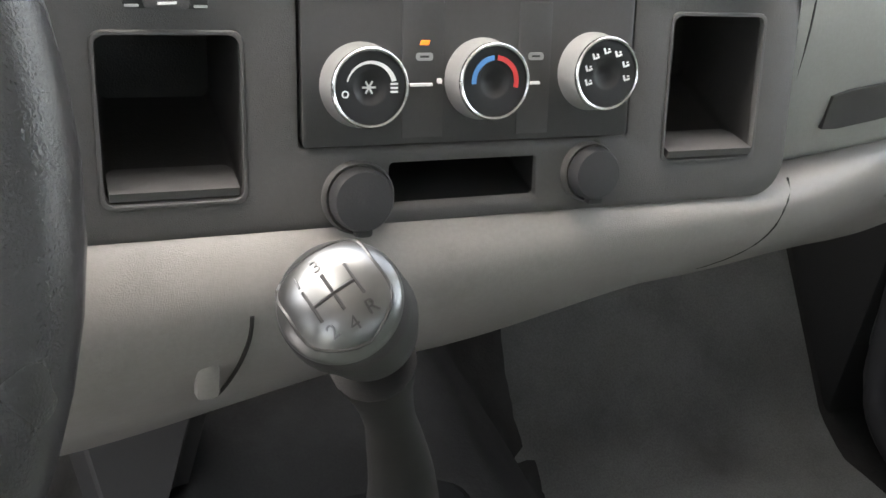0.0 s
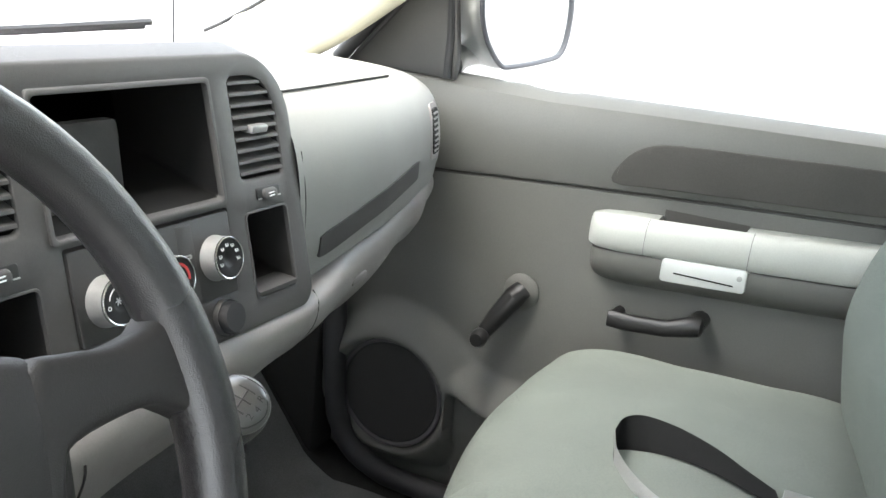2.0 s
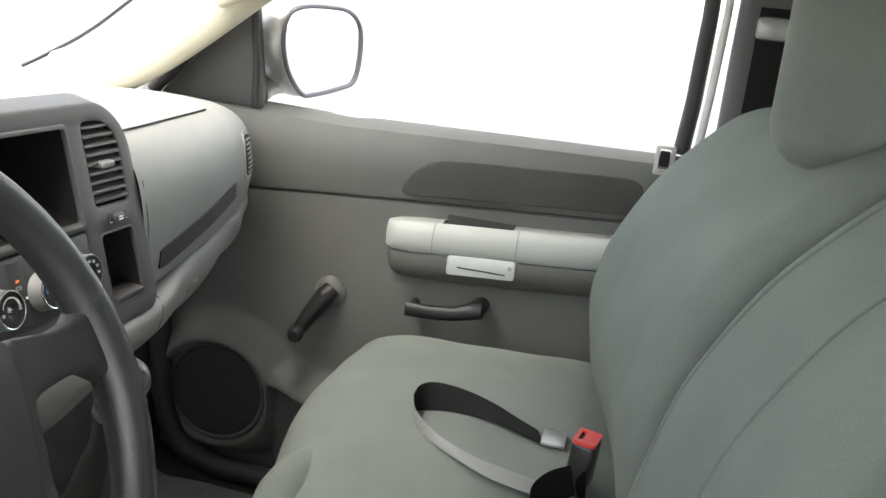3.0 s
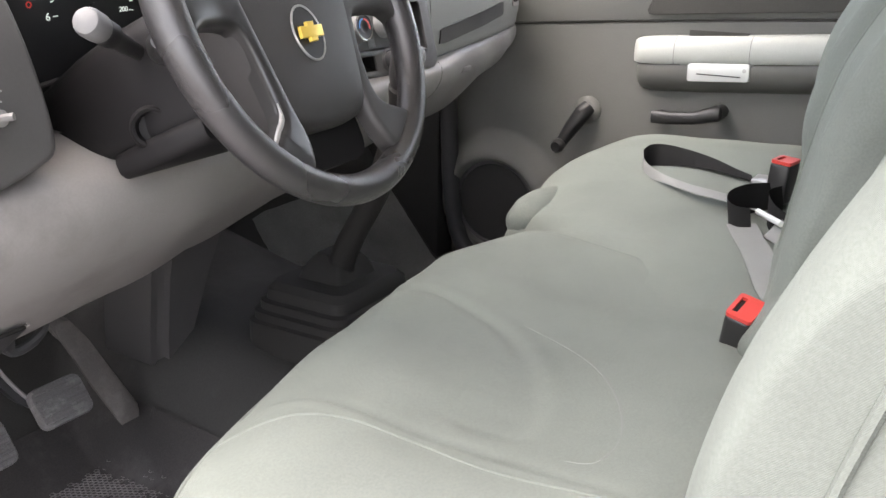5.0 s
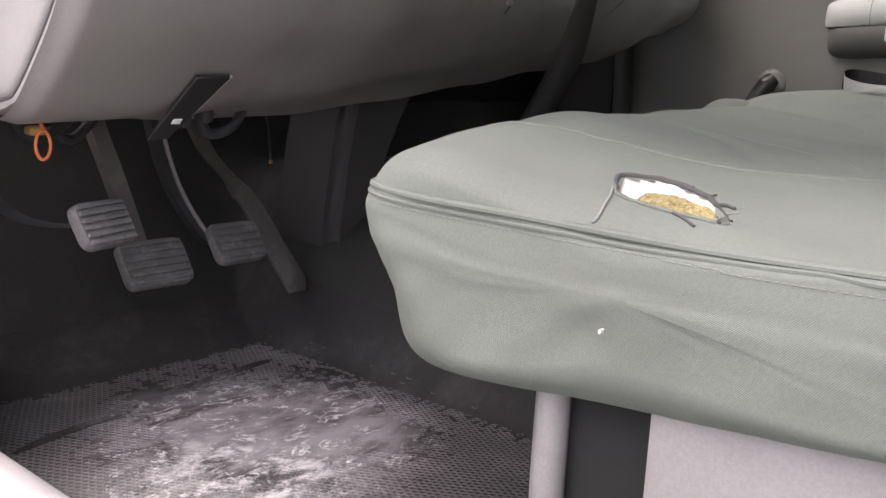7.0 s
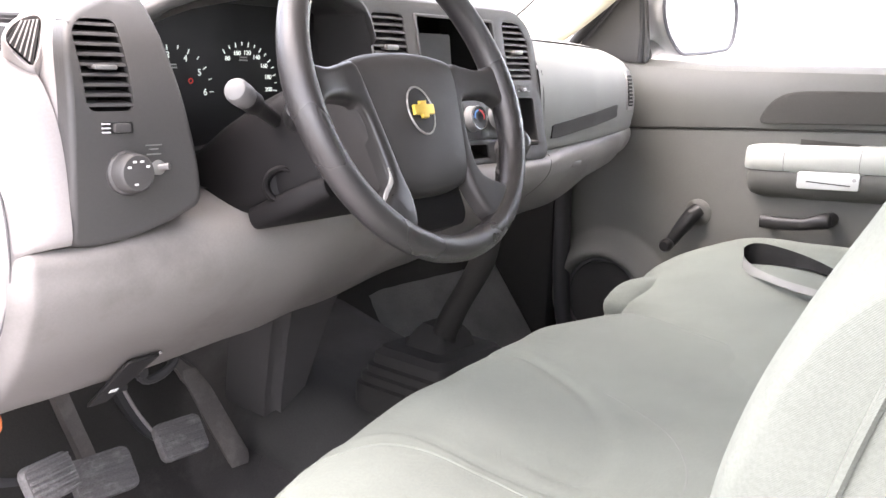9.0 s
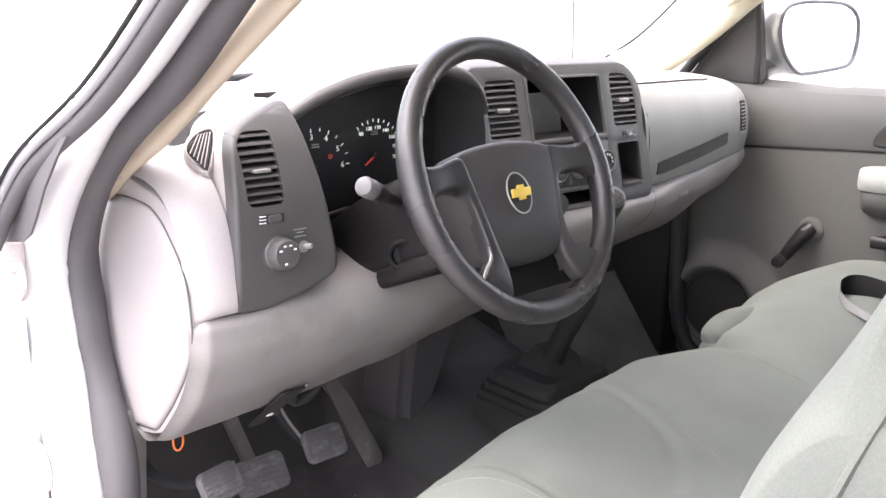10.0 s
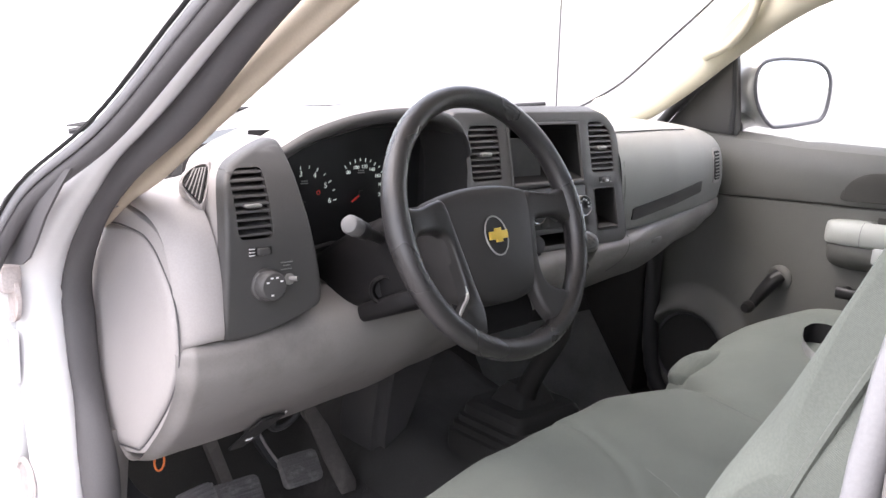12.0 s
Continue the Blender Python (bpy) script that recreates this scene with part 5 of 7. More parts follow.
rbox(bm, (-0.592, 0.06, 0.358), (-0.576, 0.085, 0.385), 0.004)
part("switch_block", bm, M_RUBBER, harness, "black pedal switch")
bm = bmesh.new()
rbox(bm, (-0.552, 0.075, 0.362), (-0.538, 0.095, 0.385), 0.004)
part("switch_block", bm, M_RUBBER, harness)

bm = bmesh.new()
rbox(bm, (-0.1965, 0.392, 0.270), (-0.1905, 0.397, 0.276), 0.001)
part("clip", bm, M_BRASS, harness, "small amber clip")
bm = bmesh.new()
tube(bm, [(-0.1935, 0.3945, 0.275), (-0.196, 0.40, 0.33), (-0.21, 0.41, 0.40)], 0.002, 6)
part("cable", bm, M_RUBBER, harness)

# rubber floor mat with a honeycomb grip
matt = thing("floor_mat", (-0.45, 0.05, 0.004), "dusty black rubber floor mat with honeycomb grip", "floor mat")
bm = bmesh.new()
xs = [-0.775 + 0.55 * i / 44 for i in range(45)]
ys = [-0.42 + 0.80 * j / 56 for j in range(57)]
V = {}
for j, y in enumerate(ys):
    for i, x in enumerate(xs):
        z = max(toe(y), hump(x, y)) + 0.013 + 0.004 * noise.noise(Vector((x * 5, y * 5, 3))) + (0.006 if x < -0.765 or y > 0.37 else 0)
        V[i, j] = bm.verts.new((x, y, z))
for i in range(44):
    for j in range(56):
        q = [(i, j), (i + 1, j), (i + 1, j + 1), (i, j + 1)]
        if all(c in V for c in q):
            bm.faces.new([V[c] for c in q])
part("mat_sheet", bm, M_MAT, matt, "", 60)
me_v, me_f = [], []
R, STEP = 0.0046, 0.0078
dice = random.Random(5)
for j in range(108):
    for i in range(64):
        cx, cy = -0.768 + i * STEP + (STEP / 2 if j % 2 else 0), -0.415 + j * STEP * 0.866
        worn = math.hypot((cx + 0.49) / 0.17, (cy - 0.05) / 0.19) < 0.95 + 0.4 * noise.noise(Vector((cx * 14, cy * 14, 8))) + 0.25 * dice.uniform(-1, 1)
        if cx > -0.29 + 0.03 * dice.uniform(-1, 1) or cy > 0.29 + 0.012 * dice.uniform(-1, 1) or worn:
            continue
        z = max(toe(cy), hump(cx, cy)) + 0.0136 + 0.004 * noise.noise(Vector((cx * 5, cy * 5, 3)))
        b = len(me_v)
        for r, h in ((R, 0), (R * 0.95, 0.0006), (R * 0.78, 0.0006), (R * 0.72, -0.0006)):
            for k in range(6):
                a = radians(60 * k + 30)
                me_v.append((cx + r * math.cos(a), cy + r * math.sin(a), z + h))
        for o in (0, 6, 12):
            for k in range(6):
                me_f.append((b + o + k, b + o + (k + 1) % 6, b + o + 6 + (k + 1) % 6, b + o + 6 + k))
me = bpy.data.meshes.new("grip_cell")
me.from_pydata(me_v, [], me_f)
me.materials.append(M_GRIP)
ob = new("grip_cell", me)
ob.parent, ob.matrix_parent_inverse = matt, ORIGIN[matt.name]
tagged(ob, "honeycomb grip cells", kind="stuff")
for pts in ([(-0.735, 0.150), (-0.691, 0.159), (-0.63, 0.171), (-0.575, 0.180)], [(-0.520, 0.204), (-0.44, 0.212), (-0.362, 0.217), (-0.28, 0.228), (-0.225, 0.238)]):
    bm = bmesh.new()
    P = spline([(x, y, max(toe(y), hump(x, y)) + 0.0145 + 0.004 * noise.noise(Vector((x * 5, y * 5, 3)))) for x, y in pts], 6)
    tube(bm, P, [0.0065 * min(1.0, 0.35 + k / 5, 0.35 + (len(P) - 1 - k) / 5) for k in range(len(P))], 10, flat=0.55, side=(0.2, 1, 0))
    part("mat_ridge", bm, M_MAT, matt)


# ---- passenger door ----
pdoor = thing("passenger_door", (0.86, -0.15, 0.05), "closed grey passenger door with armrest and window crank", "car door")
DOORP = [(0.885, -0.03), (0.875, 0.02), (0.868, 0.08), (0.860, 0.20), (0.856, 0.35), (0.852, 0.48), (0.850, 0.585), (0.848, 0.622), (0.8535, 0.6245), (0.8535, 0.6275), (0.845, 0.630), (0.838, 0.655), (0.834, 0.70), (0.838, 0.735), (0.850, 0.760), (0.868, 0.772), (0.895, 0.776)]


def door_x(z):
    return interp(z, [(b, a) for a, b in DOORP])[0]


bm = bmesh.new()
rings = []
for k in range(41):
    y = 0.42 - 1.12 * k / 40
    rise = interp(y, [(-0.70, 0.012), (-0.3, 0.004), (0.0, -0.004), (0.17, 0.0), (0.42, 0.008)])[0]
    cz = interp(y, [(-0.70, 0.046), (-0.25, 0.019), (0.16, -0.01), (0.42, -0.02)])[0]
    rings.append([Vector((x, y, z + (cz if 0.56 < z < 0.66 else (cz * (z - 0.48) / 0.08 if 0.48 < z <= 0.56 else (rise if z >= 0.70 else 0))))) for x, z in DOORP])
loft(bm, rings, closed=False)
part("door_panel", bm, M_DOOR, pdoor, "grey grained door panel with crease", 30)
bm = bmesh.new()
rbox(bm, (0.878, -0.72, -0.05), (0.915, 0.42, 0.772), 0.01)
part("door_shell", bm, M_WHITE, pdoor, "white painted outer skin")
# dark cord laid in the moulded crease to deepen its shade
bm = bmesh.new()
tube(bm, [(0.8515, y, 0.6255 + interp(y, [(-0.70, 0.046), (-0.25, 0.019), (0.16, -0.01), (0.42, -0.02)])[0]) for y in [0.40 - 1.08 * k / 24 for k in range(25)]], 0.0012, 6)
part("crease_shade", bm, M_INSET, pdoor)
# cloth inset above the crease
INS = [(p.x, p.y) for p in spline([(-0.125, 0.652, 0), (-0.138, 0.690, 0), (-0.170, 0.715, 0), (-0.22, 0.725, 0), (-0.34, 0.731, 0), (-0.48, 0.738, 0), (-0.535, 0.736, 0), (-0.548, 0.715, 0), (-0.550, 0.685, 0), (-0.52, 0.676, 0), (-0.34, 0.664, 0), (-0.20, 0.655, 0)], 4, True)]
bm = bmesh.new()
plate(bm, INS, [], 0.0035, -0.004, lambda u, v, w: Vector((door_x(min(v, 0.735)) - w, u, v)), 0.002, cuts=[0.66, 0.68, 0.70, 0.715, 0.728])
part("cloth_inset", bm, M_INSET, pdoor, "dark grey cloth inset", 50)
# armrest
ARMY = [(-0.098, 0.0), (-0.104, 0.55), (-0.122, 0.85), (-0.16, 1.0), (-0.30, 1.0), (-0.50, 1.0), (-0.68, 1.0)]
ARMS = [(0.0, 0.612), (-0.030, 0.614), (-0.0455, 0.613), (-0.0465, 0.613), (-0.056, 0.608), (-0.064, 0.597), (-0.066, 0.580), (-0.064, 0.566), (-0.058, 0.558)]
ARML = [(-0.058, 0.556), (-0.060, 0.545), (-0.054, 0.525), (-0.038, 0.508), (-0.016, 0.498), (0.0, 0.496)]


def arm_shift(y):
    return interp(y, [(-0.70, 0.036), (-0.35, 0.010), (-0.10, -0.006)])[0]


bm = bmesh.new()
rings = []
ARM_ST = sorted([-0.098 - 0.60 * (k / 47) ** 1.5 for k in range(48)] + [-0.2095, -0.2105, -0.3365, -0.3375], reverse=True)
for k in range(52):
    y = ARM_ST[k]
    g = interp(-y, [(-a, b) for a, b in ARMY])[0]
    dip = 0.026 if -0.337 < y < -0.210 else 0.0
    sh = arm_shift(y)
    sec = [(0.858 + x * g, 0.575 + (z - 0.575) * (0.6 + 0.4 * g) + sh - (dip if -0.046 < x < 0.001 else 0)) for x, z in ARMS + [(0.0, 0.556)]]
    rings.append([Vector((x, y, z)) for x, z in sec])
loft(bm, rings)
part("armrest", bm, M_ARM, pdoor, "pale grey vinyl armrest", 45)
bm = bmesh.new()
rings = []
for k in range(30):
    f = k / 29
    y = -0.104 - 0.594 * f ** 1.5
    g = interp(-y, [(-a + 0.006, b) for a, b in ARMY])[0]
    sh = arm_shift(y)
    rings.append([Vector((0.858 + x * g, y, 0.545 + (z - 0.545) * (0.5 + 0.5 * g) + sh)) for x, z in ARML])
loft(bm, rings)
part("armrest_base", bm, M_DOOR, pdoor, "grey lower armrest shell", 45)
# dark plates stand in for the shaded door panel seen through the notch
bm = bmesh.new()
rbox(bm, (0.8135, -0.3365, 0.5985), (0.856, -0.2105, 0.6015), 0.0)
rbox(bm, (0.8480, -0.3365, 0.600), (0.8515, -0.2105, 0.624), 0.0)
part("grab_pocket", bm, M_INSET, pdoor, "grab pocket in the armrest, shade put in as dark grey")
for y in (-0.198, -0.349):
    bm = bmesh.new()
    tube(bm, [(0.858 + x - 0.0004, y, z + arm_shift(y)) for x, z in ARMS[3:]], 0.0005, 5)
    part("armrest_seam", bm, M_SEAL, pdoor)
# release lever plate
bm = bmesh.new()
plate(bm, rrect(-0.352, -0.228, 0.524, 0.560, 0.006), [], 0.0, -0.03, lambda u, v, w: Vector((0.7955 - w, u, v + arm_shift(u))), 0.003)
lt = part("release_lever", bm, M_LATCH, pdoor, "pale silver door release lever")
bm = bmesh.new()
rbox(bm, (0.794, -0.335, 0.539), (0.797, -0.248, 0.541), 0.0, m=Matrix.Translation((0, 0, 0.003)))
part("lever_gap", bm, M_SHADOW, lt)
bm = bmesh.new()
lathe(bm, [(0.004, -0.002), (0.004, 0.0015), (0, 0.002)], frame_on((0.7955, -0.342, 0.556), (-1, 0, 0)), 12)
part("lever_lock", bm, M_SILVER, lt)
# black pull strap
bm = bmesh.new()
loft(bm, [[Vector((x + w * c, y, z + h * q)) for c, q in [(math.cos(a), math.sin(a)) for a in [2 * math.pi * k / 14 for k in range(14)]]] for x, y, z, w, h in ((0.806, -0.158, 0.446, 0.004, 0.010), (0.805, -0.160, 0.446, 0.007, 0.0135), (0.804, -0.20, 0.447, 0.008, 0.0135), (0.805, -0.25, 0.452, 0.010, 0.0135), (0.808, -0.275, 0.460, 0.013, 0.016), (0.812, -0.290, 0.464, 0.015, 0.0175), (0.812, -0.300, 0.464, 0.013, 0.015), (0.812, -0.304, 0.464, 0.006, 0.008))])
tube(bm, [(0.815, -0.290, 0.464), (0.856, -0.292, 0.464)], 0.015, 10)
tube(bm, [(0.805, -0.166, 0.446), (0.856, -0.166, 0.446)], 0.009, 8)
part("pull_handle", bm, M_BLACK, pdoor, "black door pull handle")
# window crank
bm = bmesh.new()
lathe(bm, [(0.031, -0.004), (0.031, 0.004), (0.026, 0.010), (0.020, 0.013), (0, 0.013)], frame_on((0.853, 0.003, 0.437), (-1, 0, 0)), 28)
cr = part("window_crank", bm, M_DOOR, pdoor, "grey crank base")
bm = bmesh.new()
tube(bm, [(0.838, -0.004, 0.446), (0.826, 0.004, 0.434), (0.819, 0.028, 0.396), (0.814, 0.044, 0.368), (0.810, 0.050, 0.358)], [0.017, 0.0195, 0.0165, 0.0135, 0.011], 14, flat=1.0)
part("crank_arm", bm, M_BLACK, cr, "black crank arm")
bm = bmesh.new()
tube(bm, [(0.812, 0.047, 0.362), (0.800, 0.046, 0.361), (0.786, 0.045, 0.360), (0.778, 0.045, 0.360)], [0.011, 0.015, 0.0155, 0.011], 14)
part("crank_knob", bm, M_BLACK, cr, "black crank knob")
# speaker bulge: a ledge that swells out of the panel round the grille
GC = (0.222, 0.190)


def bulge(y, z):
    """How far the moulding stands out of the door panel."""
    d = math.hypot(y - GC[0], (z - GC[1]) * 1.04)
    outer = d - 0.115 if y > 0.10 else min(d - 0.115, max(z - (0.205 + 0.03 * soft(0.02, 0.11, y)), -0.05))
    ledge = 0.044 * soft(0.075, 0.004, outer) if outer > 0 else 0.044
    bowl = 0.030 * soft(0.002, -0.012, outer)
    low = 0.010 * soft(0.16, 0.10, z)
    return (ledge - bowl - low) * soft(0.035, 0.075, z) * soft(0.405, 0.37, y) + 0.002


bm = bmesh.new()
GY, GZ = [0.405 - 1.03 * j / 150 for j in range(151)], [0.035 + 0.345 * i / 74 for i in range(75)]
loft(bm, [[Vector((door_x(z) - bulge(y, z), y, z)) for z in GZ] for y in GY], closed=False)
part("map_pocket", bm, M_DOOR, pdoor, "grey moulded speaker and pocket bulge", 70)
bm = bmesh.new()
gx = door_x(GC[1]) - 0.018
lathe(bm, [(0.098, -0.004), (0.098, 0.004), (0.093, 0.0065), (0.086, 0.005), (0.05, 0.0075), (0, 0.009)], frame_on((gx, *GC), (-1, 0, 0)), 48)
grille = part("speaker_grille", bm, M_SPK, pdoor, "black round speaker grille")
bm = bmesh.new()
tube(bm, [(gx - 0.004, GC[0] + 0.101 * math.cos(a), GC[1] + 0.101 * math.sin(a)) for a in [2 * math.pi * k / 48 for k in range(48)]], 0.005, 8, wrap=True)
part("grille_ring", bm, M_SEAL, grille)
# lock plunger plate
bm = bmesh.new()
plate(bm, rrect(-0.590, -0.556, 0.752, 0.800, 0.004), [rrect(-0.582, -0.563, 0.762, 0.795, 0.003)], 0.004, -0.012, lambda u, v, w: Vector((0.845 + max(0, v - 0.765) * 0.5 - w, u, v)), 0.001)
lk = part("lock_surround", bm, M_ARM, pdoor, "pale lock surround")
bm = bmesh.new()
rbox(bm, (0.848, -0.581, 0.764), (0.858, -0.564, 0.793), 0.003)
part("lock_slider", bm, M_SHADOW, lk, "dark lock slider")
# window frame, sail panel, pane
bm = bmesh.new()
tube(bm, [(0.872, -0.598, 0.79), (0.866, -0.604, 0.88), (0.850, -0.606, 1.02), (0.832, -0.602, 1.16)], 0.016, 8, flat=0.8)
part("window_channel", bm, M_RUBBER, pdoor, "black rubber window channel", 60)
bm = bmesh.new()
tube(bm, [(0.860, -0.622, 0.76), (0.852, -0.628, 0.88), (0.842, -0.632, 1.02), (0.824, -0.632, 1.16)], 0.007, 8)
part("window_post", bm, M_WHITE, pdoor, "white painted rear door post", 60)
bm = bmesh.new()
sail = [(0.375, 0.772), (0.170, 0.766), (0.166, 0.800), (0.182, 0.978), (0.198, 0.985)]
plate(bm, sail, [], 0.0, 0.014, lambda u, v, w: Vector((0.852 - (v - 0.77) * 0.10 + w, u, v)), 0.002)
part("sail_panel", bm, M_DARK, pdoor, "charcoal triangular mirror sail")
bm = bmesh.new()
tube(bm, [(0.850, 0.182, 0.768), (0.846, 0.180, 0.84), (0.836, 0.190, 0.975)], 0.007, 8)
part("sail_edge", bm, M_RUBBER, pdoor)
bm = bmesh.new()
tube(bm, [(0.838, 0.385, 0.775), (0.828, 0.30, 0.868), (0.816, 0.21, 0.965), (0.806, 0.13, 1.035), (0.795, 0.03, 1.10), (0.785, -0.08, 1.155), (0.78, -0.2, 1.185), (0.79, -0.60, 1.18)], 0.013, 8)
part("frame_seal", bm, M_RUBBER, pdoor, "black door frame seal", 60)
bm = bmesh.new()
tube(bm, [(0.853, 0.36, 0.782), (0.842, 0.28, 0.868), (0.832, 0.205, 0.945)], 0.003, 6)
part("sail_bead", bm, M_SEAL, pdoor)
bm = bmesh.new()
plate(bm, [(0.176, 0.772), (-0.60, 0.785), (-0.605, 1.16), (-0.10, 1.155), (0.03, 1.10), (0.13, 1.03), (0.185, 0.975)], [], 0.0, 0.004, lambda u, v, w: Vector((0.884 - (v - 0.77) * 0.13 + w, u, v)))
part("window_pane", bm, M_GLASS, pdoor, "clear side window pane").visible_shadow = False

bm = bmesh.new()
tube(bm, spline([(0.812, 0.345, 0.60), (0.820, 0.345, 0.40), (0.825, 0.335, 0.20), (0.828, 0.31, 0.09), (0.832, 0.24, 0.035), (0.838, 0.10, 0.02), (0.838, -0.60, 0.02)], 5), 0.022, 8)
structure("trim_11", bm, M_RUBBER, "black rubber seal round the passenger door opening", "door seal", 60)
# outside mirror
mirror = thing("side_mirror", (0.92, 0.15, 0.79), "pale grey outside mirror on the passenger door", "side mirror")
MN = Vector((-0.2, -0.98, 0.0)).normalized()
MC = (0.995, 0.108, 0.874)
mm = frame_on(MC, MN)
OUT = [(p.x * 1.45, p.y) for p in spline([(-0.100, 0.02, 0), (-0.092, 0.066, 0), (-0.06, 0.084, 0), (0.0, 0.088, 0), (0.06, 0.082, 0), (0.094, 0.05, 0), (0.100, -0.01, 0), (0.088, -0.06, 0), (0.05, -0.074, 0), (-0.02, -0.084, 0), (-0.05, -0.080, 0), (-0.085, -0.035, 0)], 4, True)]
bm = bmesh.new()
loft(bm, [[mm @ Vector((u * s, v * s, h)) for u, v in OUT] for s, h in ((0.93, -0.008), (0.96, 0.0), (1.0, -0.002), (1.03, -0.02), (1.0, -0.06), (0.8, -0.10), (0.4, -0.12))])
part("housing", bm, M_SILVER, mirror, "pale silver housing", 60)
bm = bmesh.new()
tube(bm, [mm @ Vector((u * 0.985, v * 0.985, 0.001)) for u, v in OUT], 0.0045, 8, wrap=True)
part("mirror_rim", bm, M_RIM, mirror, "dark grey rim", 60)
bm = bmesh.new()
loft(bm, [[mm @ Vector((u * s, v * s, h)) for u, v in OUT] for s, h in ((0.955, -0.006), (0.955, 0.0015), (0.945, 0.002))])
part("mirror_glass", bm, M_MIRROR, mirror, "silvered mirror glass")
bm = bmesh.new()
tube(bm, [mm @ Vector((0.09, -0.05, -0.05)), (0.93, 0.18, 0.812), (0.91, 0.19, 0.80), (0.885, 0.195, 0.79)], [0.035, 0.026, 0.022, 0.026], 12)
part("mirror_arm", bm, M_SILVER, mirror, "", 60)

# ---- pillars, screen and roof edge ----
bm = bmesh.new()
tube(bm, spline([(0.72, 0.50, 0.775), (0.735, 0.38, 0.83), (0.742, 0.27, 0.905), (0.738, 0.12, 1.02), (0.722, -0.02, 1.105), (0.70, -0.16, 1.16)], 5), 0.052, 14, flat=0.62, side=(0.3, 0.75, 1))
structure("pillar_1", bm, M_CREAM, "cream plastic windscreen pillar trim on the passenger side", "pillar", 60)
bm = bmesh.new()
tube(bm, spline([(0.700, 0.185, 0.955), (0.684, 0.162, 0.962), (0.677, 0.126, 0.976), (0.674, 0.091, 1.007), (0.676, 0.066, 1.048), (0.678, 0.056, 1.085), (0.690, 0.040, 1.105)], 5), 0.012, 10, flat=1.0)
grab = tagged(part("grab_handle", bm, M_CREAM, None, "cream plastic grab handle on the windscreen pillar", 60), category="grab handle")
bm = bmesh.new()
plate(bm, [(p.x, p.y) for p in spline([(0.160, 0.980, 0), (0.150, 1.005, 0), (0.108, 1.050, 0), (0.070, 1.088, 0), (0.055, 1.075, 0), (0.075, 1.035, 0), (0.105, 0.995, 0), (0.140, 0.972, 0)], 4, True)], [], 0.0, 0.004, lambda u, v, w: Vector((0.690 - w, u, v)), 0.001)
part("handle_recess", bm, M_RECESS, grab, "pale yellow recess behind the handle")
bm = bmesh.new()
tube(bm, [p + Vector((-0.004, 0.004, -0.004 * soft(0.70, 0.80, p.z))) for p in spline([(-0.760, 0.16, 0.70), (-0.758, 0.08, 0.752), (-0.760, -0.02, 0.800), (-0.757, -0.15, 0.878), (-0.745, -0.30, 0.972), (-0.735, -0.45, 1.055), (-0.72, -0.62, 1.12)], 5)], 0.025, 12, flat=0.6, side=(0.5, 0.6, 1))
structure("pillar_2", bm, M_BEIGE, "beige plastic windscreen pillar trim on the driver side", "pillar", 60)
SEALP = [(-0.800, 0.103, 0.18), (-0.800, 0.100, 0.30), (-0.800, 0.120, 0.374), (-0.800, 0.156, 0.445), (-0.800, 0.172, 0.523), (-0.800, 0.174, 0.620), (-0.800, 0.112, 0.708), (-0.800, -0.001, 0.789), (-0.797, -0.142, 0.868), (-0.79, -0.295, 0.980), (-0.78, -0.45, 1.075), (-0.77, -0.60, 1.13), (-0.77, -0.76, 1.14)]
bm = bmesh.new()
sp = spline(SEALP, 5)
tube(bm, [p + Vector((-0.004 * soft(0.66, 0.78, p.z), 0.004 * soft(0.68, 0.80, p.z), -0.003 * soft(0.68, 0.80, p.z))) for p in sp], [0.026 - 0.003 * soft(0.66, 0.80, p.z) for p in sp], 12, flat=0.8)
structure("trim_3", bm, M_SEAL, "dark grey rubber door opening seal", "door seal", 60)
bm = bmesh.new()
PP = spline([(-0.842, 0.13, 0.10), (-0.842, 0.14, 0.30), (-0.842, 0.16, 0.40), (-0.842, 0.19, 0.53), (-0.842, 0.19, 0.63), (-0.842, 0.12, 0.725), (-0.842, 0.0, 0.81), (-0.838, -0.14, 0.893), (-0.83, -0.295, 1.0), (-0.82, -0.45, 1.09), (-0.81, -0.62, 1.15)], 5)
tube(bm, [p + Vector((0.004, 0.004, -0.014)) * soft(0.68, 0.80, p.z) for p in PP], [0.035 - 0.017 * soft(0.70, 0.84, p.z) for p in PP], 12, flat=1.0)
structure("pillar_3", bm, M_WHITE, "white painted windscreen pillar and hinge post", "pillar", 60)
bm = bmesh.new()
rbox(bm, (-0.93, 0.19, -0.10), (-0.86, 0.60, 0.66), 0.015)
structure("pillar_4", bm, M_WHITE, "white painted hinge post", "pillar")
# fittings on the hinge post
catch = thing("door_check", (-0.89, 0.19, 0.505), "white slotted door check bracket on the post", "door check")
bm = bmesh.new()
plate(bm, rrect(0.165, 0.222, 0.475, 0.548, 0.006), [rrect(0.180, 0.196, 0.488, 0.535, 0.004)], 0.0, 0.008, lambda u, v, w: Vector((-0.880 - w, u, v)), 0.002)
part("bracket", bm, M_WHITE, catch)
bm = bmesh.new()
plate(bm, rrect(0.179, 0.197, 0.487, 0.536, 0.004), [], 0.0, 0.003, lambda u, v, w: Vector((-0.878 - w, u, v)))
part("slot", bm, M_SEAL, catch, "dark slot")
grommet = thing("post_grommet", (-0.88, 0.165, 0.345), "rusty round opening in the post", "grommet")
bm = bmesh.new()
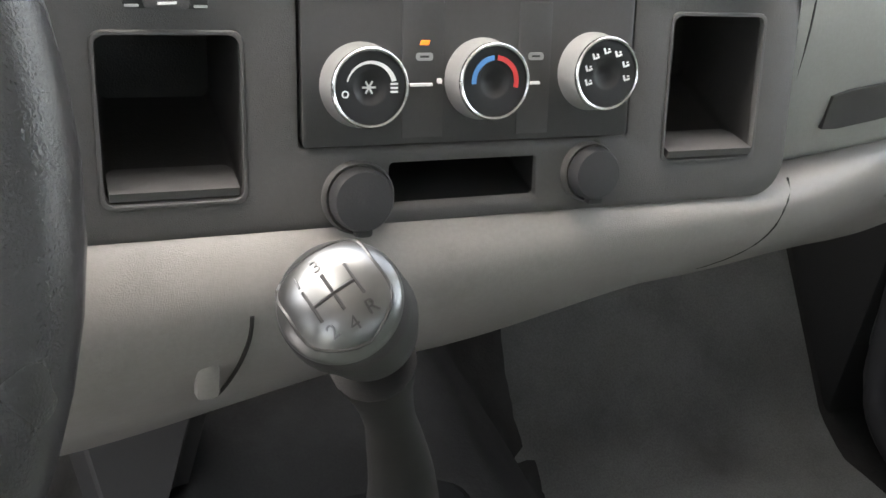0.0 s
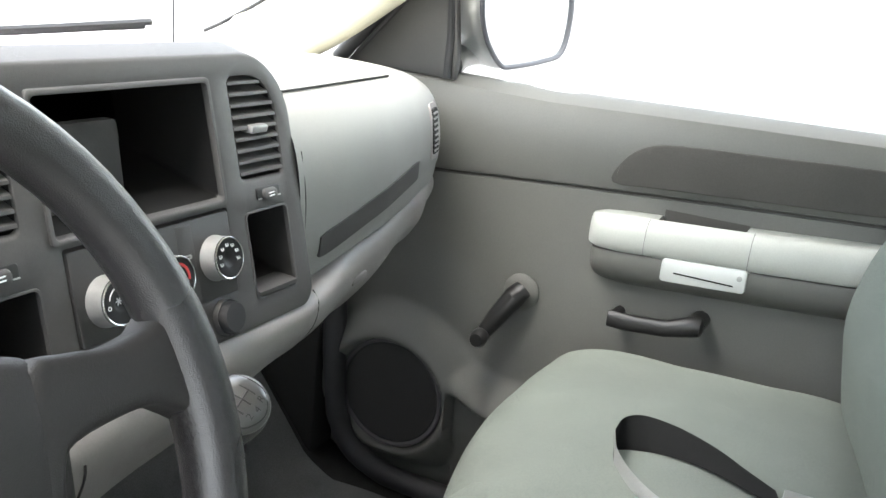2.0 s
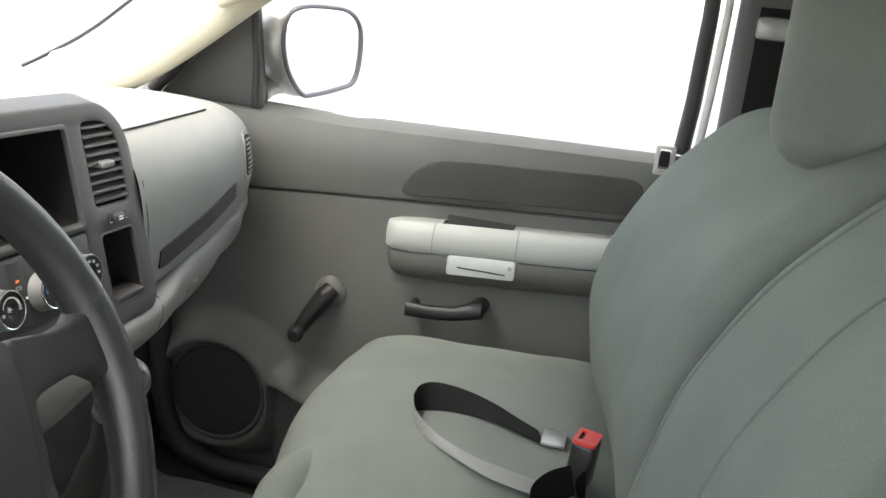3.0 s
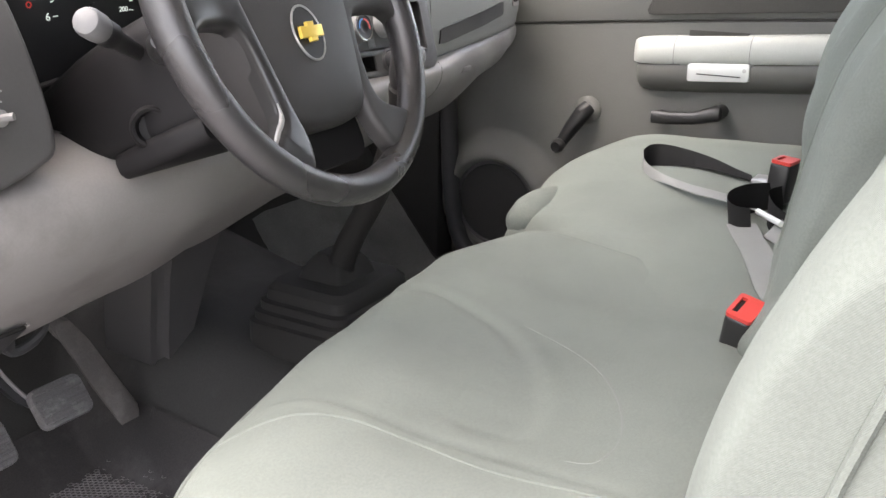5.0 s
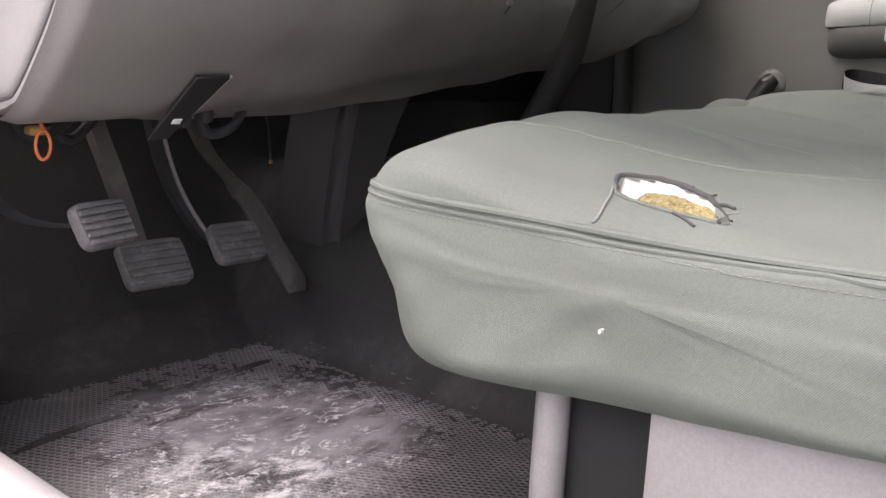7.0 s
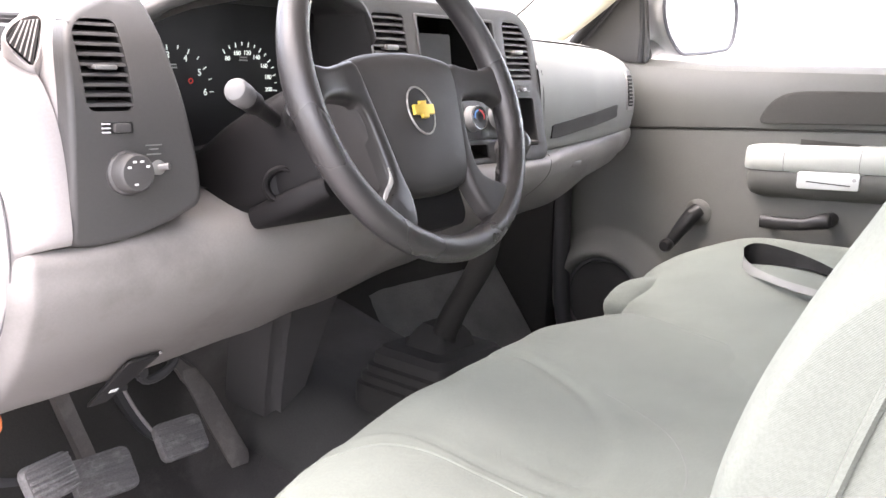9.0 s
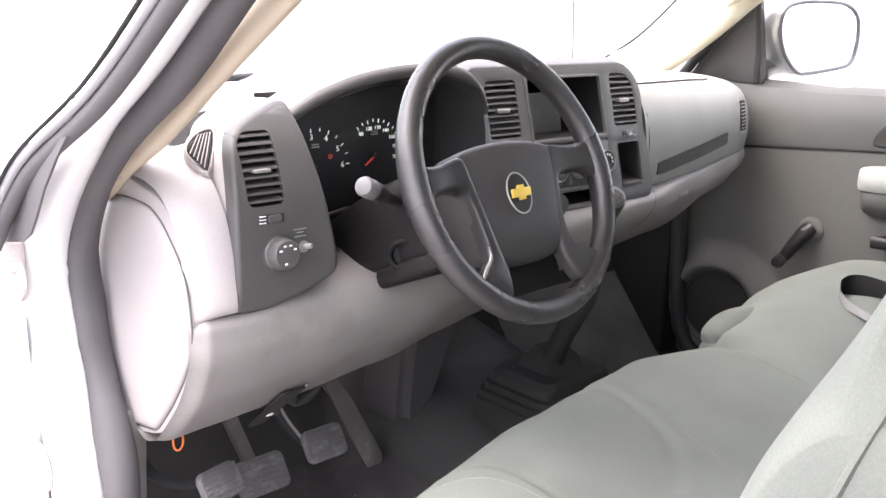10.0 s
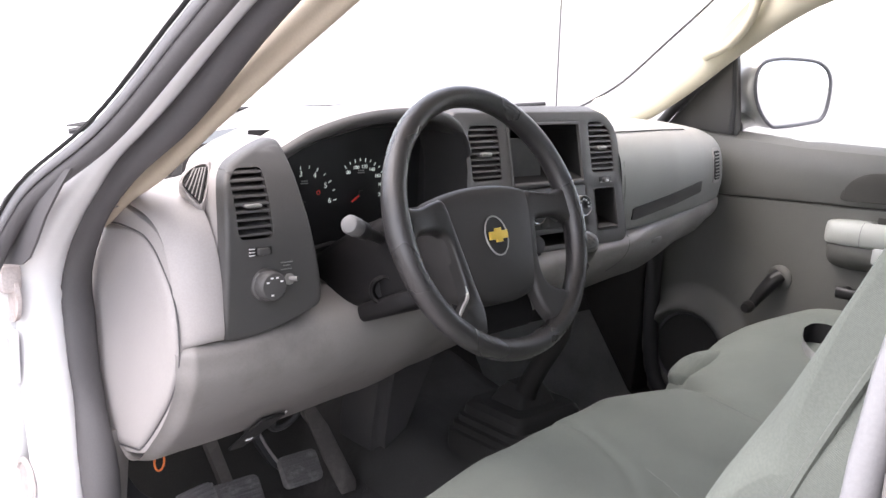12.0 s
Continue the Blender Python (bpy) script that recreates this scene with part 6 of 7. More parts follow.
lathe(bm, [(0.034, 0.0), (0.034, 0.004), (0.028, 0.005), (0.026, 0.001), (0, 0.001)], frame_on((-0.878, 0.165, 0.335), (-1, 0, 0)), 24)
part("ring", bm, M_RUST, grommet)
# windscreen
bm = bmesh.new()
g = []
for j in range(7):
    f = j / 6
    g.append([Vector((x * (1 - 0.06 * f), 0.60 - 0.10 * (x / 0.8) ** 2 - 0.62 * f, 0.775 + 0.40 * f)) for x in [-0.80 + 1.6 * i / 12 for i in range(13)]])
loft(bm, g, closed=False)
structure("window_1", bm, M_GLASS, "clear curved windscreen", "windscreen", 80).visible_shadow = False
bm = bmesh.new()
tube(bm, spline([(0.70, 0.562, 0.792), (0.725, 0.530, 0.815), (0.742, 0.445, 0.872), (0.687, 0.285, 0.978), (0.621, 0.125, 1.080), (0.56, 0.02, 1.15)], 4), 0.0025, 6)
structure("trim_4", bm, M_RUBBER, "thin black windscreen edge", "screen edge")
# body outside the screen: cowl and bonnet
bm = bmesh.new()
rbox(bm, (-0.58, 0.605, 0.64), (0.64, 0.68, 0.70), 0.015)
structure("trim_5", bm, M_RUBBER, "black plastic cowl below the windscreen", "cowl")
bonnet = thing("hood", (0, 1.5, 0.6), "white painted pickup hood", "hood")
bm = bmesh.new()
rows = []
for k in range(21):
    x = -0.86 + 1.72 * k / 20
    crown = 0.03 * (1 - (x / 0.86) ** 2)
    rows.append([Vector((x, y, z + crown - (0.10 if abs(x) > 0.85 else 0))) for y, z in ((0.62, 0.66), (0.63, 0.70), (0.74, 0.735), (0.86, 0.742), (1.2, 0.725), (1.7, 0.68), (2.0, 0.62), (2.06, 0.50))])
loft(bm, rows, closed=False)
part("hood_panel", bm, M_WHITE, bonnet, "", 60)
for x0, x1 in ((-0.62, -0.02), (0.08, 0.60)):
    wip = thing("windscreen_wiper", (x0, 0.66, 0.75), "black windscreen wiper resting on the cowl", "wiper", "windscreen wipers")
    bm = bmesh.new()
    tube(bm, [(x0, 0.66, 0.752), (x0 + 0.15, 0.63, 0.782), (x1, 0.60, 0.795)], 0.006, 6)
    part("wiper_arm", bm, M_RUBBER, wip)
    bm = bmesh.new()
    tube(bm, [(x0 + 0.12, 0.605, 0.788), (x1, 0.585, 0.802)], 0.005, 6)
    part("wiper_blade", bm, M_RUBBER, wip)
ant = thing("antenna", (0.86, 0.76, 0.70), "thin black whip antenna on the fender", "antenna")
bm = bmesh.new()
tube(bm, [(0.86, 0.76, 0.69), (0.86, 0.76, 0.85), (0.86, 0.762, 1.45)], 0.0018, 6)
part("mast", bm, M_RUBBER, ant)
bm = bmesh.new()
rbox(bm, (0.72, 0.70, -0.3), (0.90, 2.0, 0.70), 0.04, 3)
rbox(bm, (0.64, 0.565, 0.50), (0.90, 0.76, 0.715), 0.02, 3)
structure("trim_6", bm, M_WHITE, "white painted front fender", "fender")
bm = bmesh.new()
rbox(bm, (-0.90, 0.70, -0.3), (-0.72, 2.0, 0.70), 0.04, 3)
rbox(bm, (-0.90, 0.565, 0.50), (-0.58, 0.76, 0.715), 0.02, 3)
structure("trim_7", bm, M_WHITE, "white painted front fender", "fender")
# sill under the driver's door
bm = bmesh.new()
tube(bm, [(-0.85, 0.30, 0.07), (-0.845, 0.12, 0.05), (-0.84, -0.1, 0.042), (-0.84, -0.9, 0.042)], 0.05, 14)
structure("trim_8", bm, M_SILL, "pale scuffed door sill trim", "sill trim", 60)
bm = bmesh.new()
rbox(bm, (-0.96, -0.95, -0.22), (-0.87, 0.45, 0.0), 0.03, 3)
structure("trim_9", bm, M_WHITE, "white painted rocker panel", "rocker")
# rear pillars
bm = bmesh.new()
rbox(bm, (0.80, -1.15, 0.0), (0.88, -0.648, 1.22), 0.02, 3)
structure("pillar_5", bm, M_SEAL, "dark grey rear pillar trim", "pillar")
bm = bmesh.new()
tube(bm, spline([(-0.80, -0.86, 0.0), (-0.80, -0.872, 0.35), (-0.80, -0.879, 0.60), (-0.80, -0.890, 0.80), (-0.79, -0.93, 1.0), (-0.775, -0.96, 1.14)], 4), 0.010, 10)
structure("trim_10", bm, M_POSTSEAL, "pale grey rubber seal of the rear door post", "door seal", 60)
bm = bmesh.new()
rbox(bm, (-0.86, -1.15, -0.1), (-0.79, -0.912, 1.2), 0.01, 3)
structure("pillar_6", bm, M_TRIM, "grey rear door post trim", "pillar")
# opened driver's door, swung forward on its hinges
ddoor = thing("driver_door", (-0.92, 0.24, 0.0), "opened white driver door with black window frame", "car door")
DM = Matrix.Translation((-0.93, 0.24, 0)) @ pose(0, 0, 0, 0, 0, -90)
bm = bmesh.new()
rbox(bm, (-0.055, -1.05, 0.0), (0.055, -0.02, 0.74), 0.03, 3, DM)
part("door_shell", bm, M_WHITE, ddoor, "white painted door shell")
bm = bmesh.new()
rbox(bm, (0.050, -1.03, 0.03), (0.075, -0.06, 0.73), 0.02, 3, DM)
part("door_panel", bm, M_DOOR, ddoor, "grey plastic inner panel")
DF = spline([(-0.91, 0.16, 0.64), (-0.905, 0.11, 0.692), (-0.898, 0.03, 0.763), (-0.892, -0.158, 0.862), (-0.885, -0.312, 0.962), (-0.885, -0.5, 1.068), (-0.89, -0.62, 1.11)], 5)
DF = [p + Vector((0.010, 0.002, -0.012)) * soft(0.68, 0.85, p.z) for p in DF]
bm = bmesh.new()
tube(bm, DF, 0.0105, 12, flat=0.9)
part("frame_front", bm, M_SEAL, ddoor, "dark door frame edge", 60)
bm = bmesh.new()
tube(bm, [p + Vector((-0.010, -0.003, 0.013)) for p in DF], 0.005, 8)
part("frame_bead", bm, M_POSTSEAL, ddoor, "pale bead along the door frame", 60)
bm = bmesh.new()
tube(bm, [p + Vector((-0.016, -0.005, 0.020)) for p in DF], 0.0024, 6)
part("glass_run", bm, M_SHADOW, ddoor, "thin black glass seal", 60)
bm = bmesh.new()
plate(bm, [(-0.068, 0.797), (-0.033, 0.770), (0.012, 0.731), (0.047, 0.692), (0.070, 0.670), (0.100, 0.655), (0.186, 0.638), (0.186, 0.700), (0.150, 0.730), (0.06, 0.775)], [], 0.0, 0.003, lambda u, v, w: Vector((-0.893 - w, u, v)))
part("mirror_sail", bm, M_SEAL, ddoor, "dark grey mirror sail panel")

bm = bmesh.new()
plate(bm, [(p.x, p.y) for p in spline([(0.245, 0.63, 0), (0.19, 0.635, 0), (0.155, 0.60, 0), (0.165, 0.565, 0), (0.215, 0.555, 0), (0.25, 0.57, 0)], 4, True)], [], 0.0, 0.006, lambda u, v, w: Vector((-0.878 - w, u, v)), 0.002)
hinge = part("hinge", bm, M_RUST, ddoor, "dirty brown hinge leaf")
for y, z in ((0.205, 0.612), (0.232, 0.575)):
    bm = bmesh.new()
    lathe(bm, [(0.010, -0.001), (0.010, 0.006), (0.008, 0.008), (0, 0.008)], frame_on((-0.884, y, z), (-1, 0, 0)), 6)
    part("bolt", bm, M_WHITE, hinge)
bm = bmesh.new()
rbox(bm, (-0.90, 0.165, 0.600), (-0.872, 0.235, 0.640), 0.008, 2)
part("hinge_knuckle", bm, M_RUST, hinge, "pale rusty hinge knuckle")

# ---- seats ----
def cushion(bm, x0, x1, prof, r, shift=lambda x: 0.0, lift=lambda x, y: 0.0, side=lambda y, z: 0.0, n=26, steps=5):
    """A padded block: a profile of (y, z), swept from x0 to x1 with rounded ends."""
    cy = sum(p[0] for p in prof) / len(prof)
    cz = sum(p[1] for p in prof) / len(prof)
    P = spline([(0, y, z) for y, z in prof], steps, True)
    st = [(x0 + r * (1 - math.cos(radians(15 * k))), r * (1 - math.sin(radians(15 * k)))) for k in range(7)]
    mid = [(x0 + r + (x1 - x0 - 2 * r) * k / n, 0.0) for k in range(1, n)]
    end = [(x1 - (a - x0), b) for a, b in reversed(st)]
    core = [(x0, r, s) for s in (0.06, 0.2, 0.35, 0.5, 0.62, 0.74, 0.83, 0.90, 0.96)]
    rings = []
    for x, inset, s in core + [(a, b, 1.0) for a, b in st + mid + end] + [(x1, r, s) for _, _, s in reversed(core)]:
        ring = []
        for p in P:
            v = Vector((0, p.y - cy, p.z - cz))
            k = max(0.0, 1 - inset / max(v.length, 1e-6)) * s
            y, z = cy + v.y * k, cz + v.z * k
            dx = side(y, z) * soft(0, 0.5, (x0 + r - x) / r) if x < x0 + r else 0.0
            ring.append(Vector((x + dx, y + shift(x), z + lift(x, y) * soft(0.27, 0.36, z))))
        rings.append(ring)
    loft(bm, rings)
    return bm


DRIVE = [(-0.335, 0.208), (-0.295, 0.264), (-0.270, 0.318), (-0.270, 0.345), (-0.298, 0.378), (-0.355, 0.394), (-0.46, 0.384), (-0.60, 0.374), (-0.72, 0.372), (-0.80, 0.33), (-0.80, 0.25), (-0.70, 0.235), (-0.50, 0.218)]
dseat = thing("driver_seat", (-0.4, -0.5, 0.02), "grey cloth driver seat with a torn cushion edge", "seat")


BOLSTER = [(p.x, p.y) for p in spline([(-0.600, -0.245, 0), (-0.565, -0.265, 0), (-0.530, -0.298, 0), (-0.508, -0.345, 0), (-0.498, -0.41, 0), (-0.490, -0.48, 0), (-0.478, -0.55, 0), (-0.470, -0.64, 0)], 6)]
CREASE = [(p.x, p.y) for p in spline([(-0.177, -0.25, 0), (-0.195, -0.30, 0), (-0.212, -0.373, 0), (-0.243, -0.461, 0), (-0.300, -0.515, 0), (-0.371, -0.547, 0), (-0.425, -0.543, 0), (-0.438, -0.506, 0)], 6)]
FOLD = [(p.x, p.y) for p in spline([(-0.296, -0.487, 0), (-0.335, -0.512, 0), (-0.360, -0.526, 0), (-0.40, -0.525, 0)], 6)]


def line_gap(x, y, line):
    """Distance from a line of (x, y), positive to its left."""
    best, sign = 9.0, 1.0
    for (ax, ay), (bx, by) in zip(line, line[1:]):
        dx, dy = bx - ax, by - ay
        t = max(0.0, min(1.0, ((x - ax) * dx + (y - ay) * dy) / (dx * dx + dy * dy)))
        d = math.hypot(x - ax - dx * t, y - ay - dy * t)
        if d < best:
            best, sign = d, 1.0 if dx * (y - ay) - dy * (x - ax) > 0 else -1.0
    return best * sign


def drive_lift(x, y):
    w = noise.noise(Vector((x * 4.0, y * 4.0, 5)))
    b = -0.030 * (1 - soft(-0.662, -0.50, x)) * (0.35 + 0.65 * soft(-0.27, -0.40, y)) - 0.012 * math.exp(-((x + 0.37) / 0.13) ** 2 - ((y + 0.52) / 0.10) ** 2)
    if y > -0.70:
        g = line_gap(x, y, BOLSTER)
        b += 0.0016 * math.exp(-(g / 0.006) ** 2) - 0.0016 * math.exp(-((g - 0.012) / 0.008) ** 2)
        g = line_gap(x, y, CREASE)
        b += -0.0030 * math.exp(-(g / 0.007) ** 2) + 0.0012 * math.exp(-((g - 0.018) / 0.014) ** 2)
        b -= 0.0018 * math.exp(-(line_gap(x, y, FOLD) / 0.005) ** 2)
    b += 0.0025 * noise.noise(Vector((x * 16 + y * 5, y * 10, 7))) - 0.013 * math.exp(-((x + 0.50) / 0.085) ** 2) * soft(-0.45, -0.30, y)
    return b + 0.006 * w + 0.012 * soft(-0.10, 0.12, x) - 0.075 * soft(0.05, 0.16, x)


def side_folds(y, z):
    """Slack cloth on the side of the driver cushion."""
    f = noise.noise(Vector((y * 9 - z * 22, z * 5 + y * 4, 3))) * 0.0024 + noise.noise(Vector((y * 26 + z * 30, z * 9, 6))) * 0.0016 + noise.noise(Vector((y * 70 + z * 45, z * 16, 8))) * 0.0010
    return (f - 0.004) * soft(0.335, 0.30, z) + 0.019 * max(0.0, min(1.0, (0.335 - z) / 0.13))


FRONT = [(-0.67, 0.003), (-0.655, 0.005), (-0.62, 0.020), (-0.591, 0.034), (-0.523, 0.057), (-0.439, 0.076), (-0.349, 0.088), (-0.259, 0.100), (-0.15, 0.119), (-0.05, 0.129)]


def front_shift(x):
    return ease(x, FRONT) - 0.06 * soft(-0.06, 0.10, x)


bm = bmesh.new()
cushion(bm, -0.662, 0.30, DRIVE, 0.035, front_shift, drive_lift, side_folds, n=170, steps=13)
dcush = part("seat_cushion", bm, M_SEAT, dseat, "grey-green cloth cushion", 80)
TOPS = [v.co.copy() for v in dcush.data.vertices if v.co.z > 0.33]


def seat_height(x, y):
    near = sorted(((v.x - x) ** 2 + (v.y - y) ** 2, v.z) for v in TOPS)[:3]
    ws = [1 / (d + 1e-7) for d, z in near]
    return sum(w * z for w, (d, z) in zip(ws, near)) / sum(ws)


for nm, line in (("bolster_seam", BOLSTER), ("round_crease", CREASE[10:])):
    bm = bmesh.new()
    pts = [Vector((x, y, seat_height(x, y) + (-0.0004 if nm == "bolster_seam" else -0.0012))) for x, y in line]
    tube(bm, pts, [0.0016 * min(1.0, 0.3 + k / 4, 0.3 + (len(pts) - 1 - k) / 4) for k in range(len(pts))], 6)
    part(nm, bm, M_SEAT if nm == "bolster_seam" else M_FOLD, dcush)
# piping along the edge
SEAMP = [(x, -0.271 + front_shift(x) - 0.001, 0.344) for x in (-0.05, -0.20, -0.35, -0.50, -0.60)] + [(-0.640, -0.262, 0.344), (-0.660, -0.297, 0.343), (-0.6645, -0.37, 0.341), (-0.6645, -0.46, 0.343), (-0.6645, -0.56, 0.347), (-0.6645, -0.66, 0.356), (-0.664, -0.74, 0.362)]
skin = BVHTree.FromPolygons([v.co for v in dcush.data.vertices], [p.vertices[:] for p in dcush.data.polygons])


def on_skin(p, off):
    """The nearest place on the driver cushion, lifted by off."""
    q, way, _, _ = skin.find_nearest(p)
    return q + way * off


SEAM = [on_skin(p, 0.0011) for p in spline(SEAMP, 5)]
for _ in range(6):
    SEAM = SEAM[:1] + [(a + b * 2 + c) / 4 for a, b, c in zip(SEAM, SEAM[1:], SEAM[2:])] + SEAM[-1:]
bm = bmesh.new()
tube(bm, SEAM, 0.0027, 8)
part("piping", bm, M_SEAT, dcush)
bm = bmesh.new()
tube(bm, [on_skin(p + Vector((0, 0, -0.0062)), 0.0002) for p in SEAM], 0.0016, 6)
part("seam_allowance", bm, M_SEAT, dcush)
bm = bmesh.new()
for a, b in zip(SEAM, SEAM[1:]):
    if a.x > -0.652:
        continue
    n = max(1, int((b - a).length / 0.0048))
    for k in range(n):
        p = a.lerp(b, (k + 0.2) / n) + Vector((0, 0, -0.0105))
        tube(bm, [on_skin(p, 0.0002), on_skin(p + (b - a).normalized() * 0.0031, 0.0002)], 0.0005, 5)
part("stitching", bm, M_FOLD, dcush, "dark stitched seam below the piping")


DBACK = [(-0.682, 0.36), (-0.669, 0.43), (-0.671, 0.50), (-0.686, 0.57), (-0.711, 0.635), (-0.744, 0.70), (-0.772, 0.755), (-0.798, 0.81), (-0.825, 0.865), (-0.862, 0.90), (-0.91, 0.905), (-0.935, 0.87), (-0.90, 0.75), (-0.83, 0.50), (-0.80, 0.36)]
PBACK = [(-0.535, 0.36), (-0.512, 0.43), (-0.498, 0.50), (-0.490, 0.56), (-0.498, 0.62), (-0.518, 0.68), (-0.568, 0.77), (-0.628, 0.84), (-0.68, 0.885), (-0.74, 0.90), (-0.78, 0.86), (-0.74, 0.75), (-0.68, 0.50), (-0.66, 0.36)]


MBACK = [(-0.452, 0.36), (-0.462, 0.43), (-0.472, 0.50), (-0.483, 0.56), (-0.496, 0.62), (-0.517, 0.68)] + PBACK[6:]


def back(name, x0, x1, prof, ref, skew, parent, label, r=0.05, dish=0.014):
    bm = bmesh.new()
    cushion(bm, x0, x1, prof, r, n=40, steps=9, side=lambda y, z: 0.006 * noise.noise(Vector((y * 16 + z * 12, z * 6 - y * 4, 2))) - 0.003, shift=lambda x: skew * (x - ref) - dish * math.exp(-((x - (x0 + x1) / 2) / ((x1 - x0) * 0.28)) ** 2))
    return part(name, bm, M_SEAT, parent, label, 80)


back("backrest", -0.660, -0.17, DBACK, -0.62, 0.0, dseat, "grey-green cloth backrest", 0.05, 0.035)
bm = bmesh.new()
tube(bm, spline([(-0.661, -0.745, 0.40), (-0.662, -0.745, 0.50), (-0.662, -0.775, 0.62), (-0.662, -0.82, 0.74), (-0.660, -0.865, 0.84)], 5), 0.0035, 6)
part("back_piping", bm, M_SEAT, dseat)
bm = bmesh.new()
rbox(bm, (-0.52, -0.97, 0.92), (-0.28, -0.87, 1.09), 0.045, 4)
part("headrest", bm, M_SEAT, dseat, "grey cloth headrest")
# seat stand
bm = bmesh.new()
tube(bm, spline([(-0.610, -0.426, 0.24), (-0.610, -0.426, 0.12), (-0.606, -0.43, 0.05), (-0.59, -0.45, 0.02)], 4), 0.013, 10)
part("seat_leg", bm, M_STAND, dseat, "pale painted tube leg")
bm = bmesh.new()
rbox(bm, (-0.63, -0.66, 0.02), (-0.60, -0.51, 0.25), 0.006)
part("seat_riser", bm, M_STAND, dseat, "pale painted steel riser")
# plain black block put in as the shade below the driver cushion
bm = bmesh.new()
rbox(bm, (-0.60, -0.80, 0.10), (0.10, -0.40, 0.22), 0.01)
part("under_seat_shade", bm, M_SHADOW, dseat)
# torn hole with foam showing
RIP = spline([(-0.6035, -0.4593, 0), (-0.5787, -0.4506, 0), (-0.567, -0.4626, 0), (-0.5627, -0.4849, 0), (-0.5807, -0.5164, 0), (-0.5943, -0.5272, 0), (-0.603, -0.5347, 0), (-0.6289, -0.548, 0), (-0.6295, -0.5307, 0), (-0.6288, -0.5125, 0), (-0.6244, -0.4911, 0), (-0.618, -0.4698, 0)], 6, True)
RIP = [Vector((-0.603 + (p.x + 0.600) * 0.77 + 0.0012 * noise.noise(p * 330), p.y + 0.0012 * noise.noise(p * 290), 0)) for p in RIP]
PITH = spline([(-0.608, -0.4774, 0), (-0.5997, -0.479, 0), (-0.5928, -0.4876, 0), (-0.5907, -0.5042, 0), (-0.6028, -0.5285, 0), (-0.6133, -0.5362, 0), (-0.6205, -0.5253, 0), (-0.6235, -0.5105, 0), (-0.6195, -0.488, 0)], 6, True)
PITH = [Vector((-0.603 + (p.x + 0.600) * 0.77, p.y, 0)) for p in PITH]


def tear(x, y, up):
    """A place on the driver cushion near the tear, raised by up."""
    q, way, _, _ = skin.find_nearest(Vector((x, y, seat_height(x, y))))
    return q + way * (up if way.z > 0 else -up)


def inside(x, y, loop, s):
    """Whether a place lies in a loop drawn in by the factor s about its middle."""
    mid = sum(loop, Vector()) / len(loop)
    x, y = mid.x + (x - mid.x) / s, mid.y + (y - mid.y) / s
    hits = 0
    for a, b in zip(loop, loop[1:] + loop[:1]):
        if (a.y > y) != (b.y > y) and x < a.x + (y - a.y) / (b.y - a.y) * (b.x - a.x):
            hits += 1
    return hits % 2 == 1


def patch(loop, rows, ruffle=0.0):
    bm = bmesh.new()
    mid = sum(loop, Vector()) / len(loop)
    rings = []
    for f, up in rows:
        rings.append([tear(mid.x + (p.x - mid.x) * f, mid.y + (p.y - mid.y) * f, up + ruffle * noise.noise(Vector((p.x * 260, p.y * 260, f * 9)))) for p in loop])
    loft(bm, rings, caps=False)
    bm.faces.new([bm.verts.new(p) for p in rings[-1]])
    return bm


hole = thing("torn_hole", tear(-0.60, -0.50, 0.0), "torn hole in the seat cloth showing yellow foam", "tear")
part("cover_backing", patch(RIP, ((1.03, 0.0004), (0.96, -0.0004), (0.85, -0.0022), (0.5, -0.0030), (0.05, -0.0030))), M_FELT, hole, "white felt backing")
part("foam", patch(PITH, ((1.0, -0.0030), (0.95, -0.0006), (0.82, 0.0003), (0.66, -0.0003), (0.5, 0.0004), (0.34, -0.0002), (0.18, 0.0004), (0.03, 0.0)), 0.0022), M_FOAM, hole, "crumbling yellow foam")
# dark rim of the tear: frayed cloth and the shadow gap in one colour
EDGE = [tear(p.x, p.y, 0.0006 + 0.0008 * abs(noise.noise(p * 130))) for p in RIP]
bm = bmesh.new()
tube(bm, EDGE, [(0.0004 + 0.0016 * soft(-0.605, -0.592, p.x)) * (0.7 + 0.9 * abs(noise.noise(p * 170 + Vector((3, 0, 0))))) + 0.0003 for p in RIP], 6, wrap=True)
part("frayed_edge", bm, M_FRAY, hole, "dark frayed cloth edge with its shadow gap painted in")
# the near edge of the cloth is turned over and pale
NEAR = [p for p in RIP if p.x < -0.612]
NEAR.sort(key=lambda p: -p.y)
bm = bmesh.new()
tube(bm, [tear(p.x - 0.0022, p.y, 0.0008) for p in NEAR], [0.0013 + 0.0006 * noise.noise(p * 150) for p in NEAR], 7)
part("turned_edge", bm, M_SEAT, hole, "turned pale cloth edge")
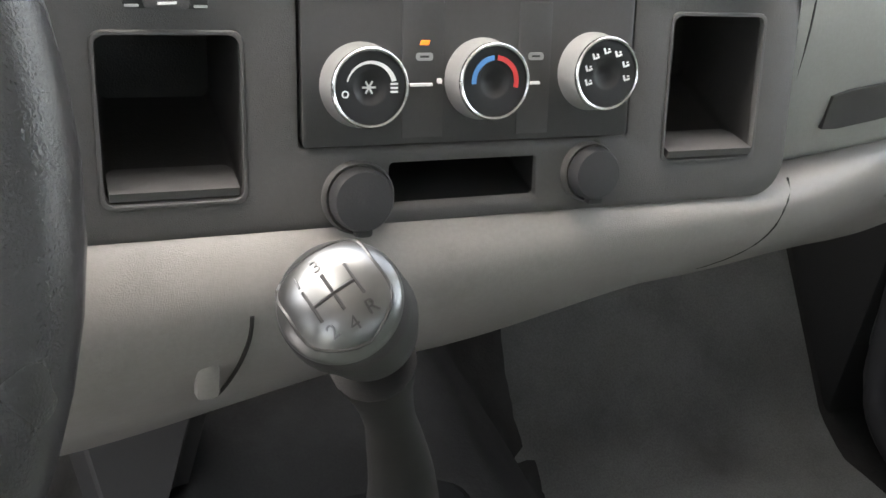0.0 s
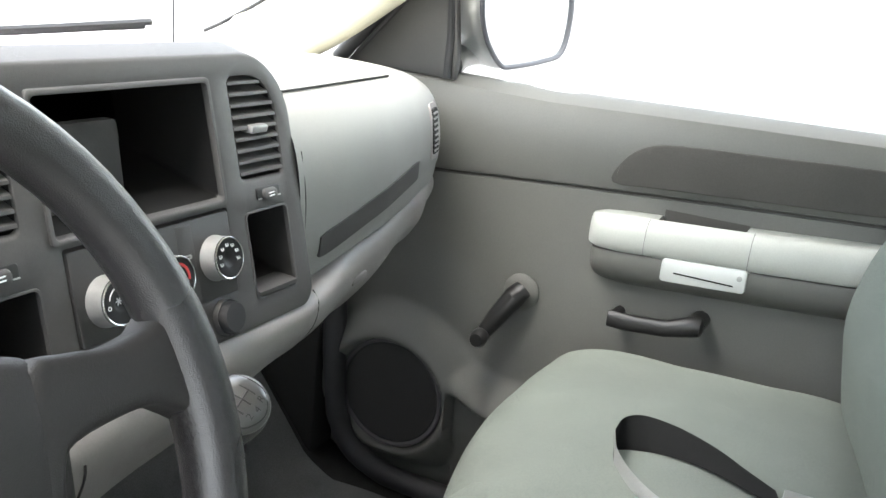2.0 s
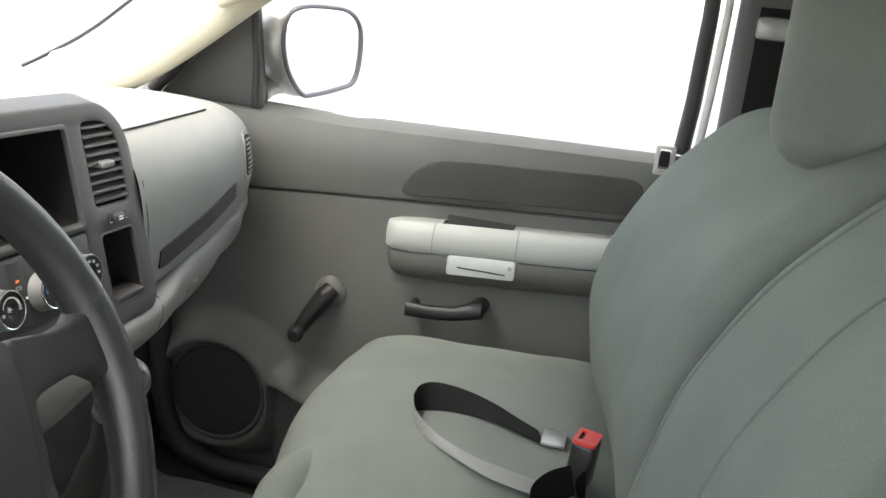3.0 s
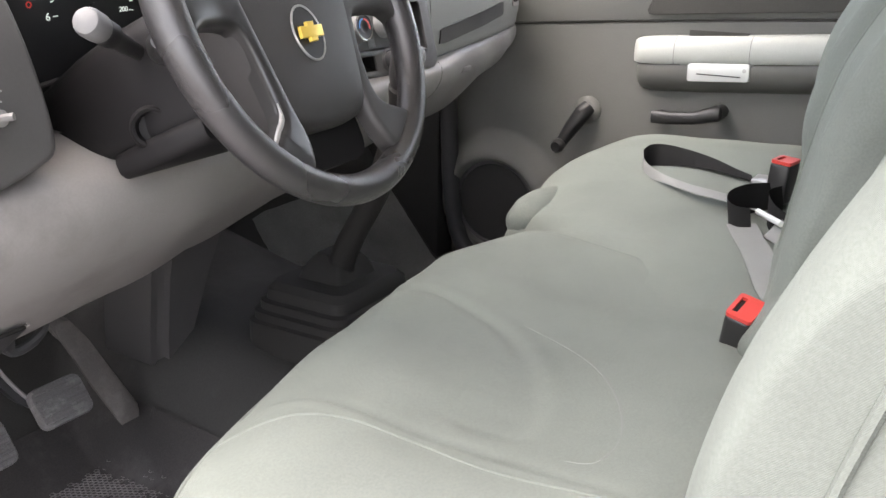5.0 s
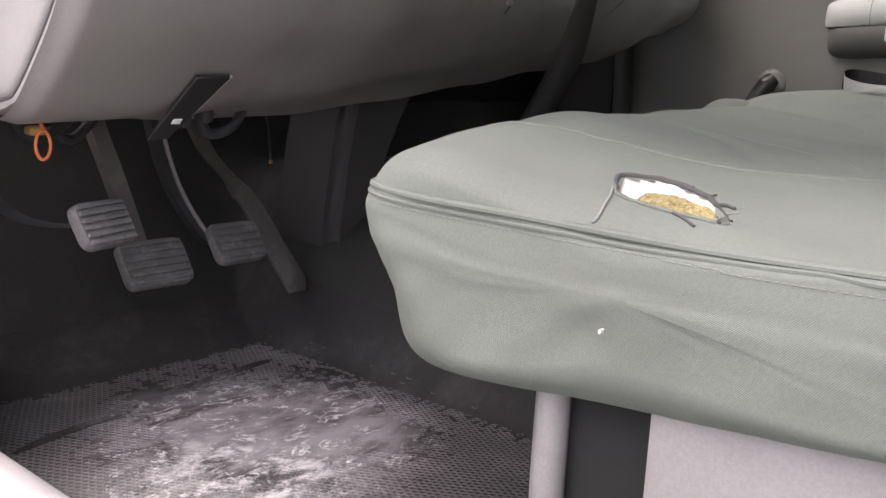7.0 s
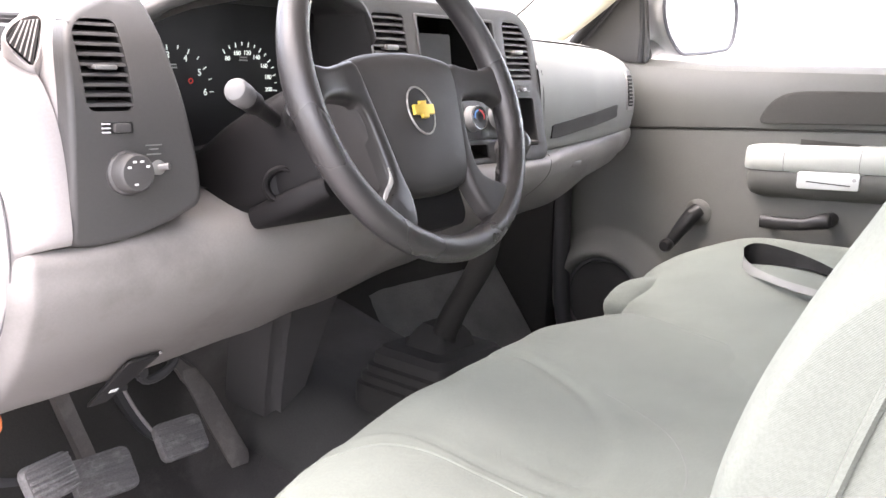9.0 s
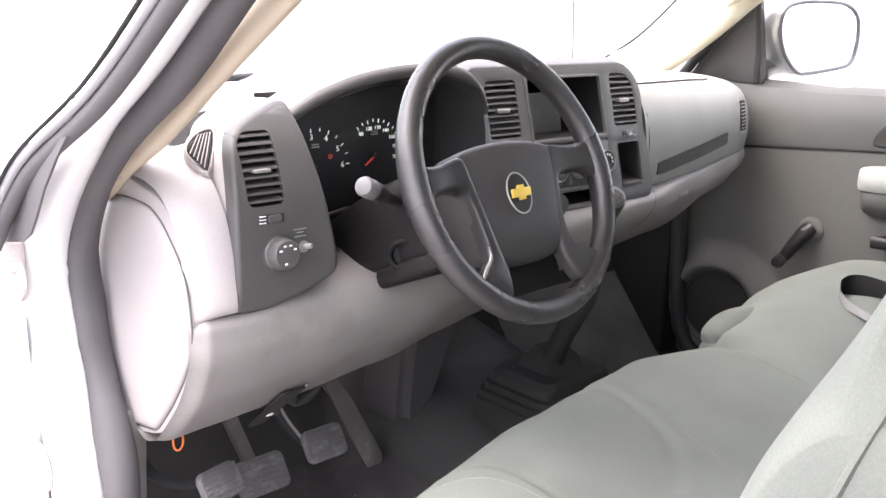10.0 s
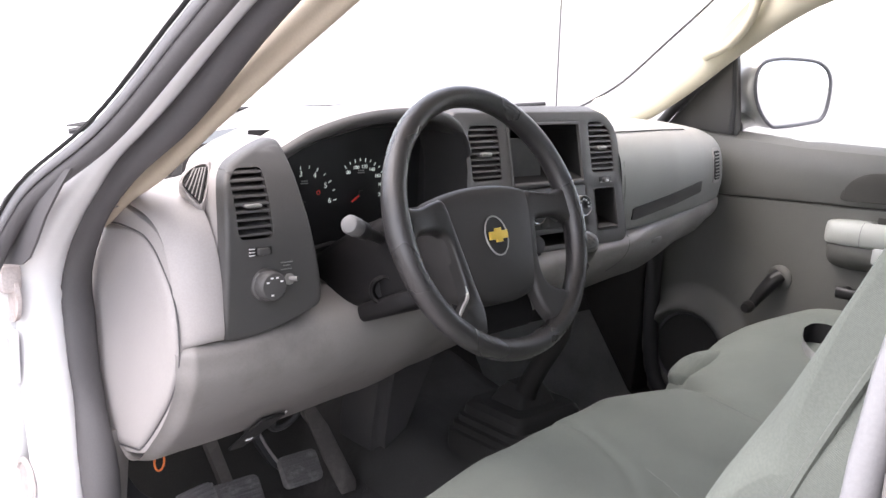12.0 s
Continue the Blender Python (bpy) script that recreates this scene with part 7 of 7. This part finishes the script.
# loose threads; a dark strand also paints the shaded gap at the flap
for name, mt, r, pts in (("thread_and_gap", M_BELT, 0.0011, [(-0.606, -0.4575), (-0.6278, -0.4656), (-0.650, -0.4728), (-0.655, -0.4705)]), ("thread_and_gap", M_FRAY, 0.0011, [(-0.602, -0.4590), (-0.608, -0.4625)]), ("thread_and_gap", M_FRAY, 0.0010, [(-0.6325, -0.5125), (-0.6390, -0.5224), (-0.6410, -0.5330)]),
                         ("thread_and_gap", M_FRAY, 0.0012, [(-0.596, -0.5275), (-0.5922, -0.5335), (-0.5957, -0.5404)]), ("thread_and_gap", M_BELT, 0.0006, [(-0.6115, -0.5393), (-0.603, -0.5430), (-0.600, -0.5460)]), ("thread_and_gap", M_FRAY, 0.0006, [(-0.568, -0.4950), (-0.561, -0.5000)]), ("thread_and_gap", M_FRAY, 0.0006, [(-0.580, -0.5160), (-0.570, -0.5190)])):
    bm = bmesh.new()
    tube(bm, [tear(p.x, p.y, r * 0.9) for p in spline([(-0.603 + (x + 0.600) * (0.77 if x > -0.64 else 0.90), y, 0) for x, y in pts], 4)], r, 5)
    part(name, bm, mt, hole)
cut_bm = bmesh.new()
cut_bm.from_mesh(dcush.data)
bmesh.ops.delete(cut_bm, geom=[f for f in cut_bm.faces if f.calc_center_median().z > 0.33 and inside(*f.calc_center_median().xy, RIP, 0.93)], context="FACES")
cut_bm.to_mesh(dcush.data)
cut_bm.free()
lint = thing("lint_speck", (-0.664, -0.489, 0.277), "small white lint speck on the seat side", "lint")
bm = bmesh.new()
rbox(bm, (-0.666, -0.4905, 0.276), (-0.660, -0.4885, 0.279), 0.0008)
part("speck", bm, M_FELT, lint)

# passenger bench
pseat = thing("passenger_seat", (0.45, -0.4, 0.02), "grey-green cloth passenger seat", "seat")
PASS = [(-0.24, 0.215), (-0.18, 0.28), (-0.150, 0.33), (-0.148, 0.365), (-0.170, 0.402), (-0.23, 0.424), (-0.34, 0.432), (-0.46, 0.434), (-0.58, 0.430), (-0.66, 0.37), (-0.66, 0.25), (-0.50, 0.225), (-0.36, 0.21)]
ROLL = [(0.02, -0.215), (0.08, -0.200), (0.15, -0.188), (0.22, -0.183), (0.29, -0.178)]


def pass_lift(x, y):
    b = -0.022 * (1 - soft(0.14, 0.42, x)) - 0.040 * (1 - soft(-0.10, 0.20, x)) + 0.006 * noise.noise(Vector((x * 4, y * 4, 2)))
    g = line_gap(x, y + pass_shift(x), ROLL) if x < 0.36 else 1.0
    return b - 0.014 * math.exp(-(g / 0.009) ** 2) * (1 - soft(0.17, 0.29, x)) + 0.002 * noise.noise(Vector((x * 15, y * 11 + x * 6, 9)))


def pass_shift(x):
    return 0.055 * soft(0.14, 0.5, x) - 0.01 * soft(0.6, 0.76, x) - 0.065 * (1 - soft(0.115, 0.165, x))


bm = bmesh.new()
cushion(bm, -0.09, 0.765, PASS, 0.05, pass_shift, pass_lift, n=110, steps=9)
part("seat_cushion", bm, M_SEAT, pseat, "grey-green cloth cushion", 80)
bm = bmesh.new()
R = spline([(0.152, -0.182, 0.362), (0.172, -0.180, 0.370), (0.21, -0.176, 0.377), (0.26, -0.176, 0.379), (0.33, -0.186, 0.374)], 6)
tube(bm, R, [interp(k / (len(R) - 1), [(0, 0.004), (0.05, 0.016), (0.12, 0.024), (0.25, 0.031), (0.5, 0.033), (1, 0.028)])[0] for k in range(len(R))], 20)
part("front_roll", bm, M_SEAT, pseat, "rounded front roll of the cushion", 80)
back("backrest", 0.168, 0.752, PBACK, 0.70, 0.15, pseat, "grey-green cloth backrest")
bm = bmesh.new()
rbox(bm, (0.0, -0.12, 0.86), (0.24, 0.0, 1.10), 0.05, 4, pose(0.255, -0.658, 0, 0, 0, -13))
part("headrest", bm, M_SEAT, pseat, "grey cloth headrest")
# black block standing in for shade below the passenger cushion
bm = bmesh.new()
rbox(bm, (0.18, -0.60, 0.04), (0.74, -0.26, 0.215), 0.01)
part("under_seat_shade", bm, M_SHADOW, pseat)
mseat = thing("middle_backrest", (0, -0.6, 0.36), "grey-green cloth middle backrest between the seats", "seat")
back("backrest", -0.165, 0.158, MBACK, 0.84, 0.15, mseat, "")
for x in (-0.03, 0.11):
    bm = bmesh.new()
    tube(bm, [p + Vector((x, 0.15 * (x - 0.84) - 0.014 * math.exp(-((x + 0.0035) / 0.09) ** 2) + 0.0005, 0)) for p in spline([(0, y, z) for y, z in MBACK[:10]], 4)], 0.0022, 6)
    part("back_seam", bm, M_SEAT, mseat)

# belts and buckles
belt = thing("lap_belt", (0.42, -0.33, 0.43), "loose grey lap belt looped on the passenger seat", "seat belt")


def ribbon(bm, pts, half, th=0.0012):
    rings = []
    for p, s in pts:
        p, s = Vector(p), Vector(s).normalized() * half
        rings.append([p - s, p + s, p + s + Vector((0, 0, th)), p - s + Vector((0, 0, th))])
    loft(bm, rings)
    return bm


bm = bmesh.new()
P = spline([(0.268, -0.505, 0.427), (0.266, -0.455, 0.436), (0.282, -0.405, 0.437), (0.318, -0.350, 0.438), (0.358, -0.310, 0.439), (0.392, -0.289, 0.442)], 5)
S = spline([(1, 0.3, 0), (0.9, 0.4, 0.05), (0.85, 0.5, 0.1), (0.75, 0.6, 0.2), (0.6, 0.5, 0.5), (0.45, 0.2, 0.8)], 5)
ribbon(bm, list(zip(P, S)), 0.021)
part("webbing", bm, M_BELT, belt, "grey webbing", 60)
# underside of the same grey loop, its shade put into the near-black colour
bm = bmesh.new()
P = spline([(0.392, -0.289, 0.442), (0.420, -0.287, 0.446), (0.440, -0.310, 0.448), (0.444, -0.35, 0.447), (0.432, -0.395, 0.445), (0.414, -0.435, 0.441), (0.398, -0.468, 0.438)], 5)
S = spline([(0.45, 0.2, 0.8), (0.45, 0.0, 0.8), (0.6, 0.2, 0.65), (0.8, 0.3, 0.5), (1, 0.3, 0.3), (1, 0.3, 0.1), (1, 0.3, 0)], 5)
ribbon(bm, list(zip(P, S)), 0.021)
part("webbing", bm, M_BELTDARK, belt, "grey webbing underside, shade put in as near-black", 60)
bm = bmesh.new()
rbox(bm, (0.378, -0.503, 0.436), (0.424, -0.470, 0.442), 0.002, m=Matrix.Identity(4))
part("tongue", bm, M_SILVER, belt, "metal belt tongue")
for (x, y, z), lean, tip, nm in (((0.305, -0.528, 0.430), 4, 0, "upright black buckle with red button between the seats"), ((-0.104, -0.580, 0.358), 12, -16, "black buckle with red button beside the driver seat")):
    bk = thing("belt_buckle", (x, y, z - 0.05), nm, "belt buckle", "belt buckles")
    m = Matrix.Translation((x, y, z)) @ pose(0, 0, 0, lean, tip, -10)
    bm = bmesh.new()
    rbox(bm, (-0.021, -0.015, 0.0), (0.021, 0.015, 0.062), 0.005, 3, m)
    part("body", bm, M_BLACK, bk)
    bm = bmesh.new()
    plate(bm, rrect(-0.0205, 0.0205, -0.0145, 0.0145, 0.004), [rrect(-0.013, 0.014, 0.004, 0.010, 0.001)], 0.0605, 0.066, lambda u, v, w: m @ Vector((u, v, w)), 0.0015)
    part("red_button", bm, M_REDBTN, bk, "red release button")
    bm = bmesh.new()
    tube(bm, [m @ Vector((0, 0, 0.004)), m @ Vector((0, 0.004, -0.05)), m @ Vector((0, 0.01, -0.09))], 0.012, 8, flat=0.5)
    part("stem", bm, M_BLACK, bk)
bm = bmesh.new()
ribbon(bm, [(p, (0.45, -0.9, 0.06)) for p in spline([(0.178, -0.508, 0.424), (0.150, -0.522, 0.420), (0.10, -0.550, 0.411), (0.05, -0.574, 0.401), (0.0, -0.60, 0.392), (-0.03, -0.64, 0.385)], 5)], 0.020)
part("second_webbing", bm, M_BELT, belt, "grey webbing", 60)
# folds of the same grey belt, painted near-black for their shade
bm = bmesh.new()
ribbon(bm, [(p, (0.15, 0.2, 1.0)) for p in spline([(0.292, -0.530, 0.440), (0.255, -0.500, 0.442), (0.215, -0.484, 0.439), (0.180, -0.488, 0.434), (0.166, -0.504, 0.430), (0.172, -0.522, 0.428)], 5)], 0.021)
part("folded_webbing", bm, M_BELTDARK, belt, "folded grey webbing, shade put in as near-black", 60)
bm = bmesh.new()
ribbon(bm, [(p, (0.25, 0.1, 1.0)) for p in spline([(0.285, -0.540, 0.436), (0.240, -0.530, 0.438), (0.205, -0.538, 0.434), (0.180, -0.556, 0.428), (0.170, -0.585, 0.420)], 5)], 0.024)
part("folded_webbing", bm, M_BELTDARK, belt, "folded grey webbing, shade put in as near-black", 60)
bm = bmesh.new()
ribbon(bm, [(p, (0.4, -0.5, 0.7)) for p in spline([(0.168, -0.548, 0.424), (0.150, -0.566, 0.424), (0.140, -0.585, 0.418), (0.125, -0.602, 0.410)], 5)], 0.012)
part("webbing_end", bm, M_BELT, belt, "pale folded end of the webbing", 60)
bm = bmesh.new()
tube(bm, [(0.186, -0.526, 0.444), (0.143, -0.567, 0.443)], 0.0042, 10)
part("belt_pin", bm, M_LATCH, belt, "bright metal pin")
# shoulder belt at the rear pillar
sb = thing("shoulder_belt", (0.79, -0.72, 0.5), "dark shoulder belt with upper guide on the rear pillar", "seat belt")
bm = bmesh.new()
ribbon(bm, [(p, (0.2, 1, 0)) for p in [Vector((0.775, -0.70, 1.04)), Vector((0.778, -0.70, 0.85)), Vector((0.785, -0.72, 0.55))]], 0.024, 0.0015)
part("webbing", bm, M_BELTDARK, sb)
bm = bmesh.new()
rbox(bm, (0.765, -0.725, 0.992), (0.79, -0.675, 1.028), 0.008)
part("guide", bm, M_SILVER, sb)
